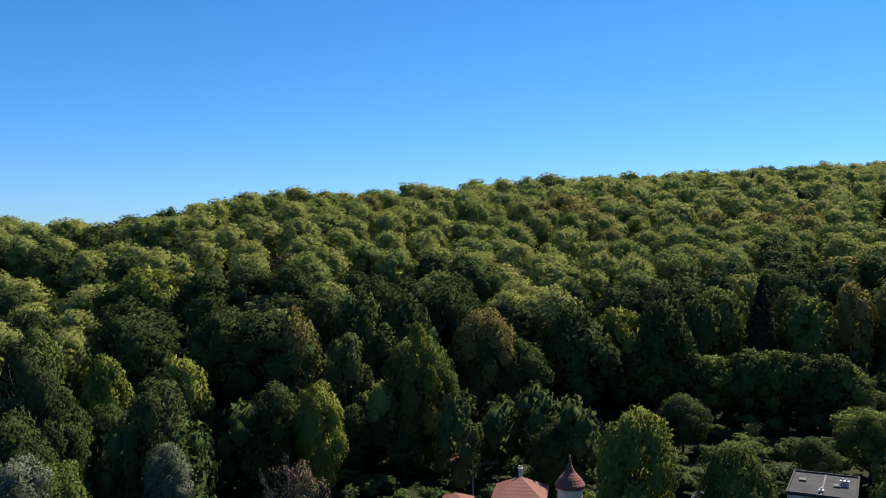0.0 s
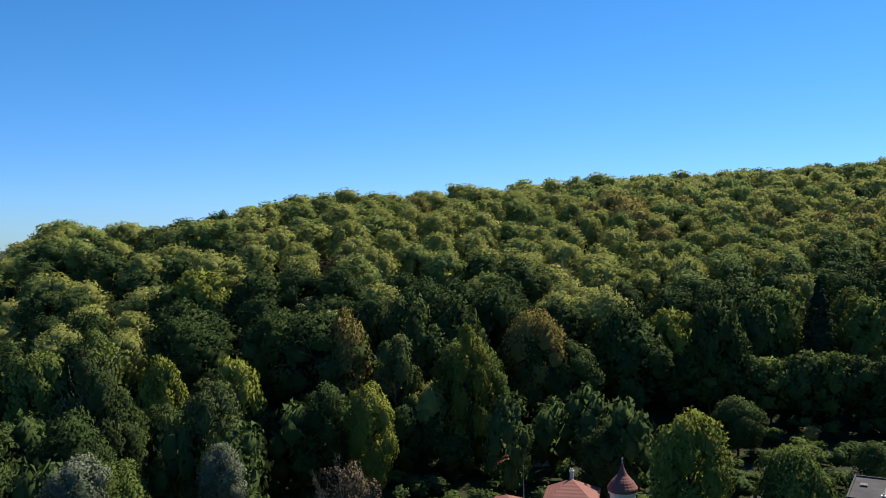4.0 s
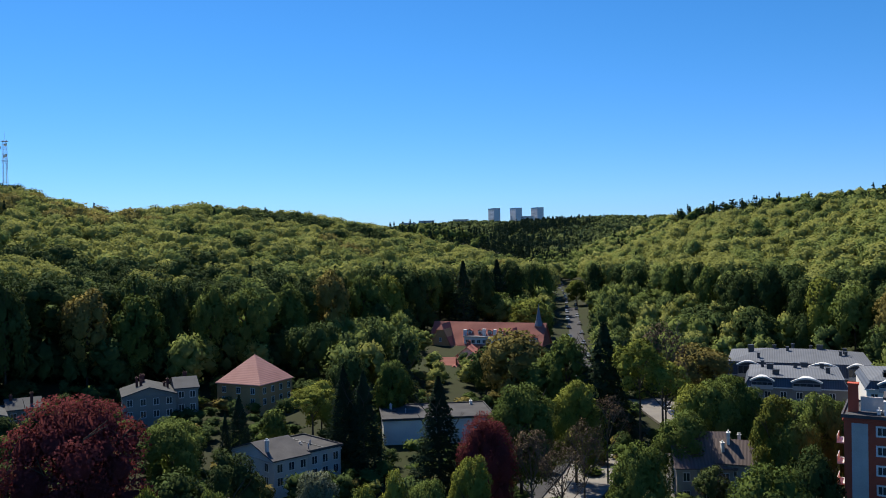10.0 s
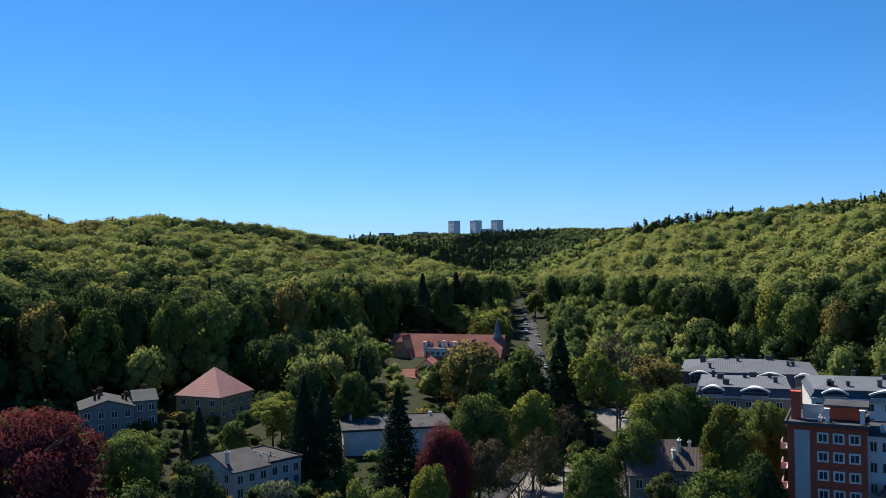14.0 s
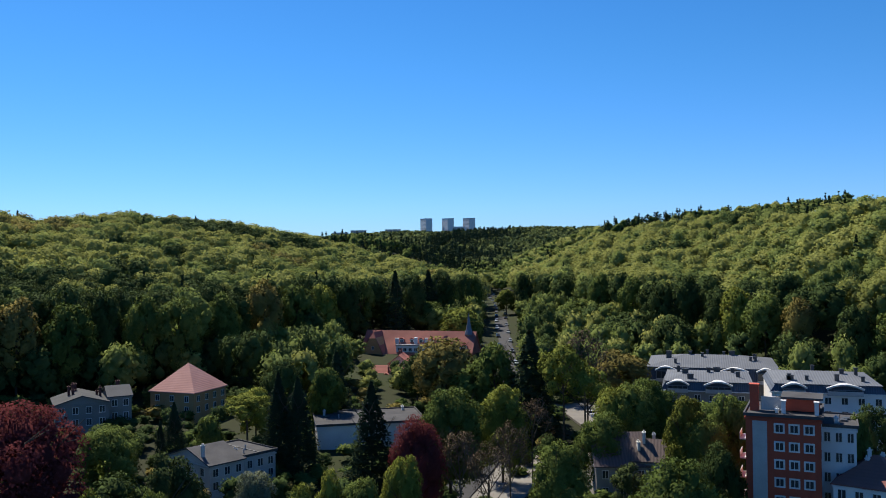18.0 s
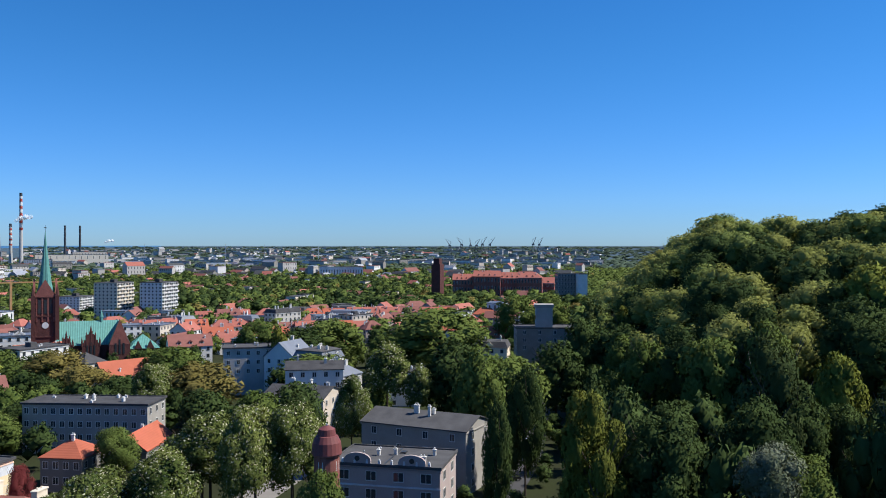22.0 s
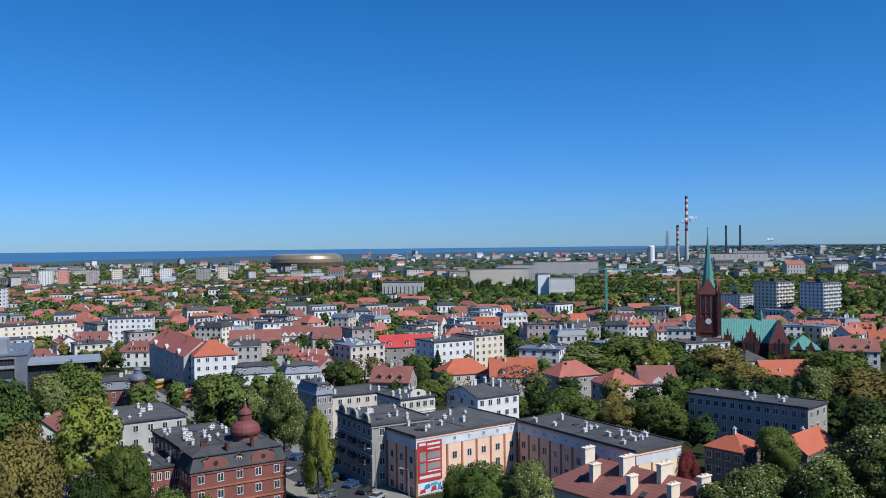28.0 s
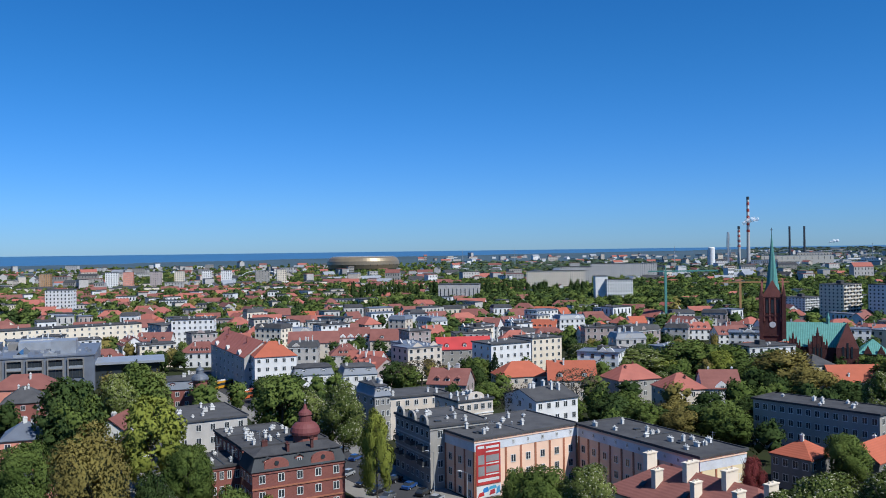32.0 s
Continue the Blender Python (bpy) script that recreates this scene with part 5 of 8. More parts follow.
def hotel():
    """Brick hotel: long tiled roof with a white dormer band, a steep half-hipped gable end and a slate spirelet."""
    x, y, L, W = 292.0, 117.8, 41.5, 14.0
    base = gz(x, y) - 0.5
    ob = thing("hotel", facing(x, y, base, -180), "red brick hotel with steep tiled roofs and a white dormer band", "building")
    TAKEN.append((299, 97, 22))
    e, r = 14.6 - base, 22.5 - base
    part("wall", Shape().box(0, 0, 0, L, W, e), REDBRICK, ob)
    part("roof", roof_shape("gable", L, W, r - e, 0.4), REDTILE, ob, m=Matrix.Translation((0, 0, e + 0.003)))
    for a in (0.02, L - 0.32):
        part("gable_wall", Shape().add([(a, 0, e), (a, W, e), (a, W / 2, r - 0.35), (a + 0.3, 0, e), (a + 0.3, W, e), (a + 0.3, W / 2, r - 0.35)], [(2, 1, 0), (3, 4, 5), (0, 1, 4, 3), (1, 2, 5, 4), (2, 0, 3, 5)]), REDBRICK, ob)
    # white dormer band with square windows, small dormers over it
    part("dormer_band", Shape().box(13.5, 0.2, e, 30.5, 5.2, e + 3.1), WHITE, ob)
    part("band_roof", Shape().box(13.2, -0.1, e + 3.104, 30.8, 5.4, e + 3.35), ZINC, ob)
    for i in range(8):
        window(ob, 14.8 + i * 2.05, 0.18, e + 0.9, 0, 1.3, 1.3, False)
    for i, a in enumerate((14.5, 18.5, 22.0, 26.0, 29.5, 34.5, 36.6, 38.7)):
        hi = i < 5
        dormer(ob, a, 3.4 if hi else 1.6, e + (3.4 if hi else 1.6), FRAME, REDTILE)
    for a, h in ((13.0, 5.2), (20.2, 5.6), (24.2, 5.4), (30.8, 5.2)):
        part("chimney", Shape().box(a - 0.5, 2.2, e, a + 0.5, 3.4, e + h).box(a - 0.6, 2.1, e + h, a + 0.6, 3.5, e + h + 0.2), WHITE, ob, "white rendered chimney")
    # steep gables towards the street
    for a, b, z0, z1, d in ((0.2, 11.2, 11.6 - base, 22.4 - base, 3.0), (28.6, 34.0, 15.0 - base, 21.0 - base, 0.6)):
        m, t = (a + b) / 2, (b - a) / 2
        wing = part("gable_wing", Shape().box(a + 0.5, -d, 0, b - 0.5, 1.0, z0).add(
            [(a + 0.5, -d, z0), (b - 0.5, -d, z0), (m + t * 0.22, -d, z1 - 1.9), (m - t * 0.22, -d, z1 - 1.9), (a + 0.5, 4, z0), (b - 0.5, 4, z0), (m + t * 0.22, 4, z1 - 1.9), (m - t * 0.22, 4, z1 - 1.9)],
            [(0, 1, 2, 3), (7, 6, 5, 4), (0, 4, 5, 1), (1, 5, 6, 2), (2, 6, 7, 3), (3, 7, 4, 0)]), OCHRE, ob)
        y0, y1 = -d - 0.4, W / 2
        part("gable_roof", Shape().add([(a - 0.3, y0, z0 - 0.5), (m - t * 0.25, y0, z1 - 2.0), (m, y0 + 1.6, z1), (m + t * 0.25, y0, z1 - 2.0), (b + 0.3, y0, z0 - 0.5),
                                        (a - 0.3, y1, z0 - 0.5), (m, y1, z1), (b + 0.3, y1, z0 - 0.5), (a + 0.1, y0, z0 - 0.7), (b - 0.1, y0, z0 - 0.7)],
                                       [(0, 1, 2, 6, 5), (3, 4, 7, 6, 2), (1, 3, 2), (5, 6, 7), (0, 5, 7, 4), (1, 0, 8), (4, 3, 9)]), REDTILE, wing)
        for i in (-1, 1):
            window(wing, m + i * t * 0.25, -d - 0.01, z0 - 0.4, 0, 1.0, 1.7, False)
            window(wing, m + i * t * 0.45, -d - 0.01, z0 - 3.8, 0, 1.1, 1.7, False)
        window(wing, m, -d - 0.01, z0 + (z1 - z0) * 0.42, 0, 0.9, 1.4, False)
        part("apron_roof", Shape().add([(a, -d - 1.2, z0 - 1.1), (b, -d - 1.2, z0 - 1.1), (b, -d - 0.02, z0 - 0.45), (a, -d - 0.02, z0 - 0.45), (a, -d - 0.02, z0 - 1.1), (b, -d - 0.02, z0 - 1.1)], [(0, 1, 2, 3), (4, 5, 1, 0), (0, 3, 4), (1, 5, 2)]), REDTILE, wing)
    for k in range(2):
        for i in range(12):
            if not (i < 4 or 8 < i < 10):
                window(ob, L * (i + 0.5) / 12, -0.01, e - 2.6 - 3.3 * k, 0, 1.2, 1.7, False)
    t = part("spirelet", Shape().lathe([(1.5, e), (1.5, 21.4 - base)], 8, 39.0, 7.0), OCHRE, ob)
    part("spire", Shape().lathe([(1.75, 21.4 - base), (1.0, 23.4 - base), (0.45, 26.4 - base), (0.05, 29.2 - base)], 8, 39.0, 7.0), SLATE, t, "slim slate spire")


hotel()
building(268.0, 98.4, -170, 7.0, 14.2, 9, 9, "gable", BEIGE, REDTILE, 3, 2, 2, "narrow gabled house with a red tiled roof", chim=3, turn=True)


# ---- single trees of gardens, streets and slopes ----
tree("lime", 34.1, 113.0, 25.2, 13.8)
tree("green", 46.7, 109.3, 21.2, 12.2)
tree("green", 81.5, 144.1, 13.1, 12.4)
tree("gold", 81.8, 109.1, 18.4, 17.4)
tree("green", 62.8, 97.4, 21.2, 11.6)
tree("copper", 93.4, 86.7, 27.3, 22.4)
tree("green", 136.9, 105.5, 11.5, 14.0)
tree("olive", 17.6, 177.7, 28.1, 16.3)
tree("column", 4.8, 160.5, 29.1, 13.0)
tree("dark", -20.4, 147.1, 21.2, 13.6)
tree("lime", -11.9, 145.0, 22.2, 10.7)
tree("birch", -32.9, 126.2, 28.4, 13.7)
tree("white", -26.4, 109.3, 23.6, 7.9)
tree("bare", -9.8, 108.0, 20.6, 9.9)
tree("dark", -46.6, 143.0, 19.9, 8.5)
tree("dark", -24.9, 170.7, 28.2, 26.1)
tree("birch", -9.5, 165.2, 27.2, 12.8)
tree("dark", 50.5, 188.2, 14.6, 14.0, "row of round trees")
tree("green", 56.1, 186.9, 15.6, 14.0, "row of round trees")
tree("dark", 62.4, 185.1, 15.4, 14.0, "row of round trees")
tree("green", 68.0, 183.4, 15.2, 13.0, "row of round trees")
tree("dark", 74.0, 181.3, 16.3, 14.0, "row of round trees")
tree("green", 79.4, 179.3, 16.9, 13.0, "row of round trees")
tree("dark", 84.3, 177.2, 15.7, 14.0, "row of round trees")
tree("dark", 89.7, 174.8, 16.3, 15.0, "row of round trees")
tree("green", 92.5, 173.5, 13.9, 12.0, "row of round trees")
tree("bare", -31.6, 229.5, 17.6, 17.0)
tree("bare", 25.1, 236.3, 19.7, 20.0)
tree("chestnut", -32.2, 201.9, 18.1, 16.0)
tree("olive", 128.7, 308.2, 22.2, 17.0)
tree("olive", 141.1, 308.5, 20.7, 16.0)
tree("olive", 122.7, 236.6, 23.0, 20.0)
tree("lime", -61.5, 204.3, 27.0, 19.0)
tree("bare", 97.5, 287.4, 16.9, 16.0)
tree("green", 89.1, 162.9, 7.6, 14.3)
tree("dark", 39.9, 186.4, 22.7, 20.1)
tree("dark", 26.1, 178.7, 20.8, 15.2)
tree("column", -65.8, 100.3, 30.0, 12.7)
tree("green", -83.5, 170.7, 24.6, 16.7)
tree("birch", -71.4, 170.7, 27.3, 14.3)
tree("dark", -57.3, 160.1, 17.9, 7.2)
tree("white", -49.6, 114.8, 20.4, 10.6)
tree("birch", -39.7, 144.7, 25.0, 14.8)
tree("white", -30.5, 126.5, 18.2, 8.2)
tree("green", -133.1, 162.3, 24.2, 23.7)
tree("dark", -159.2, 172.7, 24.9, 21.5)
tree("green", -224.8, 234.6, 29.5, 45.8)
tree("green", -270.0, 338.0, 30.0, 26.0)
tree("green", -259.0, 352.0, 30.0, 24.0)
tree("birch", -165.7, 250.0, 28.8, 14.8)
tree("column", -144.2, 234.1, 25.2, 11.6)
tree("chestnut", -172.7, 159.2, 23.9, 18.2)
tree("chestnut", -141.0, 119.5, 22.3, 10.4)
tree("chestnut", -163.1, 162.0, 18.2, 11.3)
tree("chestnut", -118.7, 77.6, 23.8, 12.0)
tree("chestnut", -120.7, 88.8, 22.5, 13.7)
tree("green", -87.5, 69.6, 21.6, 8.7)
tree("olive", -107.1, 192.2, 19.0, 17.1)
tree("dark", -145.7, 215.3, 27.9, 20.2)
tree("dark", -141.0, 194.2, 23.9, 18.6)
tree("dark", -79.7, 150.1, 17.8, 14.4)
tree("dark", -50.1, 152.0, 18.4, 11.3)
tree("chestnut", -119.1, 52.1, 17.6, 13.7)
tree("chestnut", -123.6, 65.7, 18.4, 14.3)
tree("chestnut", -132.7, 80.1, 20.4, 16.4)
tree("chestnut", -136.8, 92.2, 20.0, 14.0)
tree("chestnut", -128.8, 94.9, 20.9, 16.9)
tree("olive", -215.2, 127.2, 18.2, 26.4)
tree("chestnut", -213.0, 110.6, 19.3, 13.5)
tree("column", -244.4, 173.9, 24.3, 11.6)
tree("green", -167.0, 79.5, 13.6, 11.1)
tree("green", -139.1, 15.7, 14.8, 12.8)
tree("chestnut", -136.1, 22.7, 15.7, 11.7)
tree("green", -141.5, 11.8, 14.1, 7.0)
tree("green", -214.1, -41.0, 21.1, 17.7)
tree("chestnut", -212.4, -33.3, 16.3, 10.6)
tree("chestnut", -180.7, -21.8, 22.5, 12.8)
tree("lime", -164.5, -13.4, 20.5, 7.2)
tree("olive", -226.6, 62.4, 10.3, 14.9)
tree("green", -213.9, 69.7, 12.3, 13.5)
tree("green", -239.7, 50.8, 10.7, 13.8)
tree("dark", -245.7, 46.1, 8.4, 12.3)
tree("chestnut", -321.6, 73.8, 14.1, 30.2)
tree("green", -326.6, 94.6, 17.2, 31.1)
tree("lime", -313.8, 102.3, 14.8, 14.0)
tree("green", -300.5, 110.1, 12.8, 21.4)
tree("olive", -289.3, 116.8, 16.9, 26.4)
tree("lime", -314.2, 83.2, 10.9, 13.7)
tree("chestnut", -340.6, 54.7, 15.0, 14.6)
tree("bare", -224.1, 20.2, 15.8, 12.7)
tree("bare", -251.9, 39.6, 16.1, 16.2)
tree("bare", -299.9, -7.7, 14.3, 21.1)
tree("olive", -300.0, -0.1, 11.7, 12.7)
tree("green", -319.7, 13.2, 12.2, 13.5)
tree("spruce", -317.4, 19.3, 13.7, 9.2)
tree("dark", -309.5, -17.6, 12.0, 13.1)
tree("copper", -150.4, 54.5, 13.3, 6.2)
tree("green", -271.5, 149.6, 17.3, 24.0)
tree("green", -220.7, 172.3, 16.6, 29.6)
tree("green", -272.4, 219.8, 23.5, 29.6)
tree("green", -298.0, 202.0, 22.3, 22.8)
tree("dark", -264.5, 197.3, 20.8, 27.9)
tree("dark", -240.8, 98.1, 5.6, 16.5)
tree("lime", -176.3, -61.3, 21.8, 16.6)
tree("olive", -127.9, -53.6, 24.7, 15.8)
tree("green", -156.6, -47.6, 15.7, 11.0)
tree("dark", -130.9, -45.8, 16.7, 7.9)
tree("green", -196.2, -84.9, 20.5, 15.2)
tree("chestnut", -220.9, -85.0, 20.1, 12.6)
tree("green", -232.2, -83.4, 20.8, 19.2)
tree("chestnut", -235.6, -79.5, 18.8, 10.6)
tree("green", -116.9, -29.7, 18.6, 9.5)
tree("lime", -113.9, -24.9, 17.9, 7.5)
tree("green", -147.4, -73.1, 18.8, 12.8)
tree("dark", -196.0, -87.0, 22.7, 17.4)
tree("green", -115.8, -58.1, 19.4, 10.1)
tree("dark", -126.8, -44.6, 15.4, 6.7)
tree("green", -160.4, -48.0, 14.7, 9.5)
tree("green", 123.1, 95.2, 15.9, 11.6)
tree("spruce", 147.7, 99.0, 13.8, 7.9)
tree("spruce", 142.9, 98.8, 11.6, 4.1)
tree("gold", 166.4, 93.5, 12.4, 11.7)
tree("spruce", 154.6, 79.8, 20.2, 10.3)
tree("spruce", 153.7, 75.1, 20.0, 10.9)
tree("lime", 187.5, 85.4, 13.9, 8.5)
tree("spruce", 198.1, 86.4, 17.4, 10.7)
tree("spruce", 147.4, 57.2, 21.6, 13.2)
tree("copper", 137.1, 44.6, 19.5, 11.7)
tree("lime", 121.1, 42.0, 17.7, 7.7)
tree("olive", 212.2, 62.3, 22.1, 19.7)
tree("green", 150.1, 43.0, 22.5, 14.8)
tree("dark", 224.3, 73.9, 13.8, 11.3)
tree("green", 205.7, 47.7, 23.9, 13.0)
tree("lime", 167.1, 37.2, 21.5, 12.8)
tree("spruce", 202.6, 38.2, 26.5, 18.3)
tree("gold", 194.0, 29.1, 24.9, 13.4)
tree("bare", 204.6, 25.5, 27.1, 12.7)
tree("green", 134.6, 21.0, 19.2, 10.5)
tree("bare", 168.3, 31.4, 17.9, 9.3)
tree("bare", 152.8, 32.6, 16.9, 8.5)
tree("green", 175.7, 12.4, 20.5, 13.2)
tree("column", 158.0, 1.6, 21.9, 11.8)
tree("green", 163.9, -5.3, 21.5, 10.0)
tree("dark", 141.0, -3.1, 17.8, 9.0)
tree("green", 118.0, 3.0, 21.5, 13.4)
tree("olive", 235.3, 19.8, 17.0, 19.5)
tree("gold", 194.7, 23.8, 19.9, 12.1)
tree("birch", 193.0, 151.9, 8.3, 10.1)
tree("birch", 104.2, 70.4, 20.3, 11.8)
tree("white", 101.5, 56.0, 19.3, 7.0)
tree("lime", 475.1, 103.2, 15.4, 15.2)
tree("lime", 86.5, 68.8, 20.8, 5.9)
tree("green", 90.8, 63.4, 20.0, 5.9)
tree("lime", 107.9, 47.9, 19.1, 5.5)
tree("green", 107.8, 43.1, 18.7, 7.8)
tree("lime", 102.7, 49.5, 18.7, 6.1)
tree("bush", 158.2, 97.5, 9.5, 8.9)
tree("lime", 324.4, 88.4, 17.6, 20.9)
tree("green", 334.9, 105.5, 16.5, 19.5)
tree("green", 335.2, 120.3, 14.0, 19.7)
tree("green", 341.3, 132.5, 17.1, 22.8)
tree("green", 307.4, 135.8, 11.1, 18.6)
tree("green", 402.7, 53.1, 15.6, 25.4)
tree("dark", 335.2, 25.5, 16.2, 25.6)
tree("beech", 345.9, 11.6, 15.2, 24.0)
tree("beech", 329.3, -41.9, 6.6, 18.6)
tree("beech", 297.6, -51.0, 10.8, 19.0)
tree("dark", 331.6, -15.5, 17.5, 20.9)
tree("dark", 301.9, 7.8, 19.0, 19.0)
tree("green", 150.0, -24.5, 21.7, 5.3)
tree("green", 183.8, 9.7, 20.0, 11.3)
tree("lime", 175.4, 15.6, 19.7, 12.0)
tree("green", 170.8, -8.0, 18.8, 9.3)
tree("green", 156.0, -1.0, 18.9, 9.5)
tree("green", 209.4, 53.6, 17.8, 16.3)
tree("dark", 217.7, 39.0, 19.0, 10.6)
tree("bare", 141.0, 38.6, 17.2, 8.9)
tree("bare", 137.3, 33.0, 16.8, 9.5)
tree("green", 165.2, 17.3, 16.6, 12.4)
tree("birch", 91.0, 102.2, 12.7, 9.2)
tree("green", 72.4, 101.0, 15.7, 9.1)
tree("dark", 69.6, 138.7, 10.6, 9.5)
tree("dark", 55.7, 165.0, 11.7, 12.0)
tree("dark", 27.4, 140.4, 14.8, 11.8)
tree("dark", 22.1, 179.1, 17.2, 17.6)
tree("green", 5.4, 166.6, 26.3, 16.3)
tree("birch", -55.8, 136.5, 34.0, 15.9)
tree("dark", -52.9, 137.8, 25.2, 12.7)
tree("dark", -4.2, 165.4, 13.4, 15.1)
tree("dark", 18.9, 185.6, 12.5, 18.3)
tree("green", 31.7, 189.5, 16.2, 17.4)
tree("white", -42.7, 104.0, 24.0, 9.7)
tree("dark", -229.2, 45.0, 11.4, 14.1)
tree("green", -222.6, 52.1, 10.7, 13.0)
tree("olive", -215.6, 59.4, 9.9, 11.9)
tree("dark", -220.7, 66.9, 10.2, 13.1)
tree("green", -211.9, 71.6, 10.3, 12.7)
tree("dark", -224.4, 81.3, 11.5, 11.8)
tree("green", -293.6, 54.7, 8.5, 12.7)
tree("chestnut", -289.4, 73.7, 9.7, 14.8)
tree("green", -231.2, 33.6, 11.3, 11.6)
tree("dark", -237.3, 24.8, 9.8, 10.1)
tree("dark", -199.1, 42.5, 10.5, 10.1)
tree("green", -263.2, 13.4, 10.8, 11.2)
tree("olive", -264.6, 115.4, 13.9, 18.4)
tree("dark", -242.4, 116.0, 13.2, 15.2)
tree("chestnut", -246.4, 130.3, 14.2, 17.8)
tree("dark", -306.5, 118.6, 15.3, 20.9)
tree("green", -325.5, 110.1, 15.8, 21.9)
tree("chestnut", -325.9, 92.1, 14.9, 21.6)
tree("dark", -334.5, 78.4, 15.4, 19.5)
tree("green", -332.9, 62.1, 14.7, 19.2)
tree("dark", -298.4, 11.3, 11.7, 10.6)
tree("green", -298.3, -12.5, 12.2, 12.7)
tree("dark", -236.1, -34.8, 12.1, 10.1)
tree("dark", -176.2, 104.6, 17.0, 15.9)
tree("green", -165.8, 111.7, 17.1, 15.5)
tree("dark", -168.2, 125.7, 17.6, 16.3)
tree("green", 196.9, 7.7, 14.8, 12.4)
tree("green", 192.0, -1.8, 13.6, 12.1)
tree("green", 166.8, -7.5, 17.3, 9.3)
tree("green", 186.2, -17.0, 15.5, 9.1)
tree("green", 172.0, 2.6, 15.1, 10.8)
tree("lime", 201.6, 12.9, 12.7, 11.3)
tree("dark", 169.3, -30.0, 18.2, 9.6)
tree("dark", 188.0, 95.9, 17.1, 11.6)
tree("green", 188.1, 84.2, 16.3, 9.9)
tree("lime", 171.7, 94.4, 13.2, 9.4)
tree("gold", 75.2, 101.8, 19.9, 11.0)
tree("chestnut", -126.1, 57.8, 16.1, 14.8)
tree("chestnut", -120.6, 64.4, 18.2, 14.6)
tree("chestnut", -136.6, 80.8, 19.5, 16.9)
tree("chestnut", -119.5, 47.6, 15.8, 11.0)
tree("column", -69.7, 103.8, 29.4, 12.3)
tree("dark", -104.7, 133.9, 26.2, 9.6)
tree("green", -124.8, 143.3, 27.6, 14.7)
tree("dark", -89.8, 107.4, 25.1, 5.9)
tree("dark", -60.2, 109.6, 25.7, 16.7)
tree("dark", -52.0, 119.2, 26.0, 16.5)


# ---- woods of the valley and of the far ridge ----
def spot(az, d):
    return -math.sin(radians(az)) * d, math.cos(radians(az)) * d


def free(x, y, pad=2.0):
    return all((x - a) ** 2 + (y - b) ** 2 > (c + pad) ** 2 for a, b, c in TAKEN)


rv = np.random.default_rng(23)
def hollow(a, d):
    """Spots behind the near crests, clear of the valley road."""
    return (d > brow(a) + 66) & ((d > 660) | (np.abs((a + 77.3) * d * 0.01745) > 11))


x, y, az, r = scatter(-99, -60, 520, 1120, 8.0, rv, hollow)
k = thin(x, y, 8.8)
x, y, az, r = x[k], y[k], az[k], r[k]
stand = np.array([noise.noise(Vector((a * 0.006, b * 0.006, 8.1))) for a, b in zip(x, y)])
q = rv.random(len(x)) + 1.1 * stand + np.where((r > 820) & ((az > -75) | (az < -84)), 0.42, 0.0)
for nm, mt, vs, s, lb in (("valley_beeches", L_BEECH, LOWER, q < 0.22, "yellow-green trees along the valley"), ("valley_maples", L_MAPLE, LOWER, (q >= 0.22) & (q < 0.55), "green trees along the valley"),
                          ("valley_oaks", L_GREEN, LOWER, (q >= 0.55) & (q < 0.80), "deep green trees on the valley slopes"), ("valley_conifers", L_FIR, LOWFIR, q >= 0.80, "stands of dark conifers on the valley slopes")):
    fir = mt is L_FIR
    woods(nm, mt, x[s], y[s], rv.uniform(7, 10, s.sum()) if fir else rv.uniform(12, 17, s.sum()), rv.uniform(16, 24, s.sum()) if fir else rv.uniform(15, 20, s.sum()), vs, lb, 0.9 if fir else 0.62)
x, y, az, r = scatter(-99, -60, 1120, 1900, 11.0, rv, lambda a, d: d < 1850)
stand = np.array([noise.noise(Vector((a * 0.004, b * 0.004, 8.1))) for a, b in zip(x, y)])
q = 0.50 + 0.9 * stand + rv.normal(0, 0.12, len(x))
s = q < 0.62
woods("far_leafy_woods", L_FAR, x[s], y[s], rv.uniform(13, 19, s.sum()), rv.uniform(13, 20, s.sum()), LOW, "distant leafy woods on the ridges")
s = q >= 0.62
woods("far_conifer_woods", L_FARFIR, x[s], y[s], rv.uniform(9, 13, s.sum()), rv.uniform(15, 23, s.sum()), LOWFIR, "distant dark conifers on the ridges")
x, y, az, r = scatter(-60, -45, 620, 1900, 23, rv, lambda a, d: d > brow(a) + 60)
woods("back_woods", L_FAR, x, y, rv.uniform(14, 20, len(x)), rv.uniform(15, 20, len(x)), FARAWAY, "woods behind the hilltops")

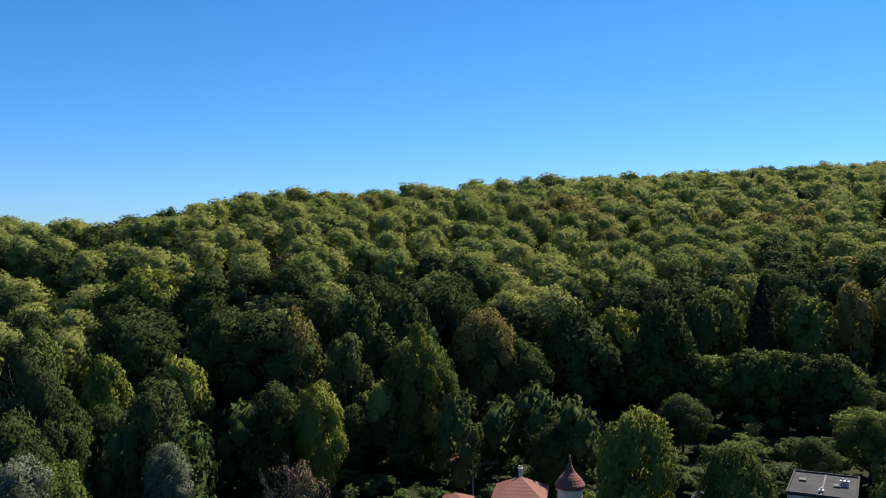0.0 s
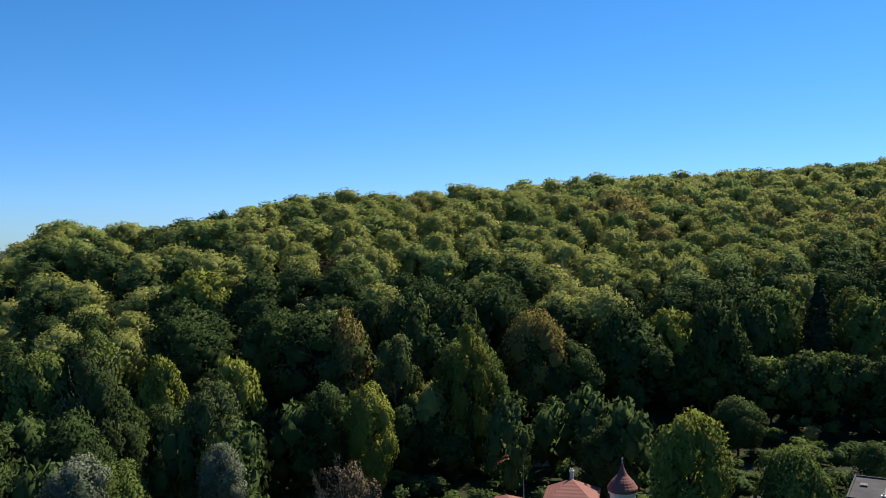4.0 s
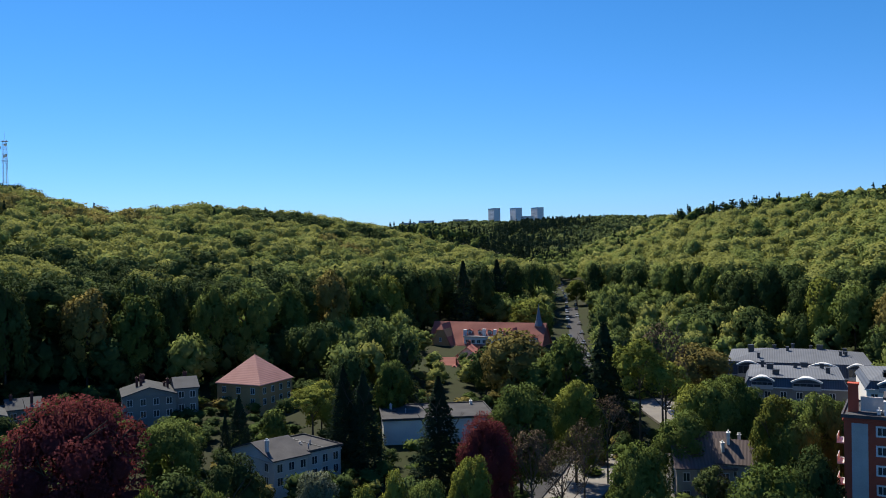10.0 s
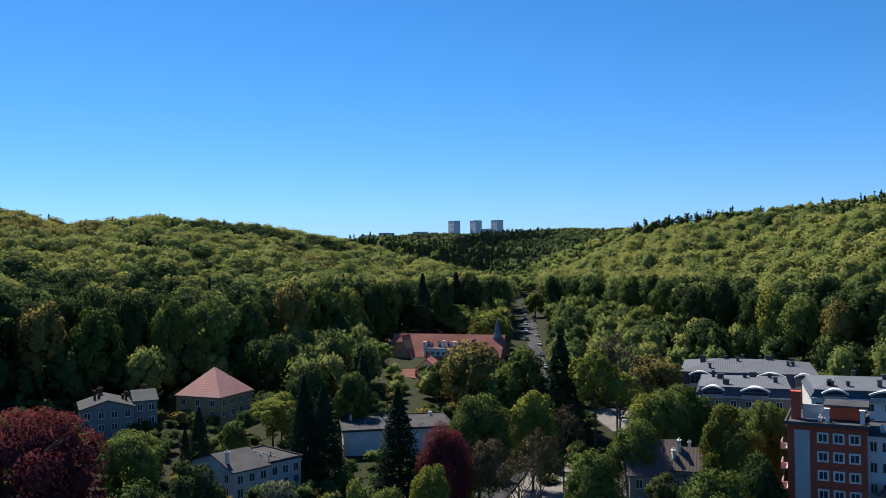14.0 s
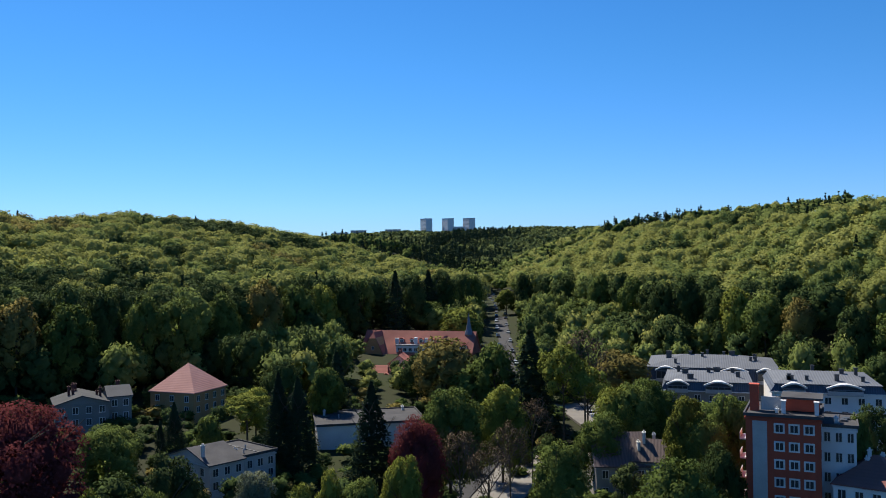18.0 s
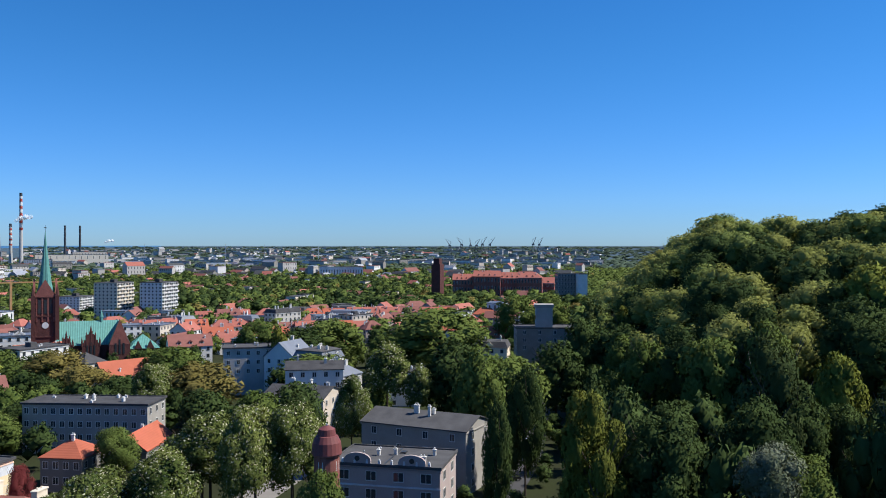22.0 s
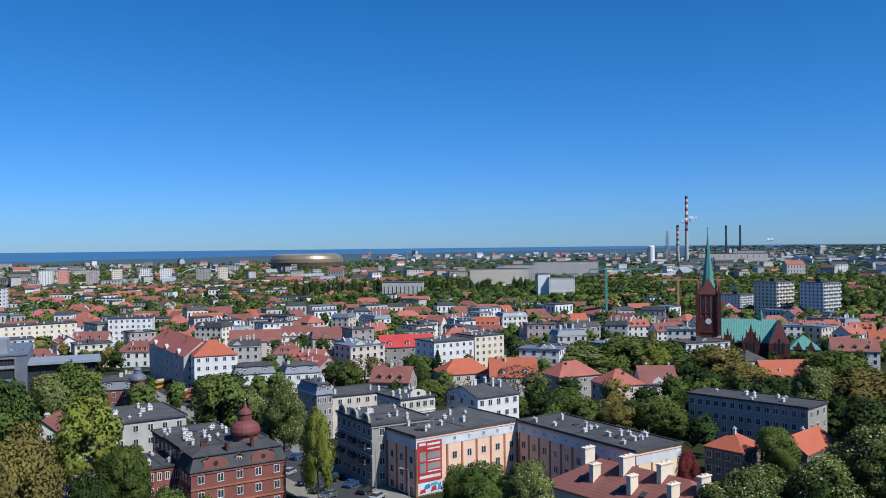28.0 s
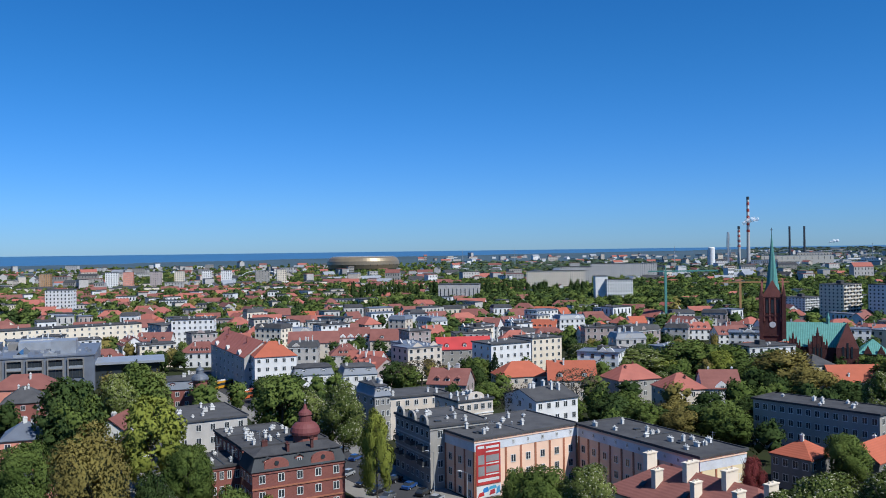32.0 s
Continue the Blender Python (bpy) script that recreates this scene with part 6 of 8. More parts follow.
# ---- garden trees and undergrowth at the foot of the hills ----
TAKEN += [(138, 37, 13), (163, 37, 9), (215, 19, 15), (232, 27, 9)]
rg_ = np.random.default_rng(5)
HOTEL = (-75.4, -67.0)
BUSHY = [crown(13, 900, 0.032, "round", 830 + i, 0.70) for i in range(4)]
x, y, az, r = scatter(-112, 45, 92, 560, 6.5, rg_, lambda a, d: (d < np.where(a > 34, 235, foot(a) + 6)) & ((d < 235) | (np.abs((a + 77.4) * d * 0.01745) > 9.5)))
k = thin(x, y, 6.6)
x, y, az, r = x[k], y[k], az[k], r[k]
made, tx, ty, th = 0, [], [], []
for a, b, t, d in zip(x, y, az, r):
    if not free(a, b, 3) or (-29 < t < -12 and 150 < d < 202) or (-12 < t < 14 and d < 152 and rg_.random() < 0.6) or (-85 < t < -69 and d < 232 and rg_.random() < 0.62):
        continue
    lim = rg_.uniform(12.8, 15.2) if t < -26 else rg_.uniform(8.0, 12.8)
    if d < 142 and t < 8:
        lim = 17.0
    hi = min(14.0 if t < -26 else 24.0, 50 - d * math.tan(radians(lim)) - gz(a, b))
    if d < 118:
        hi = min(hi, 9 if t < -26 else 16)
    if t > -45 and d > 150:
        hi = max(hi, 6 + 4 * rg_.random())
    if d > 235:
        hi = (5 + 4 * rg_.random()) if d < 330 and HOTEL[0] < t < HOTEL[1] else 12 + 6 * rg_.random()
    if t > 34:
        hi = 2.5
    if hi < 3.0:
        hi = 3.0 + 3.0 * rg_.random()
    if made < 60 and hi > 6 and d < 235:
        # mostly dark kinds: shade under the tall trees painted as leaf colour
        kind = ("green", "dark", "dark", "dark", "green", "birch")[int(rg_.integers(0, 6))] if t < -20 else ("dark", "dark", "green", "birch", "dark")[int(rg_.integers(0, 5))]
        tree(kind, float(a), float(b), float(hi * rg_.uniform(0.8, 1.0)), float(rg_.uniform(7, 9.5) * max(1, hi / 15)), "garden trees", fine=False)
        made += 1
    else:
        tx.append(a), ty.append(b), th.append(hi)
tx, ty, th = np.array(tx), np.array(ty), np.array(th)
q = rg_.random(len(tx))
far_g = np.hypot(tx, ty) > 235
q = np.where(far_g, (q * 0.8 + 0.62) % 1.42, q)
# most thickets get dark leaves, shade of the gardens put into their colour
for lo, hi, mt, nm in ((0, 0.14, L_GREEN, "garden_thicket"), (0.14, 0.98, L_DARK, "dark_thicket"), (0.98, 1.12, L_BEECH, "bright_thicket"), (1.12, 1.43, L_MAPLE, "leafy_thicket")):
    s = (q >= lo) & (q < hi)
    woods(nm, mt, tx[s], ty[s], np.clip(th[s] * 0.95, 4.5, 10.5) * rg_.uniform(0.85, 1.2, s.sum()), th[s], TUFT if nm != "dark_thicket" else TUFT + BUSHY, "bushes and small trees of the gardens below the hill")

SHRUB = [crown(6, 130, 0.070, "dome", 810 + i, 0.78) for i in range(4)]
x, y, az, r = scatter(-88, 32, 120, 265, 5.2, rg_, lambda a, d: d < foot(a) + 4)
ok = np.array([free(a, b, -0.5) for a, b in zip(x, y)])
x, y, q = x[ok], y[ok], rg_.random(ok.sum())
for nm, mt, s in (("dark_shrubs", L_DARK, q < 0.62), ("green_shrubs", L_GREEN, (q >= 0.62) & (q < 0.9)), ("brown_shrubs", L_OLIVE, q >= 0.9)):
    woods(nm, mt, x[s], y[s], rg_.uniform(4, 6.5, s.sum()), rg_.uniform(2.2, 4.5, s.sum()), SHRUB, "low shrubs round the houses below the hill")

# ---- the crowded quarter and the town beyond ----


def town_house(x, y, yaw, L, W, H, roof, wall, roofing, label, rows=0, cols=0, group="", name="house", chim=0, lift=0.0):
    """A house farther off: walls, roof, and one row of windows for each storey."""
    base = gz(x, y) - 0.4
    ob = thing(name, facing(x, y, base, yaw), label, "building", group)
    part("wall", Shape().box(0, 0, 0, L, W, H), wall, ob)
    rise = {"flat": 0.2, "gable": 0.40 * W, "hip": 0.38 * W, "mansard": 2.6}[roof]
    part("roof", roof_shape(roof, L, W, rise), roofing, ob, m=Matrix.Translation((0, 0, H + 0.003)))
    if roof == "gable":
        for a, b in ((0.02, 0.3), (L - 0.3, L - 0.02)):
            part("gable_wall", Shape().add([(a, 0, H), (a, W, H), (a, W / 2, H + rise - 0.3), (b, 0, H), (b, W, H), (b, W / 2, H + rise - 0.3)], [(2, 1, 0), (3, 4, 5), (0, 1, 4, 3), (1, 2, 5, 4), (2, 0, 3, 5)]), wall, ob)
    sh = H / max(rows, 1)
    if math.hypot(x, y) < 262:
        for k in range(min(rows, 4)):
            for i in range(cols):
                window(ob, L * (i + 0.5) / cols, -0.01, H - sh * (k + 1) + sh * 0.28, 0, 1.2, 1.5, False)
        rows = 0
    s = Shape()
    for k in range(rows):
        z = H - sh * (k + 1) + sh * 0.30
        for i in range(cols):
            o = L * (i + 0.5) / cols
            s.box(o - 0.75, -0.06, z - 0.12, o + 0.75, -0.004, z + sh * 0.5 + 0.12, 1).box(o - 0.58, -0.09, z, o + 0.58, -0.064, z + sh * 0.5)
        n = max(2, int(W / L * cols))
        for i in range(n):
            o = W * (i + 0.5) / n
            s.box(-0.05, o - 0.6, z, -0.004, o + 0.6, z + sh * 0.5).box(L + 0.004, o - 0.6, z, L + 0.05, o + 0.6, z + sh * 0.5)
    if rows:
        tagged(part("glazing", s.data("glazing", GLASS, FRAME), None, ob, "rows of small windows in white frames"), kind="stuff")
    rr = random.Random(int(abs(x * 3 + y)))
    if chim and H > 5:
        part("cornice", Shape().box(-0.15, -0.2, H - 0.5, L + 0.15, -0.003, H - 0.25), FRAME if rr.random() < 0.6 else wall, ob)
    if chim and roof in ("gable", "hip"):
        n = rr.choice((0, 2, 2, 3, 4))
        k = 0.5 if roof == "hip" else 0.8
        for i in range(n):
            part("dormer", town_dormer(wall if rr.random() < 0.7 else FRAME, roofing), None, ob, m=Matrix.Translation((L * (0.5 + k * ((i + 0.5) / n - 0.5)), W * 0.08, H + rise * 0.12)))
    if chim and roof in ("flat", "mansard") and rr.random() < 0.45:
        for i in range(rr.choice((1, 1, 2))):
            c, g = L * rr.uniform(0.2, 0.8), rr.uniform(1.4, 2.4)
            part("gable_front", Shape().add([(c - g, -0.1, H - 0.2), (c + g, -0.1, H - 0.2), (c + g, -0.1, H + 0.7), (c, -0.1, H + 2.2), (c - g, -0.1, H + 0.7), (c - g, 0.5, H - 0.2), (c + g, 0.5, H - 0.2), (c + g, 0.5, H + 0.7), (c, 0.5, H + 2.2), (c - g, 0.5, H + 0.7)],
                                            [(0, 1, 2, 3, 4), (9, 8, 7, 6, 5), (0, 5, 6, 1), (1, 6, 7, 2), (2, 7, 8, 3), (3, 8, 9, 4), (4, 9, 5, 0)]), wall, ob)
    if chim and roof == "flat" and L > 15 and rr.random() < 0.5:
        part("stair_house", Shape().box(L * 0.4, W * 0.45, H + 0.2, L * 0.4 + 2.6, W * 0.45 + 3.2, H + 1.9), BITUMEN, ob)
    for i in range(chim):
        py = rr.uniform(0.25, 0.75) * W
        chimney(ob, rr.uniform(0.1, 0.9) * L, py, H + (rise * (1 - abs(py / W - 0.5) * 2) if roof == "gable" else 0.5 * rise if roof == "hip" else rise), FLUE, rr, roof == "flat")
    return ob


_dorms = {}


def town_dormer(wall, roofing):
    """A small gabled dormer: cheeks, window and pitched roof in one mesh."""
    k = (wall.name, roofing.name)
    if k not in _dorms:
        s = Shape().box(-0.75, 0, 0, 0.75, 2.6, 1.4).box(-0.45, -0.03, 0.25, 0.45, -0.004, 1.2, 2)
        s.add([(-0.95, -0.2, 1.3), (0.95, -0.2, 1.3), (0, -0.2, 2.05), (-0.95, 3.0, 1.3), (0.95, 3.0, 1.3), (0, 3.0, 2.05)], [(0, 1, 2), (5, 4, 3), (0, 3, 4, 1), (1, 4, 5, 2), (2, 5, 3, 0)], 1)
        _dorms[k] = s.data("dormer", wall, roofing, GLASS)
    return _dorms[k]


WALLS = (WHITE, WHITE, WHITE, WHITE, CREAM, BEIGE, LILAC, LILAC, PINKGREY)
rt = random.Random(77)
for ring in range(18):
    d = 236 + ring * 26 + (ring % 2) * 6
    a = 34.0 + (ring % 3)
    while a < 121:
        L = rt.uniform(10, 21)
        step = math.degrees((L + rt.uniform(1, 8)) / d)
        a += step
        dd = d + rt.uniform(-6, 6)
        px, py = spot(a, dd)
        park = a < 60 and d < 470 or 59 < a < 78 and d < 420 or a > 104 and d < 300
        if not free(px, py, 11) or rt.random() < (0.86 if park else 0.80 if d < 325 else 0.26 if a > 74 else 0.42):
            continue
        far = d > 470
        red = rt.random() < (0.5 if far else 0.36)
        roof = rt.choice(("gable", "gable", "hip")) if red else rt.choice(("flat", "flat", "flat", "mansard"))
        roofing = rt.choice((REDTILE, MAROON, MAROON, ORANGE, MAROON, REDTILE)) if red else rt.choice((BITUMEN, BITUMEN, SLATE))
        H = rt.uniform(6, 9) if red else rt.uniform(10, 14.5)
        n = max(2, round(H / 3))
        yaw = rt.choice((30, 32, 12, -58, 5, -20)) + rt.uniform(-4, 4)
        town_house(px, py, yaw, L, rt.uniform(10, 13), H, roof, rt.choice(WALLS), roofing,
                   "tiled town house in the crowded quarter" if red else "rendered tenement under a flat felt roof", n if d < 620 else min(n, 2), max(3, int(L / 3.2)), "town houses", chim=rt.choice((2, 3, 4, 5)) if d < 560 else 0)
        qx, qy = math.sin(radians(-yaw)), math.cos(radians(-yaw))
        TAKEN.append((px + qx * L / 2 - qy * 6, py + qy * L / 2 + qx * 6, 8))


# long red-roofed rows beyond the church
for a0, a1, d, H in ((47.5, 56.0, 560, 7.0), (49.0, 60.5, 610, 7.5), (44.0, 51.0, 640, 7.0), (57.5, 64.0, 520, 7.5), (50.0, 57.0, 500, 6.5), (53.0, 61.0, 450, 7.0)):
    a = a0
    while a < a1:
        L = rt.uniform(11, 17)
        px, py = spot(a, d + rt.uniform(-5, 5))
        a += math.degrees(L / d)
        if free(px, py, 2):
            town_house(px, py, a - 86 + rt.uniform(-4, 4), L, 11, H + rt.uniform(-0.6, 0.9), rt.choice(("gable", "gable", "hip")), rt.choice((WHITE, CREAM, BEIGE, PINKGREY)), rt.choice((REDTILE, REDTILE, MAROON, ORANGE)), "red-roofed house in a closed row", 2, max(3, int(L / 3.2)), "red-roofed rows", chim=3)
            TAKEN.append((px, py, 9))


class Lot:
    """Many small houses joined into one mesh, with one slot for each material."""

    def __init__(self):
        self.s, self.mats = Shape(), []

    def slot(self, m):
        if m not in self.mats:
            self.mats.append(m)
        return self.mats.index(m)

    def house(self, x, y, yaw, L, W, H, roof, wall, roofing, rows=0, cols=0):
        q = facing(x, y, gz(x, y) - 0.4, yaw)
        rise = {"flat": 0.2, "gable": 0.42 * W, "hip": 0.40 * W}[roof]
        body = Shape().box(0, 0, 0, L, W, H)
        if roof == "gable":
            for a in (0.02, L - 0.02):
                body.add([(a, 0, H), (a, W, H), (a, W / 2, H + rise - 0.3)], [(0, 1, 2)])
        for sh, m, dz in ((body, wall, 0), (roof_shape(roof, L, W, rise), roofing, H + 0.003)):
            self.s.add([tuple(q @ Vector((a, b, c + dz))) for a, b, c in sh.v], sh.f, self.slot(m))
        st = H / max(rows, 1)
        w = Shape()
        for k in range(rows):
            z = H - st * (k + 1) + st * 0.3
            for i in range(cols):
                o = L * (i + 0.5) / cols
                w.box(o - 0.65, -0.06, z, o + 0.65, -0.004, z + st * 0.5)
        if w.v:
            self.s.add([tuple(q @ Vector(v)) for v in w.v], w.f, self.slot(GLASS))

    def link(self, name, label):
        ob = new(name, self.s.data(name, *self.mats))
        return tagged(ob, label, "houses", kind="stuff")


lower, plain = Lot(), Lot()
for ring in range(22):
    d = 720 + ring * 34
    a = 33.5 + (ring % 3)
    while a < 121:
        L = rt.uniform(11, 30)
        a += math.degrees((L + rt.uniform(3, 22)) / d)
        px, py = spot(a, d + rt.uniform(-14, 14))
        if not free(px, py, 8) or rt.random() < (0.34 if a > 86 else 0.80 if a > 60 else 0.80):
            continue
        red = rt.random() < 0.62
        lower.house(px, py, rt.choice((30, 10, -58, -15, 90)) + rt.uniform(-6, 6), L, rt.uniform(9, 13), rt.uniform(5, 8) if red else rt.uniform(7, 12), rt.choice(("gable", "hip", "gable")) if red else "flat",
                    rt.choice((WHITE, WHITE, CREAM, LILAC, BEIGE)), rt.choice((REDTILE, MAROON, REDTILE, MAROON, MAROON)) if red else rt.choice((BITUMEN, TIN)), 2 if d < 1100 else 0, max(3, int(L / 3.5)))
for i in range(1500):
    a, d = rt.uniform(33.5, 121), 1420 + 2500 * rt.random() ** 1.2
    if a > 92 and d > 3250:
        continue
    px, py = spot(a, d)
    L = rt.uniform(12, 44)
    big = rt.random() < 0.16
    plain.house(px, py, rt.choice((30, 0, -60, 90)) + rt.uniform(-8, 8), L, rt.uniform(10, 18), rt.uniform(14, 24) if big else rt.uniform(5, 10), rt.choice(("flat", "flat", "gable")), rt.choice((WHITE, LILAC, LILAC, GREYWALL, BEIGE)),
                rt.choice((BITUMEN, TIN, MAROON, REDTILE, STEEL)), 3 if big else 0, 6)
for i in range(800):
    a, d = rt.uniform(33.5, 70), rt.uniform(2300, 4500)
    px, py = spot(a, d)
    plain.house(px, py, a - 90 + rt.uniform(-30, 30), rt.uniform(20, 60), rt.uniform(12, 24), rt.uniform(7, 20) if d < 3200 else rt.uniform(4, 9), "flat", rt.choice((LILAC, WHITE, GREYWALL, BEIGE)), rt.choice((BITUMEN, TIN, STEEL)), 0, 0)
lower.link("lower_town", "closely set red-roofed houses of the lower town")
plain.link("far_town", "scattered pale buildings of the far town")

# trees between the houses
x, y, az, r = scatter(33.5, 121, 205, 3300, 12.0, rv, lambda a, d: rv.random(len(a)) < np.where((d < 430) & (a < 80), 0.75, 1.0) * np.where((d < 430) & (a < 80), 1.0, np.where(d < 700, 0.32, np.where(d < 1500, 0.46, np.where(d < 2400, 0.24, 0.12)))))
ok = np.array([free(a, b, 1.5) if d < 760 else True for a, b, d in zip(x, y, r)]) & ~((np.abs(az - 36.6) < 2.0) & (r < 345))
x, y, az, r = x[ok], y[ok], az[ok], r[ok]
q = rv.random(len(x))
for lo, hi, mt, vs, nm in ((0, 0.38, L_GREEN, None, "town_trees"), (0.38, 0.85, L_DARK, None, "dark_town_trees"), (0.85, 0.93, L_CHEST, None, "blossoming_town_trees"), (0.93, 1, L_OLIVE, None, "brownish_town_trees")):
    for band, (r0, r1, shapes) in enumerate(((0, 470, TUFT), (470, 1300, LOW), (1300, 9999, FARAWAY))):
        s = (q >= lo) & (q < hi) & (r >= r0) & (r < r1)
        woods(nm, mt, x[s], y[s], rv.uniform(7, 12, s.sum()) * (1 if band == 0 else 1.25), rv.uniform(8, 13, s.sum()), shapes, "trees among the roofs of the town" if band == 0 else "trees of the far town and its parks")

# tree belts whose greyish leaf colour carries painted haze
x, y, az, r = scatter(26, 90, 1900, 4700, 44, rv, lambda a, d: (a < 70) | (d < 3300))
woods("plain_woods", L_HAZED, x, y, rv.uniform(22, 40, len(x)), np.where(r < 3400, rv.uniform(10, 16, len(x)), rv.uniform(5, 9, len(x))), FARAWAY, "belts of haze-tinted trees across the far plain")
x, y, az, r = scatter(30.5, 38.5, 430, 2000, 15, rv, lambda a, d: (d > 930) | (a < 33.6))
woods("slope_woods", L_GREEN, x, y, rv.uniform(12, 18, len(x)), rv.uniform(8, 12, len(x)), LOW, "leafy trees beyond the foot of the hill")


# ---- landmarks ----
def tower_block(az, d, L, W, top, wall, label, yaw=None, rows=9, cols=8, roofing=BITUMEN):
    px, py = spot(az, d)
    H = top - gz(px, py) + 0.4
    return town_house(px, py, az - 60 if yaw is None else yaw, L, W, H, "flat", wall, roofing, label, rows, cols, name="tower_block")


def balcony_tower(az, d, L, W, top, wall, label, yaw=32, storeys=11):
    """A housing tower: windows on the shaded side, a grid of balconies with panels on the sunny one."""
    px, py = spot(az, d)
    base = gz(px, py) - 0.4
    H = top - base
    ob = thing("tower_block", facing(px, py, base, yaw), label, "building", "balcony towers")
    part("wall", Shape().box(0, 0, 0, L, W, H), wall, ob)
    part("roof", Shape().box(-0.2, -0.2, H + 0.004, L + 0.2, W + 0.2, H + 0.5).box(L * 0.25, W * 0.3, H + 0.5, L * 0.45, W * 0.5, H + 2.8).box(L * 0.6, W * 0.55, H + 0.5, L * 0.75, W * 0.7, H + 2.6), BITUMEN, ob)
    sh = H / storeys
    n = max(3, round(L / 3.6))
    bal, gl = Shape(), Shape()
    for k in range(storeys):
        z = H - sh * (k + 1)
        for i in range(n):
            a = L * i / n
            w = L / n
            gl.box(a + w * 0.1, -0.06, z + sh * 0.25, a + w * 0.9, -0.004, z + sh * 0.88)
            if (i + k % 2) % 2 == 0 or n < 5:
                bal.box(a + w * 0.08, -1.2, z + 0.1, a + w * 0.92, -0.07, z + 0.28).box(a + w * 0.08, -1.2, z + 0.28, a + w * 0.92, -1.12, z + sh * 0.5)
            else:
                bal.box(a + w * 0.02, -0.12, z + sh * 0.3, a + w * 0.10, -0.004, z + sh * 0.9)
        m = max(4, round(W / 3.2))
        for i in range(m):
            b = W * (i + 0.5) / m
            gl.box(-0.06, b - 0.6, z + sh * 0.35, -0.004, b + 0.6, z + sh * 0.8)
    tagged(part("glazing", gl, GLASS, ob, "rows of small dark windows"), kind="stuff")
    tagged(part("balconies", bal, FRAME, ob, "grid of pale balconies"), kind="stuff")
    return ob


def church():
    """Red brick church with a copper spire and copper-roofed nave and gabled aisles."""
    px, py = spot(68.7, 397)
    b = gz(px, py) - 0.5
    ob = thing("church", facing(px, py, b, -22), "dark red brick church with green copper spire and roofs", "church")
    TAKEN.append((px, py, 20))
    Z = 32 - b
    t = Shape().box(-4.6, -4.6, 0, 4.6, 4.6, Z - 4)
    for z in (Z * 0.42, Z * 0.66, Z - 4.2):
        t.box(-4.85, -4.85, z, 4.85, 4.85, z + 0.5)
    for sx in (-4.6, 4.6):
        for sy in (-4.6, 4.6):
            t.box(sx - 0.8, sy - 0.8, 0, sx + 0.8, sy + 0.8, Z - 3.2)
            t.lathe([(0.8, Z - 3.2), (0.05, Z + 1.4)], 6, sx, sy)
    part("tower", t, DARKBRICK, ob)
    for tn in (0, 90, 180, 270):
        g = Shape().add([(-4.4, -4.65, Z - 4), (4.4, -4.65, Z - 4), (0, -4.65, Z + 3.6), (-4.4, -3.8, Z - 4), (4.4, -3.8, Z - 4), (0, -3.8, Z + 3.6)], [(0, 1, 2), (5, 4, 3), (0, 3, 4, 1), (1, 4, 5, 2), (2, 5, 3, 0)])
        part("tower_gable", g, REDBRICK, ob, m=pose(0, 0, 0, 0, 0, tn))
        for i in (-2.2, 0, 2.2):
            part("belfry_opening", Shape().box(i - 0.55, -4.72, Z * 0.70, i + 0.55, -4.603, Z * 0.86), GLASS, ob, m=pose(0, 0, 0, 0, 0, tn))
        for i in (-3.3, -1.1, 1.1, 3.3):
            part("brick_strip", Shape().box(i - 0.28, -4.80, Z * 0.60, i + 0.28, -4.61, Z - 4.4), REDBRICK, ob, m=pose(0, 0, 0, 0, 0, tn))
        part("clock_face", Shape().lathe([(1.3, 0), (1.3, 0.12)], 20), FRAME, ob, m=pose(0, 0, 0, 0, 0, tn) @ pose(0, -4.6, Z * 0.56, 90))
    part("spire", Shape().lathe([(4.1, Z - 3.5), (2.7, Z + 1.5), (1.75, Z + 9), (0.75, Z + 17), (0.12, Z + 23.5)], 8, turn=0.39), COPPER, ob)
    part("cross", Shape().box(-0.09, -0.09, Z + 23.4, 0.09, 0.09, Z + 26.2).box(-0.55, -0.09, Z + 25.1, 0.55, 0.09, Z + 25.35), DARKMETAL, ob)
    e, rd = 7.6 - b, 17.2 - b
    part("nave", Shape().box(4.7, -7.0, 0, 29, 8.0, e), DARKBRICK, ob)
    part("nave_roof", roof_shape("gable", 24.3, 15, rd - e, 0.5), COPPER, ob, m=Matrix.Translation((4.7, -7.0, e)))
    for gx, gw in ((5.5, 5.0), (14.0, 7.0)):
        # stepped brick gables with pinnacles before the roof
        top = e + 5.2 * gw / 6
        g = Shape().box(gx, -9.2, 0, gx + gw, -7.0, e - 0.2)
        for k in range(5):
            g.box(gx + gw * k / 10 + 0.01, -9.25, e - 0.2 + (top - e) * k / 5, gx + gw * (1 - k / 10) - 0.01, -8.5, e - 0.2 + (top - e) * (k + 1) / 5)
        gable = part("aisle_gable", g, DARKBRICK, ob)
        for q in (0.3, 0.5, 0.7):
            part("lancet_window", Shape().box(gx + gw * q - 0.35, -9.32, e - 4, gx + gw * q + 0.35, -9.253, e - 0.2 + 1.5 * (1 - abs(q - 0.5) * 4)), GLASS, gable)
        for q, h in ((0.0, 1.5), (0.25, 3.4), (0.5, 5.8), (0.75, 3.4), (1.0, 1.5)):
            part("pinnacle", Shape().lathe([(0.38, e - 0.4), (0.38, e + h * gw / 6), (0.04, e + h * gw / 6 + 1.7)], 6, gx + gw * q, -9.0), DARKBRICK, gable)
        part("aisle_roof", roof_shape("gable", 6.0, gw, (top - e) * 0.8, 0.1), COPPER, gable, m=Matrix.Translation((gx + gw, -8.5, e - 0.2)) @ pose(0, 0, 0, 0, 0, 90))
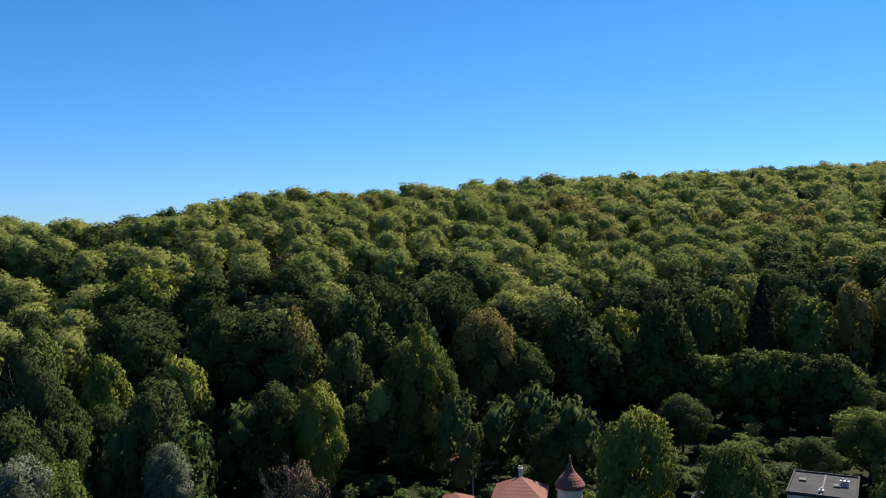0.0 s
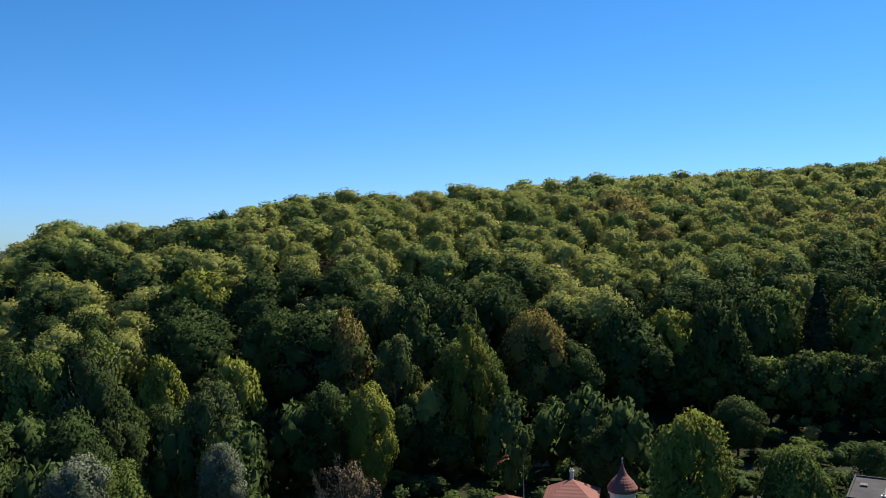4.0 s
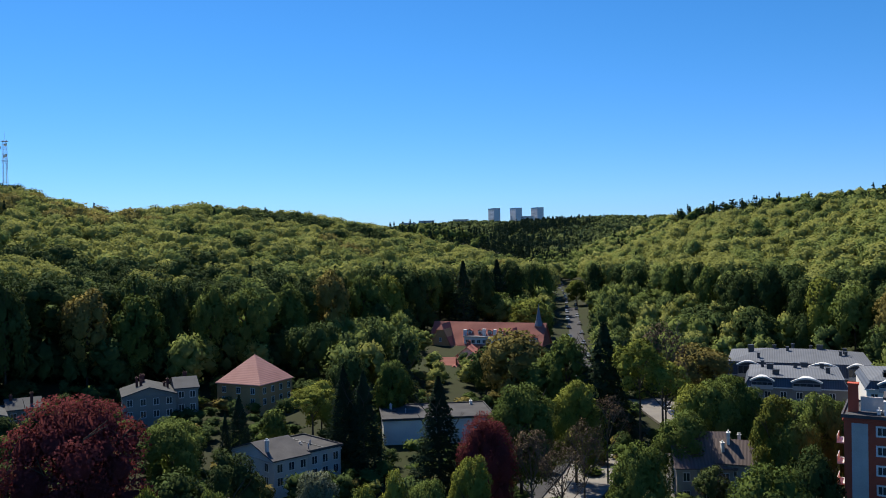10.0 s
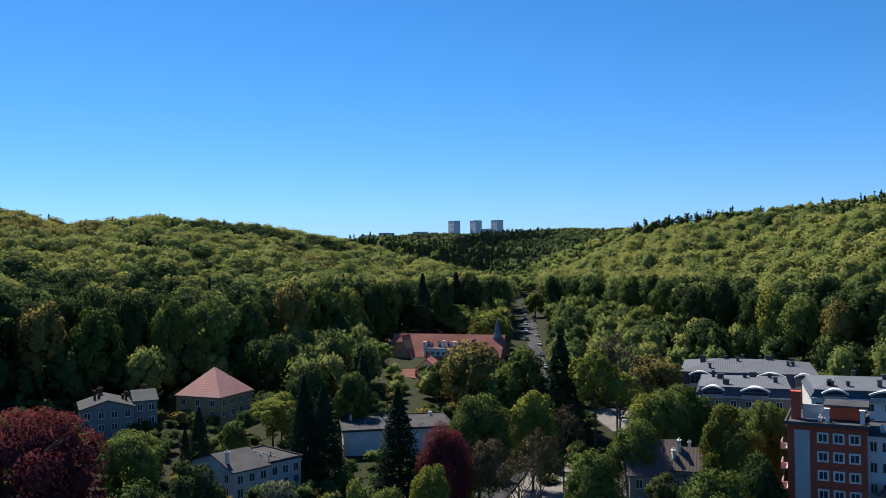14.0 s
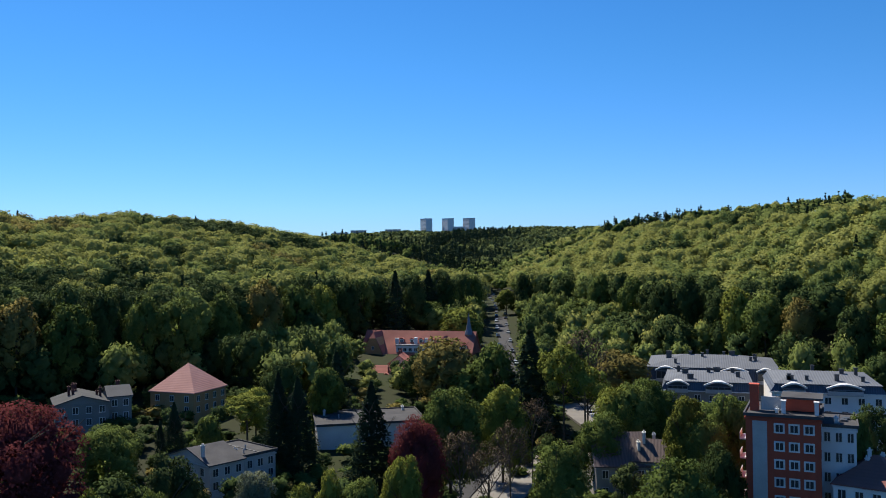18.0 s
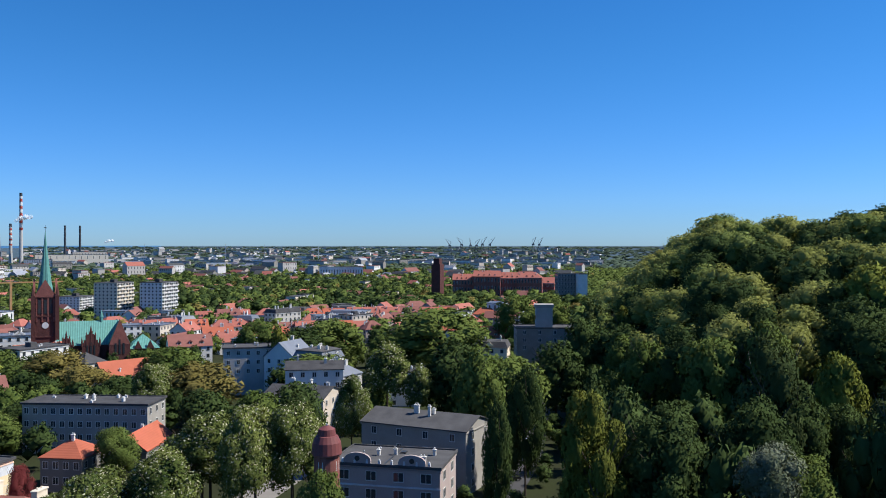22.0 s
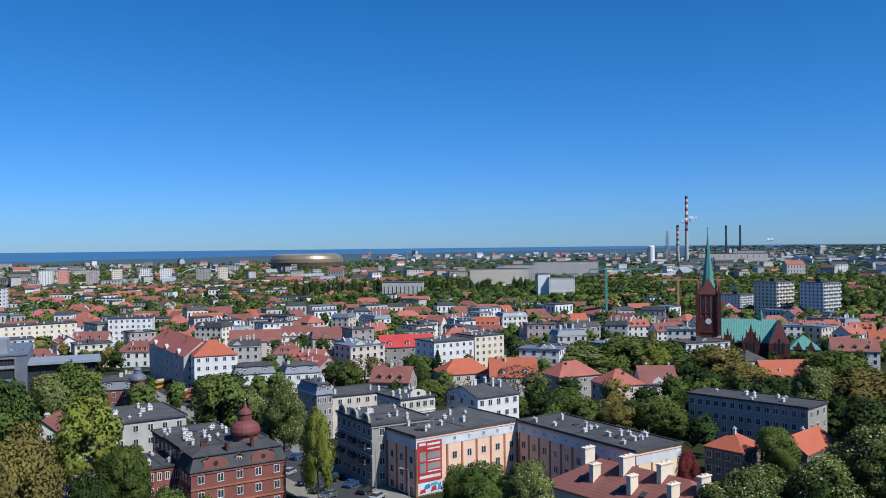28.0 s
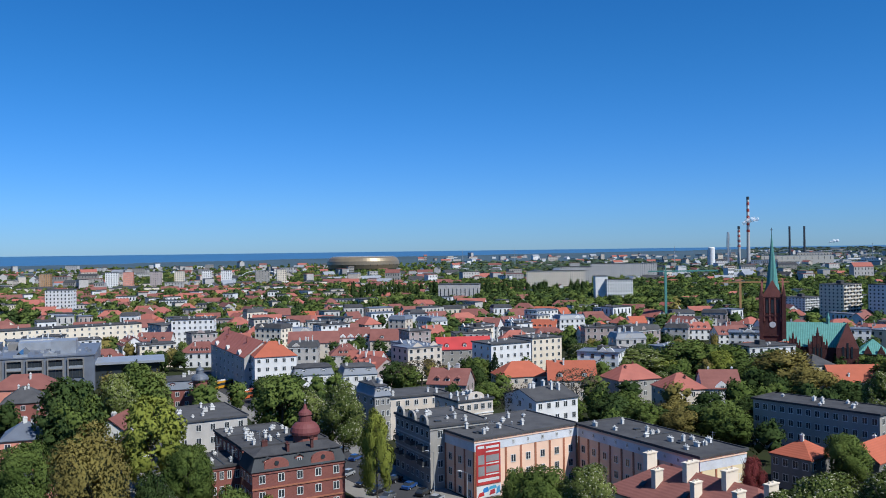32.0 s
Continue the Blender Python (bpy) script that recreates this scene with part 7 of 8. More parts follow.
    # transept with its own gabled roof, and the lower choir beyond it
    part("transept", Shape().box(24.5, -11.0, 0, 33.0, 10, e), DARKBRICK, ob)
    g = part("transept_gable", Shape().add([(24.5, -11.05, e), (33.0, -11.05, e), (28.75, -11.05, rd + 1.2), (24.5, -10.3, e), (33.0, -10.3, e), (28.75, -10.3, rd + 1.2)], [(0, 1, 2), (5, 4, 3), (0, 3, 4, 1), (1, 4, 5, 2), (2, 5, 3, 0)]), REDBRICK, ob)
    for q in (-1.6, 0, 1.6):
        part("lancet_window", Shape().box(28.75 + q - 0.4, -11.12, e - 4, 28.75 + q + 0.4, -11.053, e + 2.2 - abs(q)), GLASS, g)
    part("transept_roof", roof_shape("gable", 20.0, 8.5, rd - 0.2 - e, 0.3), COPPER, ob, m=Matrix.Translation((33.0, -10.2, e)) @ pose(0, 0, 0, 0, 0, 90))
    part("choir", Shape().box(33.0, -7.0, 0, 45, 6, e - 2.5), DARKBRICK, ob)
    part("choir_roof", roof_shape("hip", 12.0, 13, 5.4, 0.5), COPPER, ob, m=Matrix.Translation((33.0, -7.0, e - 2.5)))
    for gx in (36.5, 41.5):
        part("choir_gable", Shape().add([(gx - 1.6, -7.7, e - 2.5), (gx + 1.6, -7.7, e - 2.5), (gx, -7.7, e + 1.0), (gx - 1.6, -6.6, e - 2.5), (gx + 1.6, -6.6, e - 2.5), (gx, -6.6, e + 1.0)], [(0, 1, 2), (5, 4, 3), (0, 3, 4, 1), (1, 4, 5, 2), (2, 5, 3, 0)]), DARKBRICK, ob)
    part("ridge_turret", Shape().lathe([(0.7, rd - 1), (0.7, rd + 1.4), (0.9, rd + 1.4), (0.05, rd + 4.6)], 8, 22, 0.5), COPPER, ob)


church()


def stadium():
    px, py = spot(95.2, 2560)
    ob = thing("stadium", facing(px, py, -12, 5) @ Matrix.Diagonal((1.0, 0.88, 1, 1)), "oval stadium clad in bronze-coloured panels", "stadium")
    part("shell", Shape().lathe([(92, 0), (103, 12), (108, 24), (107, 34), (101, 43), (92, 47)], 64), GOLD, ob)
    part("roof_ring", Shape().lathe([(92, 47), (88, 48.5), (60, 44), (58, 43)], 64), STEEL, ob)
    for i in range(32):
        a = 2 * math.pi * i / 32
        part("rib", Shape().bar((92 * math.cos(a), 92 * math.sin(a), 0.5), (108.4 * math.cos(a), 108.4 * math.sin(a), 24), 0.7, 0.7, 4).bar((108.4 * math.cos(a), 108.4 * math.sin(a), 24), (92.5 * math.cos(a), 92.5 * math.sin(a), 47.3), 0.7, 0.6, 4), DARKMETAL, ob)


stadium()
REDBAND = mat("red_band_paint", (0.45, 0.07, 0.05), spread=0.02)


def stack(az, d, top, r, bands, label, dark=False):
    px, py = spot(az, d)
    b = gz(px, py)
    ob = thing("factory_chimney", pose(px, py, b), label, "chimney")
    h = top - b
    part("shaft", Shape().lathe([(r * 1.7, 0), (r * 1.25, h * 0.4), (r, h)], 16), DARKMETAL if dark else CONCRETE, ob)
    for i in range(bands):
        z = h * (0.50 + 0.48 * i / bands)
        k = r * (1.0 + 0.25 * (1 - z / h) / 0.6) + 0.12
        part("painted_band", Shape().lathe([(k + 0.15, z), (k, z + h * 0.035)], 16), REDBAND if i % 2 == 0 else FRAME, ob)
    part("rim", Shape().lathe([(r + 0.4, h - 9), (r + 0.3, h)], 16), DARKMETAL, ob)


stack(70.06, 2600, 194, 3.6, 10, "tall power-station chimney with red and white bands")
stack(70.62, 2620, 110, 3.4, 8, "shorter chimney with red and white bands")
stack(67.63, 2700, 108, 2.6, 0, "dark slender factory chimney", True)
stack(66.78, 2700, 108, 2.6, 0, "dark slender factory chimney", True)
px, py = spot(71.27, 2600)
ob = thing("lattice_chimney", pose(px, py, gz(px, py)), "pale chimney inside a steel lattice", "chimney")
part("shaft", Shape().lathe([(2.2, 0), (1.8, 103)], 10), STEEL, ob)
for i in range(4):
    c, s = math.cos(i * 1.57 + 0.8), math.sin(i * 1.57 + 0.8)
    part("leg", Shape().bar((9 * c, 9 * s, 0), (3.4 * c, 3.4 * s, 102), 0.5), STEEL, ob)
px, py = spot(72.3, 2550)
ob = thing("silo", pose(px, py, gz(px, py)), "white cylindrical storage silo beside the power station", "silo")
part("shell", Shape().lathe([(9.5, 0), (9.5, 57), (7, 60)], 24), WHITE, ob)
part("headhouse", Shape().box(-14, -8, 0, -5, 8, 52), LILAC, ob)
for a, d, L, W, top, w_, lb in ((69.3, 2620, 190, 50, 24, CREAM, "long beige turbine hall of the power station"), (69.9, 2560, 70, 40, 12, STEEL, "low boiler annex of the power station"),
                                (67.2, 2640, 90, 40, 32, CREAM, "tall beige boiler house of the power station")):
    tower_block(a, d, L, W, top, w_, lb, yaw=a - 92, rows=2, cols=12)
tower_block(78.95, 900, 27, 12, 17.3, WHITE, "white office slab with strips of windows", yaw=0, rows=8, cols=10)
tower_block(79.7, 905, 13, 12, 21.0, WHITE, "white stair tower of the office slab", yaw=0, rows=0, cols=0)
tower_block(84.25, 1180, 80, 12, 20, CREAM, "long pale panel block", yaw=-6, rows=9, cols=26)
tower_block(82.0, 1260, 46, 14, 24, LILAC, "grey panel block behind the long one", yaw=-6, rows=9, cols=14)
tower_block(80.0, 1600, 120, 14, 22, LILAC, "far row of panel blocks", yaw=-10, rows=9, cols=30)
balcony_tower(64.62, 700, 23, 20, 20.6, CREAM, "eleven-storey housing tower with rows of pale balconies")
balcony_tower(61.93, 690, 24, 19, 20.8, WHITE, "eleven-storey housing tower with pinkish balconies")
balcony_tower(66.8, 760, 21, 22, 7.2, WHITE, "pale eight-storey block with balconies", storeys=8)
tower_block(90.2, 950, 46, 26, 12, LILAC, "hall with a grey barrel roof", yaw=-5, rows=1, cols=10)
for i, (a, w_, wd) in enumerate(((115.3, OCHRE, 16), (111.55, WHITE, 20), (110.5, SALMON, 16), (108.9, PINKGREY, 18), (107.4, CREAM, 16), (105.7, WHITE, 16), (104.5, WHITE, 18), (102.3, GREYWALL, 24), (100.9, CREAM, 16))):
    tower_block(a, 1500 + 12 * (i % 3), wd, 22, 21 if i != 7 else 19, w_, "eleven-storey housing block far off", yaw=15, rows=10, cols=5)
tower_block(115.0, 900, 24, 16, 17, WHITE, "white stepped apartment block", yaw=5, rows=8, cols=7)
tower_block(35.95, 840, 24, 18, 22, ZINCWALL, "blue-grey office tower with glazing", yaw=-45, rows=8, cols=8)
tower_block(34.6, 830, 9, 12, 22, WHITE, "white end tower of the office", yaw=-45, rows=0, cols=0)
tower_block(51.9, 1500, 75, 30, 12, WHITE, "modern hall with white frames", yaw=-40, rows=1, cols=16)
# brick college with many gables
for i, (a, d, L, H, st) in enumerate(((43.0, 950, 26, 22, 1), (41.6, 940, 30, 26, 1), (40.0, 945, 28, 24, 1), (38.6, 935, 26, 25, 1), (37.5, 960, 22, 18, 1))):
    px, py = spot(a, d)
    town_house(px, py, a - 95, L, 16, H, rt.choice(("gable", "hip")), REDBRICK, REDTILE, "red brick college wing with steep tiled roofs", 3, 8, "college wings", "college", chim=4)
px, py = spot(44.0, 900)
ob = thing("brick_water_tower", pose(px, py, gz(px, py), 0, 0, 20), "dark square brick tower with a stepped top", "tower")
part("shaft", Shape().box(-5, -5, 0, 5, 5, 40), DARKBRICK, ob)
part("cap", Shape().box(-3.4, -3.4, 40, 3.4, 3.4, 46), DARKBRICK, ob)


def crane(az, d, top, lean, label):
    px, py = spot(az, d)
    b = gz(px, py)
    ob = thing("harbour_crane", facing(px, py, b, az - 90), label, "crane", "harbour cranes")
    h = top - b
    for sx in (-9, 9):
        part("leg", Shape().bar((sx, 0, 0), (sx * 0.4, 0, h * 0.5), 1.6, 1.2, 5), ZINCWALL, ob)
    part("cabin", Shape().box(-6, -4, h * 0.48, 6, 4, h * 0.58), ZINCWALL, ob)
    part("jib", Shape().bar((0, 0, h * 0.55), (lean, 0, h), 1.7, 0.8, 5), ZINCWALL, ob)
    part("stay", Shape().bar((-lean * 0.3, 0, h * 0.8), (lean, 0, h), 0.5, 0.5, 4).bar((0, 0, h * 0.55), (-lean * 0.3, 0, h * 0.8), 0.8, 0.6, 4), ZINCWALL, ob)


for a, l in ((43.2, -20), (42.4, -22), (41.8, -4), (41.4, 16), (41.0, 20), (40.5, 22), (37.6, 14), (37.2, 18)):
    crane(a, 3900, 78 + (a * 7) % 12, l, "tall blue-grey dockyard crane")
for a in (74.6, 58.0, 55.5, 52.0, 49.5, 46.5, 63.0, 85.0, 88.5):
    px, py = spot(a, 3000)
    ob = thing("lattice_mast", pose(px, py, gz(px, py)), "thin steel pylon on the plain", "pylon", "pylons")
    part("mast", Shape().bar((0, 0, 0), (0, 0, 66), 1.6, 0.5, 5), STEEL, ob)
    part("arm", Shape().bar((-7, 0, 50), (7, 0, 50), 0.5, 0.5, 4), STEEL, ob)

# radio mast on the wooded hill
px, py = spot(-42.15, 611)
ob = thing("radio_mast", pose(px, py, gz(px, py), 0, 0, 20), "white steel lattice radio mast on the wooded hill", "mast")
mz = 121 - gz(px, py)
for i in range(4):
    c, s = 1.5 * math.cos(i * 1.5708), 1.5 * math.sin(i * 1.5708)
    part("leg", Shape().bar((c * 1.5, s * 1.5, 0), (c, s, mz), 0.14, 0.11, 4), FRAME, ob)
for j in range(16):
    z = mz * j / 16
    s_ = Shape()
    for i in range(4):
        p = [(1.5 * math.cos((i + q) * 1.5708), 1.5 * math.sin((i + q) * 1.5708)) for q in (0, 1)]
        s_.bar((*p[0], z), (*p[1], z), 0.07, 0.07, 3).bar((*p[0], z), (*p[1], z + mz / 16), 0.06, 0.06, 3)
    part("brace", s_, FRAME, ob)
part("antenna", Shape().bar((0, 0, mz), (0, 0, mz + 6), 0.12, 0.05, 5), FRAME, ob)
part("platform", Shape().lathe([(2.3, mz - 1), (2.3, mz - 0.8)], 10).lathe([(2.0, mz * 0.72), (2.0, mz * 0.725)], 10), STEEL, ob)
for z, a in ((0.94, 0.3), (0.9, 2.2), (0.8, 0.2), (0.78, 3.5)):
    part("dish", Shape().lathe([(0.9, 0), (0.8, 0.35), (0.3, 0.5)], 12), FRAME, ob, m=Matrix.Translation((2.1 * math.cos(a), 2.1 * math.sin(a), mz * z)) @ pose(0, 0, 0, 90, 0, math.degrees(a) + 90))

# three towers on the far ridge
for a, w_ in ((-72.4, 40), (-73.85, 38), (-75.25, 40)):
    px, py = spot(a, 2500)
    b = gz(px, py) - 1
    town_house(px, py, 42, 20, w_, 151 - b, "flat", WHITE, BITUMEN, "tall white apartment tower on the ridge", 6, 3, "ridge towers", "tower_block")
px, py = spot(-73.5, 2480)
town_house(px, py, -166, 80, 20, 128 - gz(px, py), "flat", WHITE, BITUMEN, "lower slab between the ridge towers", 3, 14, name="tower_block")
for a, t_ in ((-63.4, 114), (-67.3, 122), (-66.1, 116), (-69.6, 124)):
    px, py = spot(a, 2550)
    town_house(px, py, a - 95, 46, 16, t_ - gz(px, py), "flat", LILAC, BITUMEN, "pale slab block on the ridge", 2, 10, "ridge slabs", "tower_block")


# ---- turrets and ruin ----
turret(-172.3, -28.5, 20.2, 2.5, "bell", REDBRICK, REDSHEET, "red tin bell turret on the brick mansion", 1.22)
turret(-102.2, 81.8, 22.6, 1.95, "helm", REDBRICK, REDSHEET, "dark red domed corner turret of a tenement")
turret(28.1, 128.6, 18.7, 1.9, "onion", CREAM, MAROON, "onion-shaped copper-brown turret with a silver finial")
turret(-71.1, 106.5, 16.0, 2.4, "cone", REDBRICK, REDTILE, "steep red tiled cone turret", 1.3)
turret(-267.8, -76.9, 15.9, 2.2, "bell", REDBRICK, SLATE, "brick corner turret with a slate helmet")
px, py = spot(36.85, 351)
ob = thing("stair_tower", pose(px, py, gz(px, py) - 0.5, 0, 0, -50), "derelict concrete stair tower with a flat cap", "tower")
part("shaft", Shape().box(-3.4, -3.4, 0, 3.4, 3.4, 27), CONCRETE, ob)
part("cap", Shape().box(-3.9, -3.9, 27.004, 3.9, 3.9, 28.2), GREYWALL, ob)
for z in (6, 15, 22):
    part("opening", Shape().box(-1.8, -3.46, z, 1.8, -3.404, z + (3.6 if z == 6 else 1.6)), GLASS, ob)


# rear of the brick mansion
building(-165.8, -39.7, 29, 17.4, 11.6, 12, 9, "flat", REDBRICK, BITUMEN, 3, 4, 4, "flat grey-roofed rear of the brick mansion with white flues", chim=11)
building(-163.8, -45.6, 29, 6.0, 8.4, 12, 9, "flat", REDBRICK, BITUMEN, 3, 4, 4, "low brick annex with a felt roof", chim=3)
building(-176.8, -44.8, 29, 14, 10.6, 13, 9, "flat", REDBRICK, BITUMEN, 3, 4, 4, "back wing of the mansion under grey felt", chim=9)


# ---- ornament of the street fronts ----
def adorn(ob, stone, trim, pediments=2, balconies=0, posts=True):
    """String courses, pediments over the cornice, parapet posts and small balconies on a street front."""
    L, W, H = SIZES[ob.name]
    for z in (H - 3.4, H - 6.5):
        part("string_course", Shape().box(-0.12, -0.16, z, L + 0.12, -0.004, z + 0.28), trim, ob)
    for i in range(pediments):
        c, w = L * (i + 0.5) / pediments, min(2.4, L / pediments * 0.3)
        n, v = 9, []
        for y_ in (-0.2, 0.3):
            v += [(c - w, y_, H + 0.2)] + [(c - w * math.cos(math.pi * k / n), y_, H + 1.0 + 1.3 * math.sin(math.pi * k / n)) for k in range(n + 1)] + [(c + w, y_, H + 0.2)]
        m_ = n + 3
        part("pediment", Shape().add(v, [tuple(range(m_))[::-1], tuple(range(m_, 2 * m_))] + [(k, (k + 1) % m_, m_ + (k + 1) % m_, m_ + k) for k in range(m_)]), stone, ob)
        part("oculus", Shape().lathe([(0.45, 0), (0.45, 0.08)], 14), GLASS, ob, m=pose(c, -0.2, H + 1.3, 90))
    if posts:
        for i in range(int(L / 2.2) + 1):
            part("parapet_post", Shape().box(i * 2.2 - 0.18, -0.25, H + 0.3, i * 2.2 + 0.18, 0.1, H + 1.0).lathe([(0.2, H + 1.0), (0.22, H + 1.15), (0.03, H + 1.4)], 6, i * 2.2, -0.07), trim, ob)
    for i in range(balconies):
        c = L * (i + 0.5) / balconies
        for z in (H - 5.2, H - 8.4):
            b = part("balcony", Shape().box(c - 1.3, -1.1, z, c + 1.3, -0.004, z + 0.18), stone, ob)
            part("railing", Shape().box(c - 1.3, -1.1, z + 0.18, c + 1.3, -1.04, z + 1.1).box(c - 1.3, -1.04, z + 0.18, c - 1.24, -0.02, z + 1.1).box(c + 1.24, -1.04, z + 0.18, c + 1.3, -0.02, z + 1.1), DARKMETAL, b)


adorn(ornate_front, PINKGREY, PALE, 2)
adorn(brick_mansion, REDBRICK, RUST, 2, 0, False)
adorn(grey_row, GREYWALL, LILAC, 3, 3, False)
adorn(beige_front, BEIGE, FRAME, 1, 2)

L_, W_, H_ = SIZES[peach2.name]
part("end_render", Shape().box(L_ + 0.004, 0.02, 0, L_ + 0.045, W_ - 0.02, H_ - 2.32), YELLOWISH, peach2, "cream-yellow rendered end wall")

# ---- streets ----
def strip(name, pts, width, material, label, lift=0.12):
    """A road laid over the ground along a line of points, with its edge a hand above it."""
    v, f = [], []
    P = [Vector(p) for p in pts]
    dense = []
    for a, b in zip(P[:-1], P[1:]):
        n = max(2, int((b - a).length / 5))
        dense += [a.lerp(b, i / n) for i in range(n)]
    dense.append(P[-1])
    for i, p in enumerate(dense):
        d = (dense[min(i + 1, len(dense) - 1)] - dense[max(i - 1, 0)]).normalized()
        s = Vector((-d.y, d.x)) * width / 2
        z = max(gz(*(p - s)), gz(*(p + s))) + lift
        v += [(*(p - s), z), (*(p + s), z), (*(p + s), z - 0.6), (*(p - s), z - 0.6)]
    for i in range(len(dense) - 1):
        o = 4 * i
        f += [(o, o + 4, o + 5, o + 1), (o + 1, o + 5, o + 6, o + 2), (o + 3, o + 7, o + 4, o)]
    me = bpy.data.meshes.new(name)
    me.from_pydata(v, [], f)
    me.materials.append(material)
    return tagged(new(name, me), label, "road", kind="structure")


MAIN = [(-150, 6), (-161, -2), (-178.6, -11), (-190.3, -18.5), (-203, -25.5), (-266.9, -52), (-312.8, -75), (-341.4, -89), (-389.4, -107)]
strip("pavement", MAIN, 19, PAVING, "grey paved footways along the main street", 0.10)
strip("road", MAIN, 10, ASPHALT, "asphalt main street with parked cars", 0.16)
SIDE = [(-150, -50), (-175, -61.2), (-193.5, -69.5), (-211.1, -77.1), (-260, -98)]
strip("pavement", SIDE, 11, PAVING, "paved side street between villas", 0.10)
LANE = [(-98, 118), (-108.7, 133.6), (-115.2, 145.4), (-126.3, 163.7), (-173.4, 232.3), (-196.2, 263.9), (-215, 300)]
strip("pavement", LANE, 5.6, ASPHALT, "shaded lane under the trees", 0.10)
strip("road", LANE, 4, ASPHALT, "narrow asphalt lane under the trees", 0.16)
VALLEY = [(150, 44), (169, 44.2), (200.3, 45.4), (229.2, 49.6), (267.7, 56), (330, 72), (420, 94), (520, 117), (600, 138), (690, 165)]
strip("pavement", VALLEY, 6.6, ASPHALT, "pale footways of the valley road", 0.10)
strip("road", VALLEY, 5.6, ASPHALT, "valley road running up between the hills", 0.16)
strip("pavement", [(112, 30), (128, 35), (146, 39), (172, 38), (195, 34)], 15, PAVING, "pale paved forecourt among tall trees", 0.10)
strip("pavement", [(195, 10), (215, 19), (245, 33)], 14, PAVING, "pale paved parking court among the trees", 0.10)
strip("pavement", [(-140, 92), (-148.6, 106.9), (-156, 118)], 8, PAVING, "paved yard between the chestnuts", 0.10)


# ---- vehicles ----
def car_paint(name, c):
    m = mat(name, c, rough=0.25, spread=0.0)
    m.node_tree.nodes["Principled BSDF"].inputs["Coat Weight"].default_value = 0.6
    return m


PAINTS = {"black": car_paint("black_car_paint", (0.02, 0.02, 0.022)), "silver": car_paint("silver_car_paint", (0.42, 0.43, 0.45)), "blue": car_paint("blue_car_paint", (0.03, 0.09, 0.28)),
          "white": car_paint("white_car_paint", (0.75, 0.75, 0.74)), "grey": car_paint("grey_car_paint", (0.12, 0.125, 0.13))}
TYRE = mat("tyre_rubber", (0.025, 0.025, 0.025), rough=0.9, spread=0.0)


def car(x, y, yaw, paint):
    ob = thing("car", facing(x, y, gz(x, y) + 0.17, yaw), "parked %s hatchback car at the kerb" % paint, "car", "parked cars")
    prof = [(-2.1, 0.3), (2.1, 0.3), (2.15, 0.62), (1.9, 0.82), (1.0, 0.92), (-1.7, 0.95), (-2.1, 0.8)]
    n = len(prof)
    part("body", Shape().add([(a, s * 0.85, z) for s in (-1, 1) for a, z in prof], [tuple(range(n))[::-1], tuple(range(n, 2 * n))][::-1] + [(i, (i + 1) % n, n + (i + 1) % n, n + i) for i in range(n)]), PAINTS[paint], ob)
    cab = [(-1.75, 0.93), (1.0, 0.9), (0.35, 1.4), (-1.35, 1.42)]
    part("windows", Shape().add([(a, s * (0.8 if z < 1.2 else 0.66), z) for s in (-1, 1) for a, z in cab], [(3, 2, 1, 0), (4, 5, 6, 7)] + [(i, (i + 1) % 4, 4 + (i + 1) % 4, 4 + i) for i in range(4)]), GLASS, ob)
    part("roof", Shape().box(-1.3, -0.64, 1.405, 0.3, 0.64, 1.46), PAINTS[paint], ob)
    for sx in (-1.3, 1.3):
        for sy in (-0.8, 0.8):
            w = part("wheel", Shape().lathe([(0.31, -0.1), (0.31, 0.1)], 14), TYRE, ob, m=pose(sx, sy, 0.31, 90))
            part("rim", Shape().lathe([(0.19, -0.11), (0.19, 0.11)], 10), STEEL, w)
    for sy in (-0.6, 0.6):
        part("headlight", Shape().box(2.02, sy - 0.16, 0.6, 2.14, sy + 0.16, 0.74), FRAME, ob)
    return ob


for x_, y_, t_, p_ in ((-183.7, -11.0, 62, "black"), (-178.3, -7.6, 62, "blue"), (-197.5, -18.5, 64, "grey"), (-188.7, -22.0, 240, "silver"), (-181, -17.6, 240, "black"), (-175, -14.3, 240, "black"),
                       (-173.2, -4.6, 60, "black"), (-168.6, -2.0, 60, "silver"), (-170.4, -11.8, 240, "grey"), (-203.5, -21.5, 64, "blue"), (-194.5, -25.2, 242, "black"), (-212, -25.4, 66, "grey"),
                       (-176, -58.3, 66, "black"), (-186, -63.5, 66, "silver"), (-194, -66.5, 66, "grey"), (-206, -72.5, 66, "white"), (-113, 139.5, -28, "black"), (-121, 153.5, -28, "grey"), (-131, 169.5, -33, "silver"),
                       (126, 33, -70, "white"), (133, 38, -70, "silver"), (141, 35, -70, "black"), (152, 41, -70, "grey"), (209, 16.5, -60, "white"), (214, 19.0, -60, "black"), (219, 21.5, -60, "silver"), (226, 25, -60, "blue"), (231, 27.5, -60, "white")):
    car(x_, y_, t_, p_)
rc = random.Random(3)
for i in range(34):
    d = 300 + i * 14.5
    side = -2.6 if i % 2 else 2.4
    ax = np.interp(d, [math.hypot(*p) for p in VALLEY], [math.degrees(math.atan2(-p[0], p[1])) for p in VALLEY])
    px, py = spot(float(ax) + math.degrees(side / d), d)
    car(px, py, -77 + (0 if side < 0 else 180), rc.choice(("white", "silver", "grey", "black", "white")))


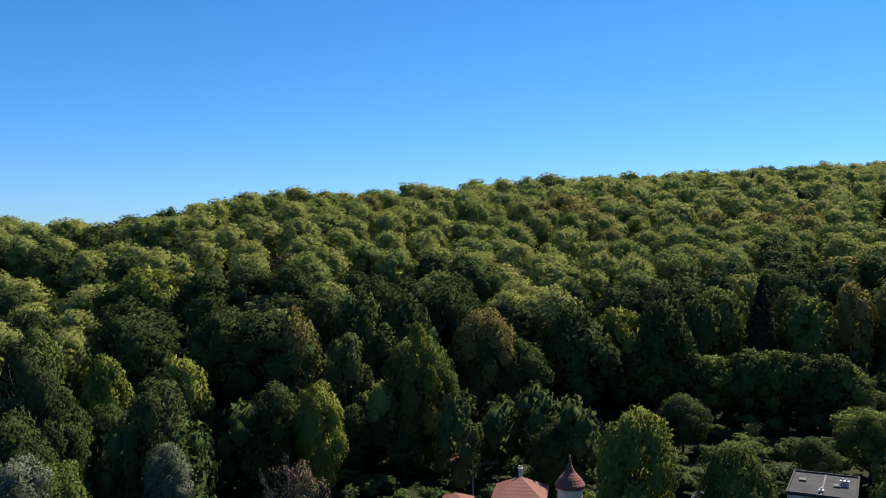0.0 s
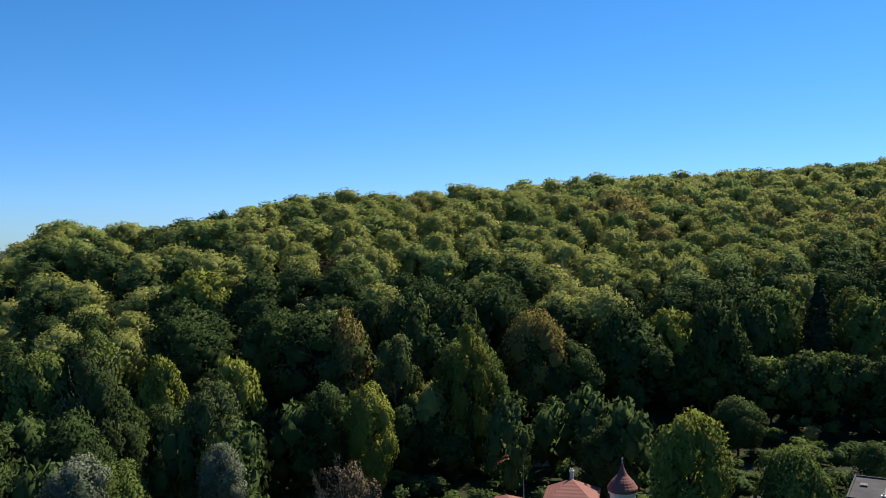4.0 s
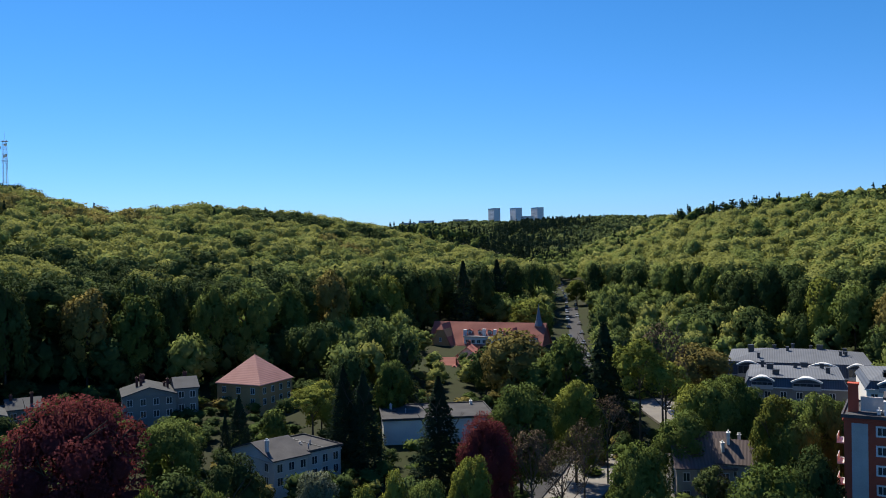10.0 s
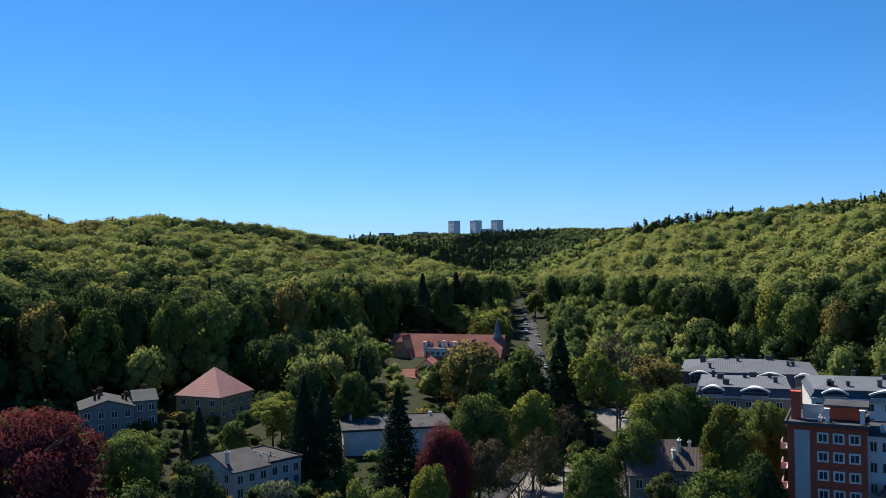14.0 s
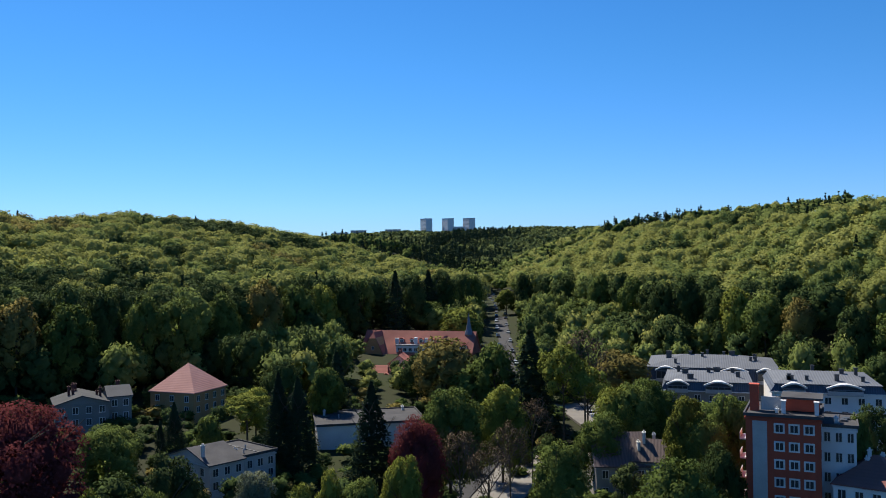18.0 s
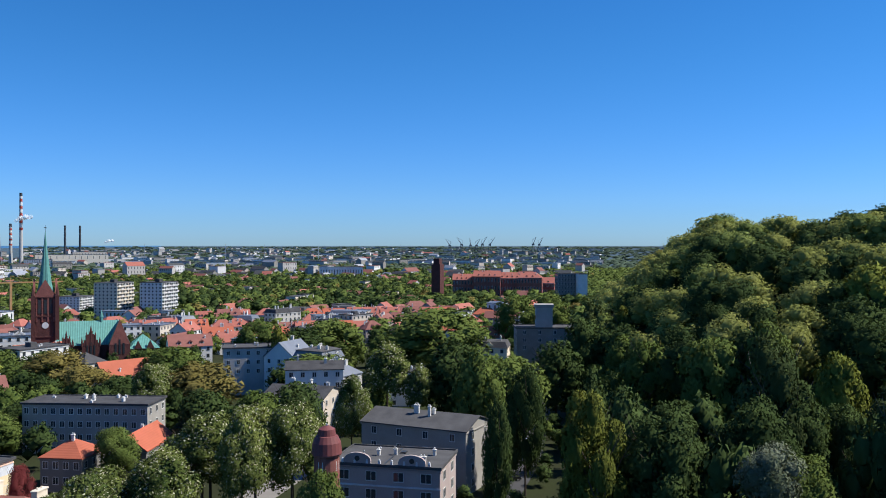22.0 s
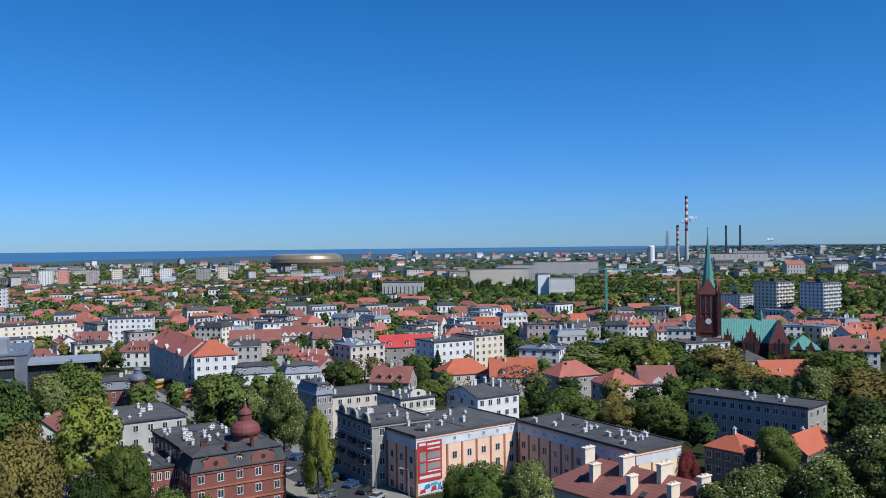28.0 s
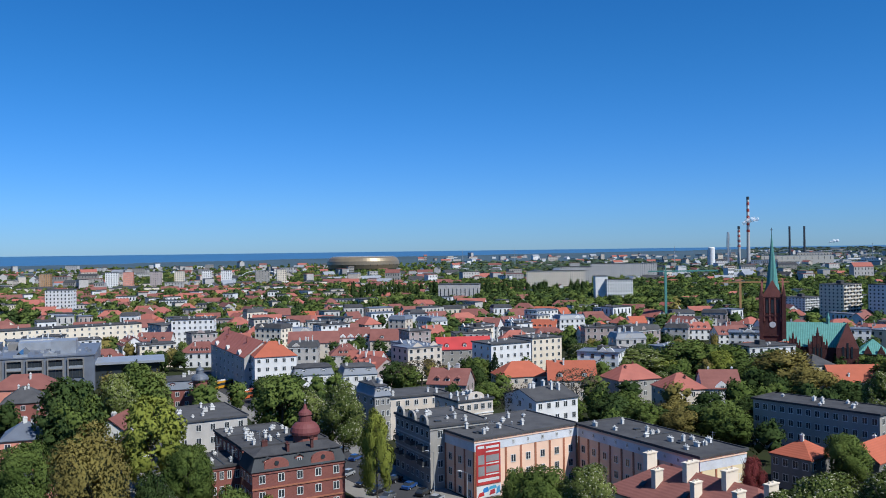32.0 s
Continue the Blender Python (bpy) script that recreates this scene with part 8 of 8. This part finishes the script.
def bus(x, y, yaw, colour, label):
    ob = thing("bus", facing(x, y, gz(x, y) + 0.17, yaw), label, "bus")
    part("body", Shape().box(-5.8, -1.25, 0.35, 5.8, 1.25, 1.3).box(-5.8, -1.25, 2.3, 5.8, 1.25, 2.95), colour, ob)
    part("window_band", Shape().box(-5.78, -1.22, 1.3, 5.78, 1.22, 2.3), GLASS, ob)
    part("roof_unit", Shape().box(-2, -0.9, 2.95, 2.5, 0.9, 3.2), FRAME, ob)
    for sx in (-3.7, 3.9):
        for sy in (-1.1, 1.1):
            part("wheel", Shape().lathe([(0.48, -0.15), (0.48, 0.15)], 14), TYRE, ob, m=pose(sx, sy, 0.48, 90))


YELLOW = car_paint("yellow_bus_paint", (0.75, 0.36, 0.03))
REDBUS = car_paint("red_bus_paint", (0.70, 0.16, 0.06))
bus(-301, -71.0, 65, REDBUS, "city bus with a white roof and orange-red front")
bus(-330, -86.0, 65, YELLOW, "yellow city bus in the main street")


# ---- billboard on the peach block ----
def billboard(x, y, yaw):
    ob = thing("billboard", facing(x, y, 0, yaw), "red advertising hoarding with pale panels on a wall", "billboard")
    red, grey = car_paint("red_print", (0.52, 0.06, 0.06)), mat("grey_print", (0.30, 0.29, 0.29), spread=0.0)
    part("board", Shape().box(0.25, -0.22, 2.9, 6.2, -0.145, 11.0), red, ob)
    for i, (a, b, w, h, m) in enumerate(((0.6, 10.2, 1.6, 0.5, FRAME), (2.6, 10.1, 3.2, 0.45, FRAME), (2.6, 9.3, 3.2, 0.3, FRAME), (0.7, 7.0, 1.5, 1.9, grey), (2.6, 7.4, 3.2, 1.3, grey), (0.7, 4.7, 1.5, 1.9, grey),
                                         (2.6, 5.2, 3.2, 1.3, grey), (2.6, 6.9, 3.2, 0.25, FRAME), (2.6, 4.7, 3.2, 0.25, FRAME), (0.6, 3.5, 5.2, 0.6, FRAME))):
        part("printed_bar", Shape().box(a, -0.235, b, a + w, -0.222, b + h), m, ob)
    part("lower_board", Shape().box(0.25, -0.22, 0.3, 6.2, -0.145, 2.7), FRAME, ob)
    for i, (a, b, w, h, c) in enumerate(((0.5, 0.5, 1.6, 1.0, (0.6, 0.05, 0.05)), (1.6, 1.2, 1.6, 1.2, (0.05, 0.25, 0.6)), (3.3, 0.6, 1.5, 1.2, (0.5, 0.06, 0.08)), (3.0, 1.7, 2.2, 0.8, (0.1, 0.45, 0.7)), (5.0, 0.6, 1.0, 1.7, (0.1, 0.35, 0.6)))):
        part("painted_patch", Shape().add([(a, -0.225, b), (a + w, -0.225, b + h * 0.2), (a + w * 0.9, -0.225, b + h), (a + w * 0.2, -0.225, b + h * 0.8), (a, -0.221, b), (a + w, -0.221, b + h * 0.2), (a + w * 0.9, -0.221, b + h), (a + w * 0.2, -0.221, b + h * 0.8)],
                                          [(0, 1, 2, 3), (7, 6, 5, 4), (0, 4, 5, 1), (1, 5, 6, 2), (2, 6, 7, 3), (3, 7, 4, 0)]), car_paint("spray_paint", c), ob)


billboard(-169.2, 5.8, 32)


# ---- street lamps, fence, shed ----
def street_lamp(x, y, h, yaw):
    ob = thing("street_lamp", facing(x, y, gz(x, y), yaw), "tall grey steel street lamp with a flat head", "street lamp", "street lamps")
    part("pole", Shape().lathe([(0.11, 0), (0.06, h)], 8), STEEL, ob)
    part("arm", Shape().bar((0, 0, h - 0.05), (1.3, 0, h + 0.15), 0.045), STEEL, ob)
    part("head", Shape().box(1.2, -0.16, h + 0.08, 2.0, 0.16, h + 0.22), FRAME, ob)


for x_, y_, h_, t_ in ((-172.5, -2.4, 9, 150), (-160, 4.0, 8, 150), (-196, -15.5, 9, 150), (-222, -30, 9, 150), (-190, -61.5, 7, 150), (30, 150, 8, 0), (14, 143, 8, 0), (-107, 127, 7, 60)):
    street_lamp(x_, y_, h_, t_)
ob = thing("fence", pose(13, 163.5, gz(13, 163.5), 0, 0, 6), "low garden wall with pale posts and dark panels", "fence")
for i in range(9):
    z = gz(13 + i * 2.9, 163.8 + i * 0.3) - gz(13, 163.5)
    part("post", Shape().box(i * 2.9 - 0.2, -0.2, z - 0.6, i * 2.9 + 0.2, 0.2, z + 1.9).box(i * 2.9 - 0.26, -0.26, z + 1.9, i * 2.9 + 0.26, 0.26, z + 2.02), CONCRETE, ob)
    if i < 8:
        part("panel", Shape().box(i * 2.9 + 0.22, -0.06, z - 0.6, i * 2.9 + 2.68, 0.06, z + 1.5), SLATE, ob)
ob = thing("garden_shed", facing(8.0, 160, gz(8, 160), -90), "small garden shed with a rusty pitched roof", "shed")
part("wall", Shape().box(0, 0, -0.5, 4.2, 3.4, 2.3), GREYWALL, ob)
part("roof", roof_shape("gable", 4.2, 3.4, 1.2, 0.3), REDTILE, ob, m=Matrix.Translation((0, 0, 2.3)))


# ---- brick block: render panel, loggias, stack and penthouse ----
def block_extras(ob, L, W, H):
    part("render_panel", Shape().box(1.0, -0.12, 0.5, 3.1, -0.004, H - 0.7), LILAC, ob, "pale rendered vertical panel")
    part("chimney_stack", Shape().box(0.4, 3.0, H - 0.5, 1.7, 4.4, H + 4.2).box(0.3, 2.9, H + 4.2, 1.8, 4.5, H + 4.45), BRICKRED, ob, "tall brick chimney stack")
    part("penthouse", Shape().box(5.2, 4.0, H + 0.4, L - 0.2, 9.0, H + 2.3), BRICKRED, ob)
    part("penthouse_screen", Shape().box(2.0, 3.6, H + 0.4, 5.1, 3.9, H + 2.5), LILAC, ob)
    part("penthouse_roof", Shape().box(4.9, 3.5, H + 2.304, L + 0.3, 9.4, H + 2.6), BITUMEN, ob)
    for c in (5.4, L - 0.6):
        part("flue", Shape().box(c - 0.3, 1.6, H + 0.3, c + 0.3, 2.4, H + 2.2).box(c - 0.4, 1.5, H + 2.2, c + 0.4, 2.5, H + 2.35), WHITE, ob, "white rendered flue")
    for k in range(7):
        z = H - 2.3 - 2.75 * k
        for c in (4.85, 6.95, 9.05):
            part("window_surround", Shape().box(c - 0.78, -0.09, z - 0.15, c + 0.78, -0.004, z + 0.0).box(c - 0.78, -0.09, z + 1.25, c + 0.78, -0.004, z + 1.4).box(c - 0.78, -0.09, z, c - 0.63, -0.004, z + 1.25).box(c + 0.63, -0.09, z, c + 0.78, -0.004, z + 1.25), FRAME, ob)
            window(ob, c, -0.02, z, 0, 1.25, 1.25, True)
    for z in range(6):
        part("balcony", Shape().box(-1.1, 2.0, H - 4.2 - 3.0 * z, -0.004, 5.6, H - 4.0 - 3.0 * z).box(-1.1, 2.0, H - 4.0 - 3.0 * z, -1.02, 5.6, H - 3.1 - 3.0 * z), FRAME, ob)


block_extras(brickblock, 10.7, 12, 25.1 - brickblock.location.z)


def tower_crane(az, d, top, colour, label):
    px, py = spot(az, d)
    b = gz(px, py)
    ob = thing("tower_crane", facing(px, py, b, az - 80), label, "crane")
    h = top - b
    part("mast", Shape().box(-0.8, -0.8, 0, 0.8, 0.8, h), colour, ob)
    part("jib", Shape().box(-12, -0.5, h, 36, 0.5, h + 0.9), colour, ob)
    part("counterweight", Shape().box(-12, -0.9, h - 2, -9, 0.9, h - 0.05), CONCRETE, ob)
    part("apex", Shape().bar((0, 0, h + 0.9), (0, 0, h + 5), 0.5, 0.2, 4).bar((0, 0, h + 5), (26, 0, h + 0.9), 0.12, 0.12, 3), colour, ob)


tower_crane(75.2, 620, 33, COPPER, "green steel tower crane over the roofs")
tower_crane(70.6, 700, 22, OCHRE, "small yellow tower crane")
# white arch and poplars of the plain
px, py = spot(103.2, 1900)
ob = thing("arched_hall", facing(px, py, gz(px, py), 15), "white arched roof rib of a far hall", "hall")
s_ = Shape()
for i in range(14):
    a0, a1 = math.pi * i / 14, math.pi * (i + 1) / 14
    s_.bar((40 - 40 * math.cos(a0), 0, 8 + 14 * math.sin(a0)), (40 - 40 * math.cos(a1), 0, 8 + 14 * math.sin(a1)), 0.9, 0.9, 5)
part("arch", s_, FRAME, ob)
part("hall", Shape().box(0, 2, 0, 80, 30, 9), LILAC, ob)
POPLAR = [crown(10, 240, 0.075, "column", 980 + i) for i in range(3)]
pa, pd = rv.uniform(80, 96, 90), rv.uniform(1000, 1120, 90)
woods("poplar_rows", L_DARK, -np.sin(np.radians(pa)) * pd, np.cos(np.radians(pa)) * pd, rv.uniform(6, 8, 90), rv.uniform(17, 25, 90), POPLAR, "rows of tall dark poplars in the lower town")
pa = np.concatenate([rv.uniform(58, 88, 1700), rv.uniform(34, 60, 900), rv.uniform(88, 101, 160)])
pd = np.concatenate([rv.uniform(850, 1500, 1700), rv.uniform(720, 1500, 900), rv.uniform(940, 1350, 160)])
n_ = len(pa)
half = rv.random(n_) < 0.6
for mt, s in ((L_DARK, half), (L_GREEN, ~half)):
    woods("town_park", mt, -np.sin(np.radians(pa[s])) * pd[s], np.cos(np.radians(pa[s])) * pd[s], rv.uniform(11, 17, s.sum()), rv.uniform(9, 15, s.sum()), LOW, "park trees of the lower town")


# ---- high thin cloud and the steam of the power station ----
def veil(name, opacity, scale):
    m = bpy.data.materials.new(name)
    m.use_nodes = True
    n, l = m.node_tree.nodes, m.node_tree.links
    tc, nz, ramp, mix, clear_, white = (n.new(k) for k in ("ShaderNodeTexCoord", "ShaderNodeTexNoise", "ShaderNodeMapRange", "ShaderNodeMixShader", "ShaderNodeBsdfTransparent", "ShaderNodeBsdfDiffuse"))
    nz.inputs["Scale"].default_value, nz.inputs["Detail"].default_value = scale, 5
    l.new(tc.outputs["Object"], nz.inputs["Vector"])
    ramp.inputs["From Min"].default_value, ramp.inputs["From Max"].default_value = 0.40, 0.72
    ramp.inputs["To Max"].default_value = opacity
    l.new(nz.outputs[0], ramp.inputs["Value"])
    white.inputs[0].default_value = (0.85, 0.86, 0.88, 1)
    l.new(ramp.outputs[0], mix.inputs[0])
    l.new(clear_.outputs[0], mix.inputs[1])
    l.new(white.outputs[0], mix.inputs[2])
    l.new(mix.outputs[0], n["Material Output"].inputs[0])
    return m


STEAM = veil("thin_steam", 0.75, 0.08)
for az_, d_, z_, sizes, lb in ((70.3, 2590, 118, ((0, 0, 7), (9, 6, 9), (20, 10, 11), (32, 11, 9)), "small white steam plume beside the banded chimneys"), (65.3, 2700, 60, ((0, 0, 5), (8, 3, 7), (17, 4, 6)), "faint white steam over the works")):
    px, py = spot(az_, d_)
    ob = thing("steam_plume", facing(px, py, z_, az_ - 90), lb, "steam")
    for a, z, r in sizes:
        part("puff", Shape().lathe([(r * 0.3, z - r * 0.8), (r * 0.85, z - r * 0.4), (r, z), (r * 0.8, z + r * 0.45), (r * 0.3, z + r * 0.75)], 12, a), STEAM, ob)
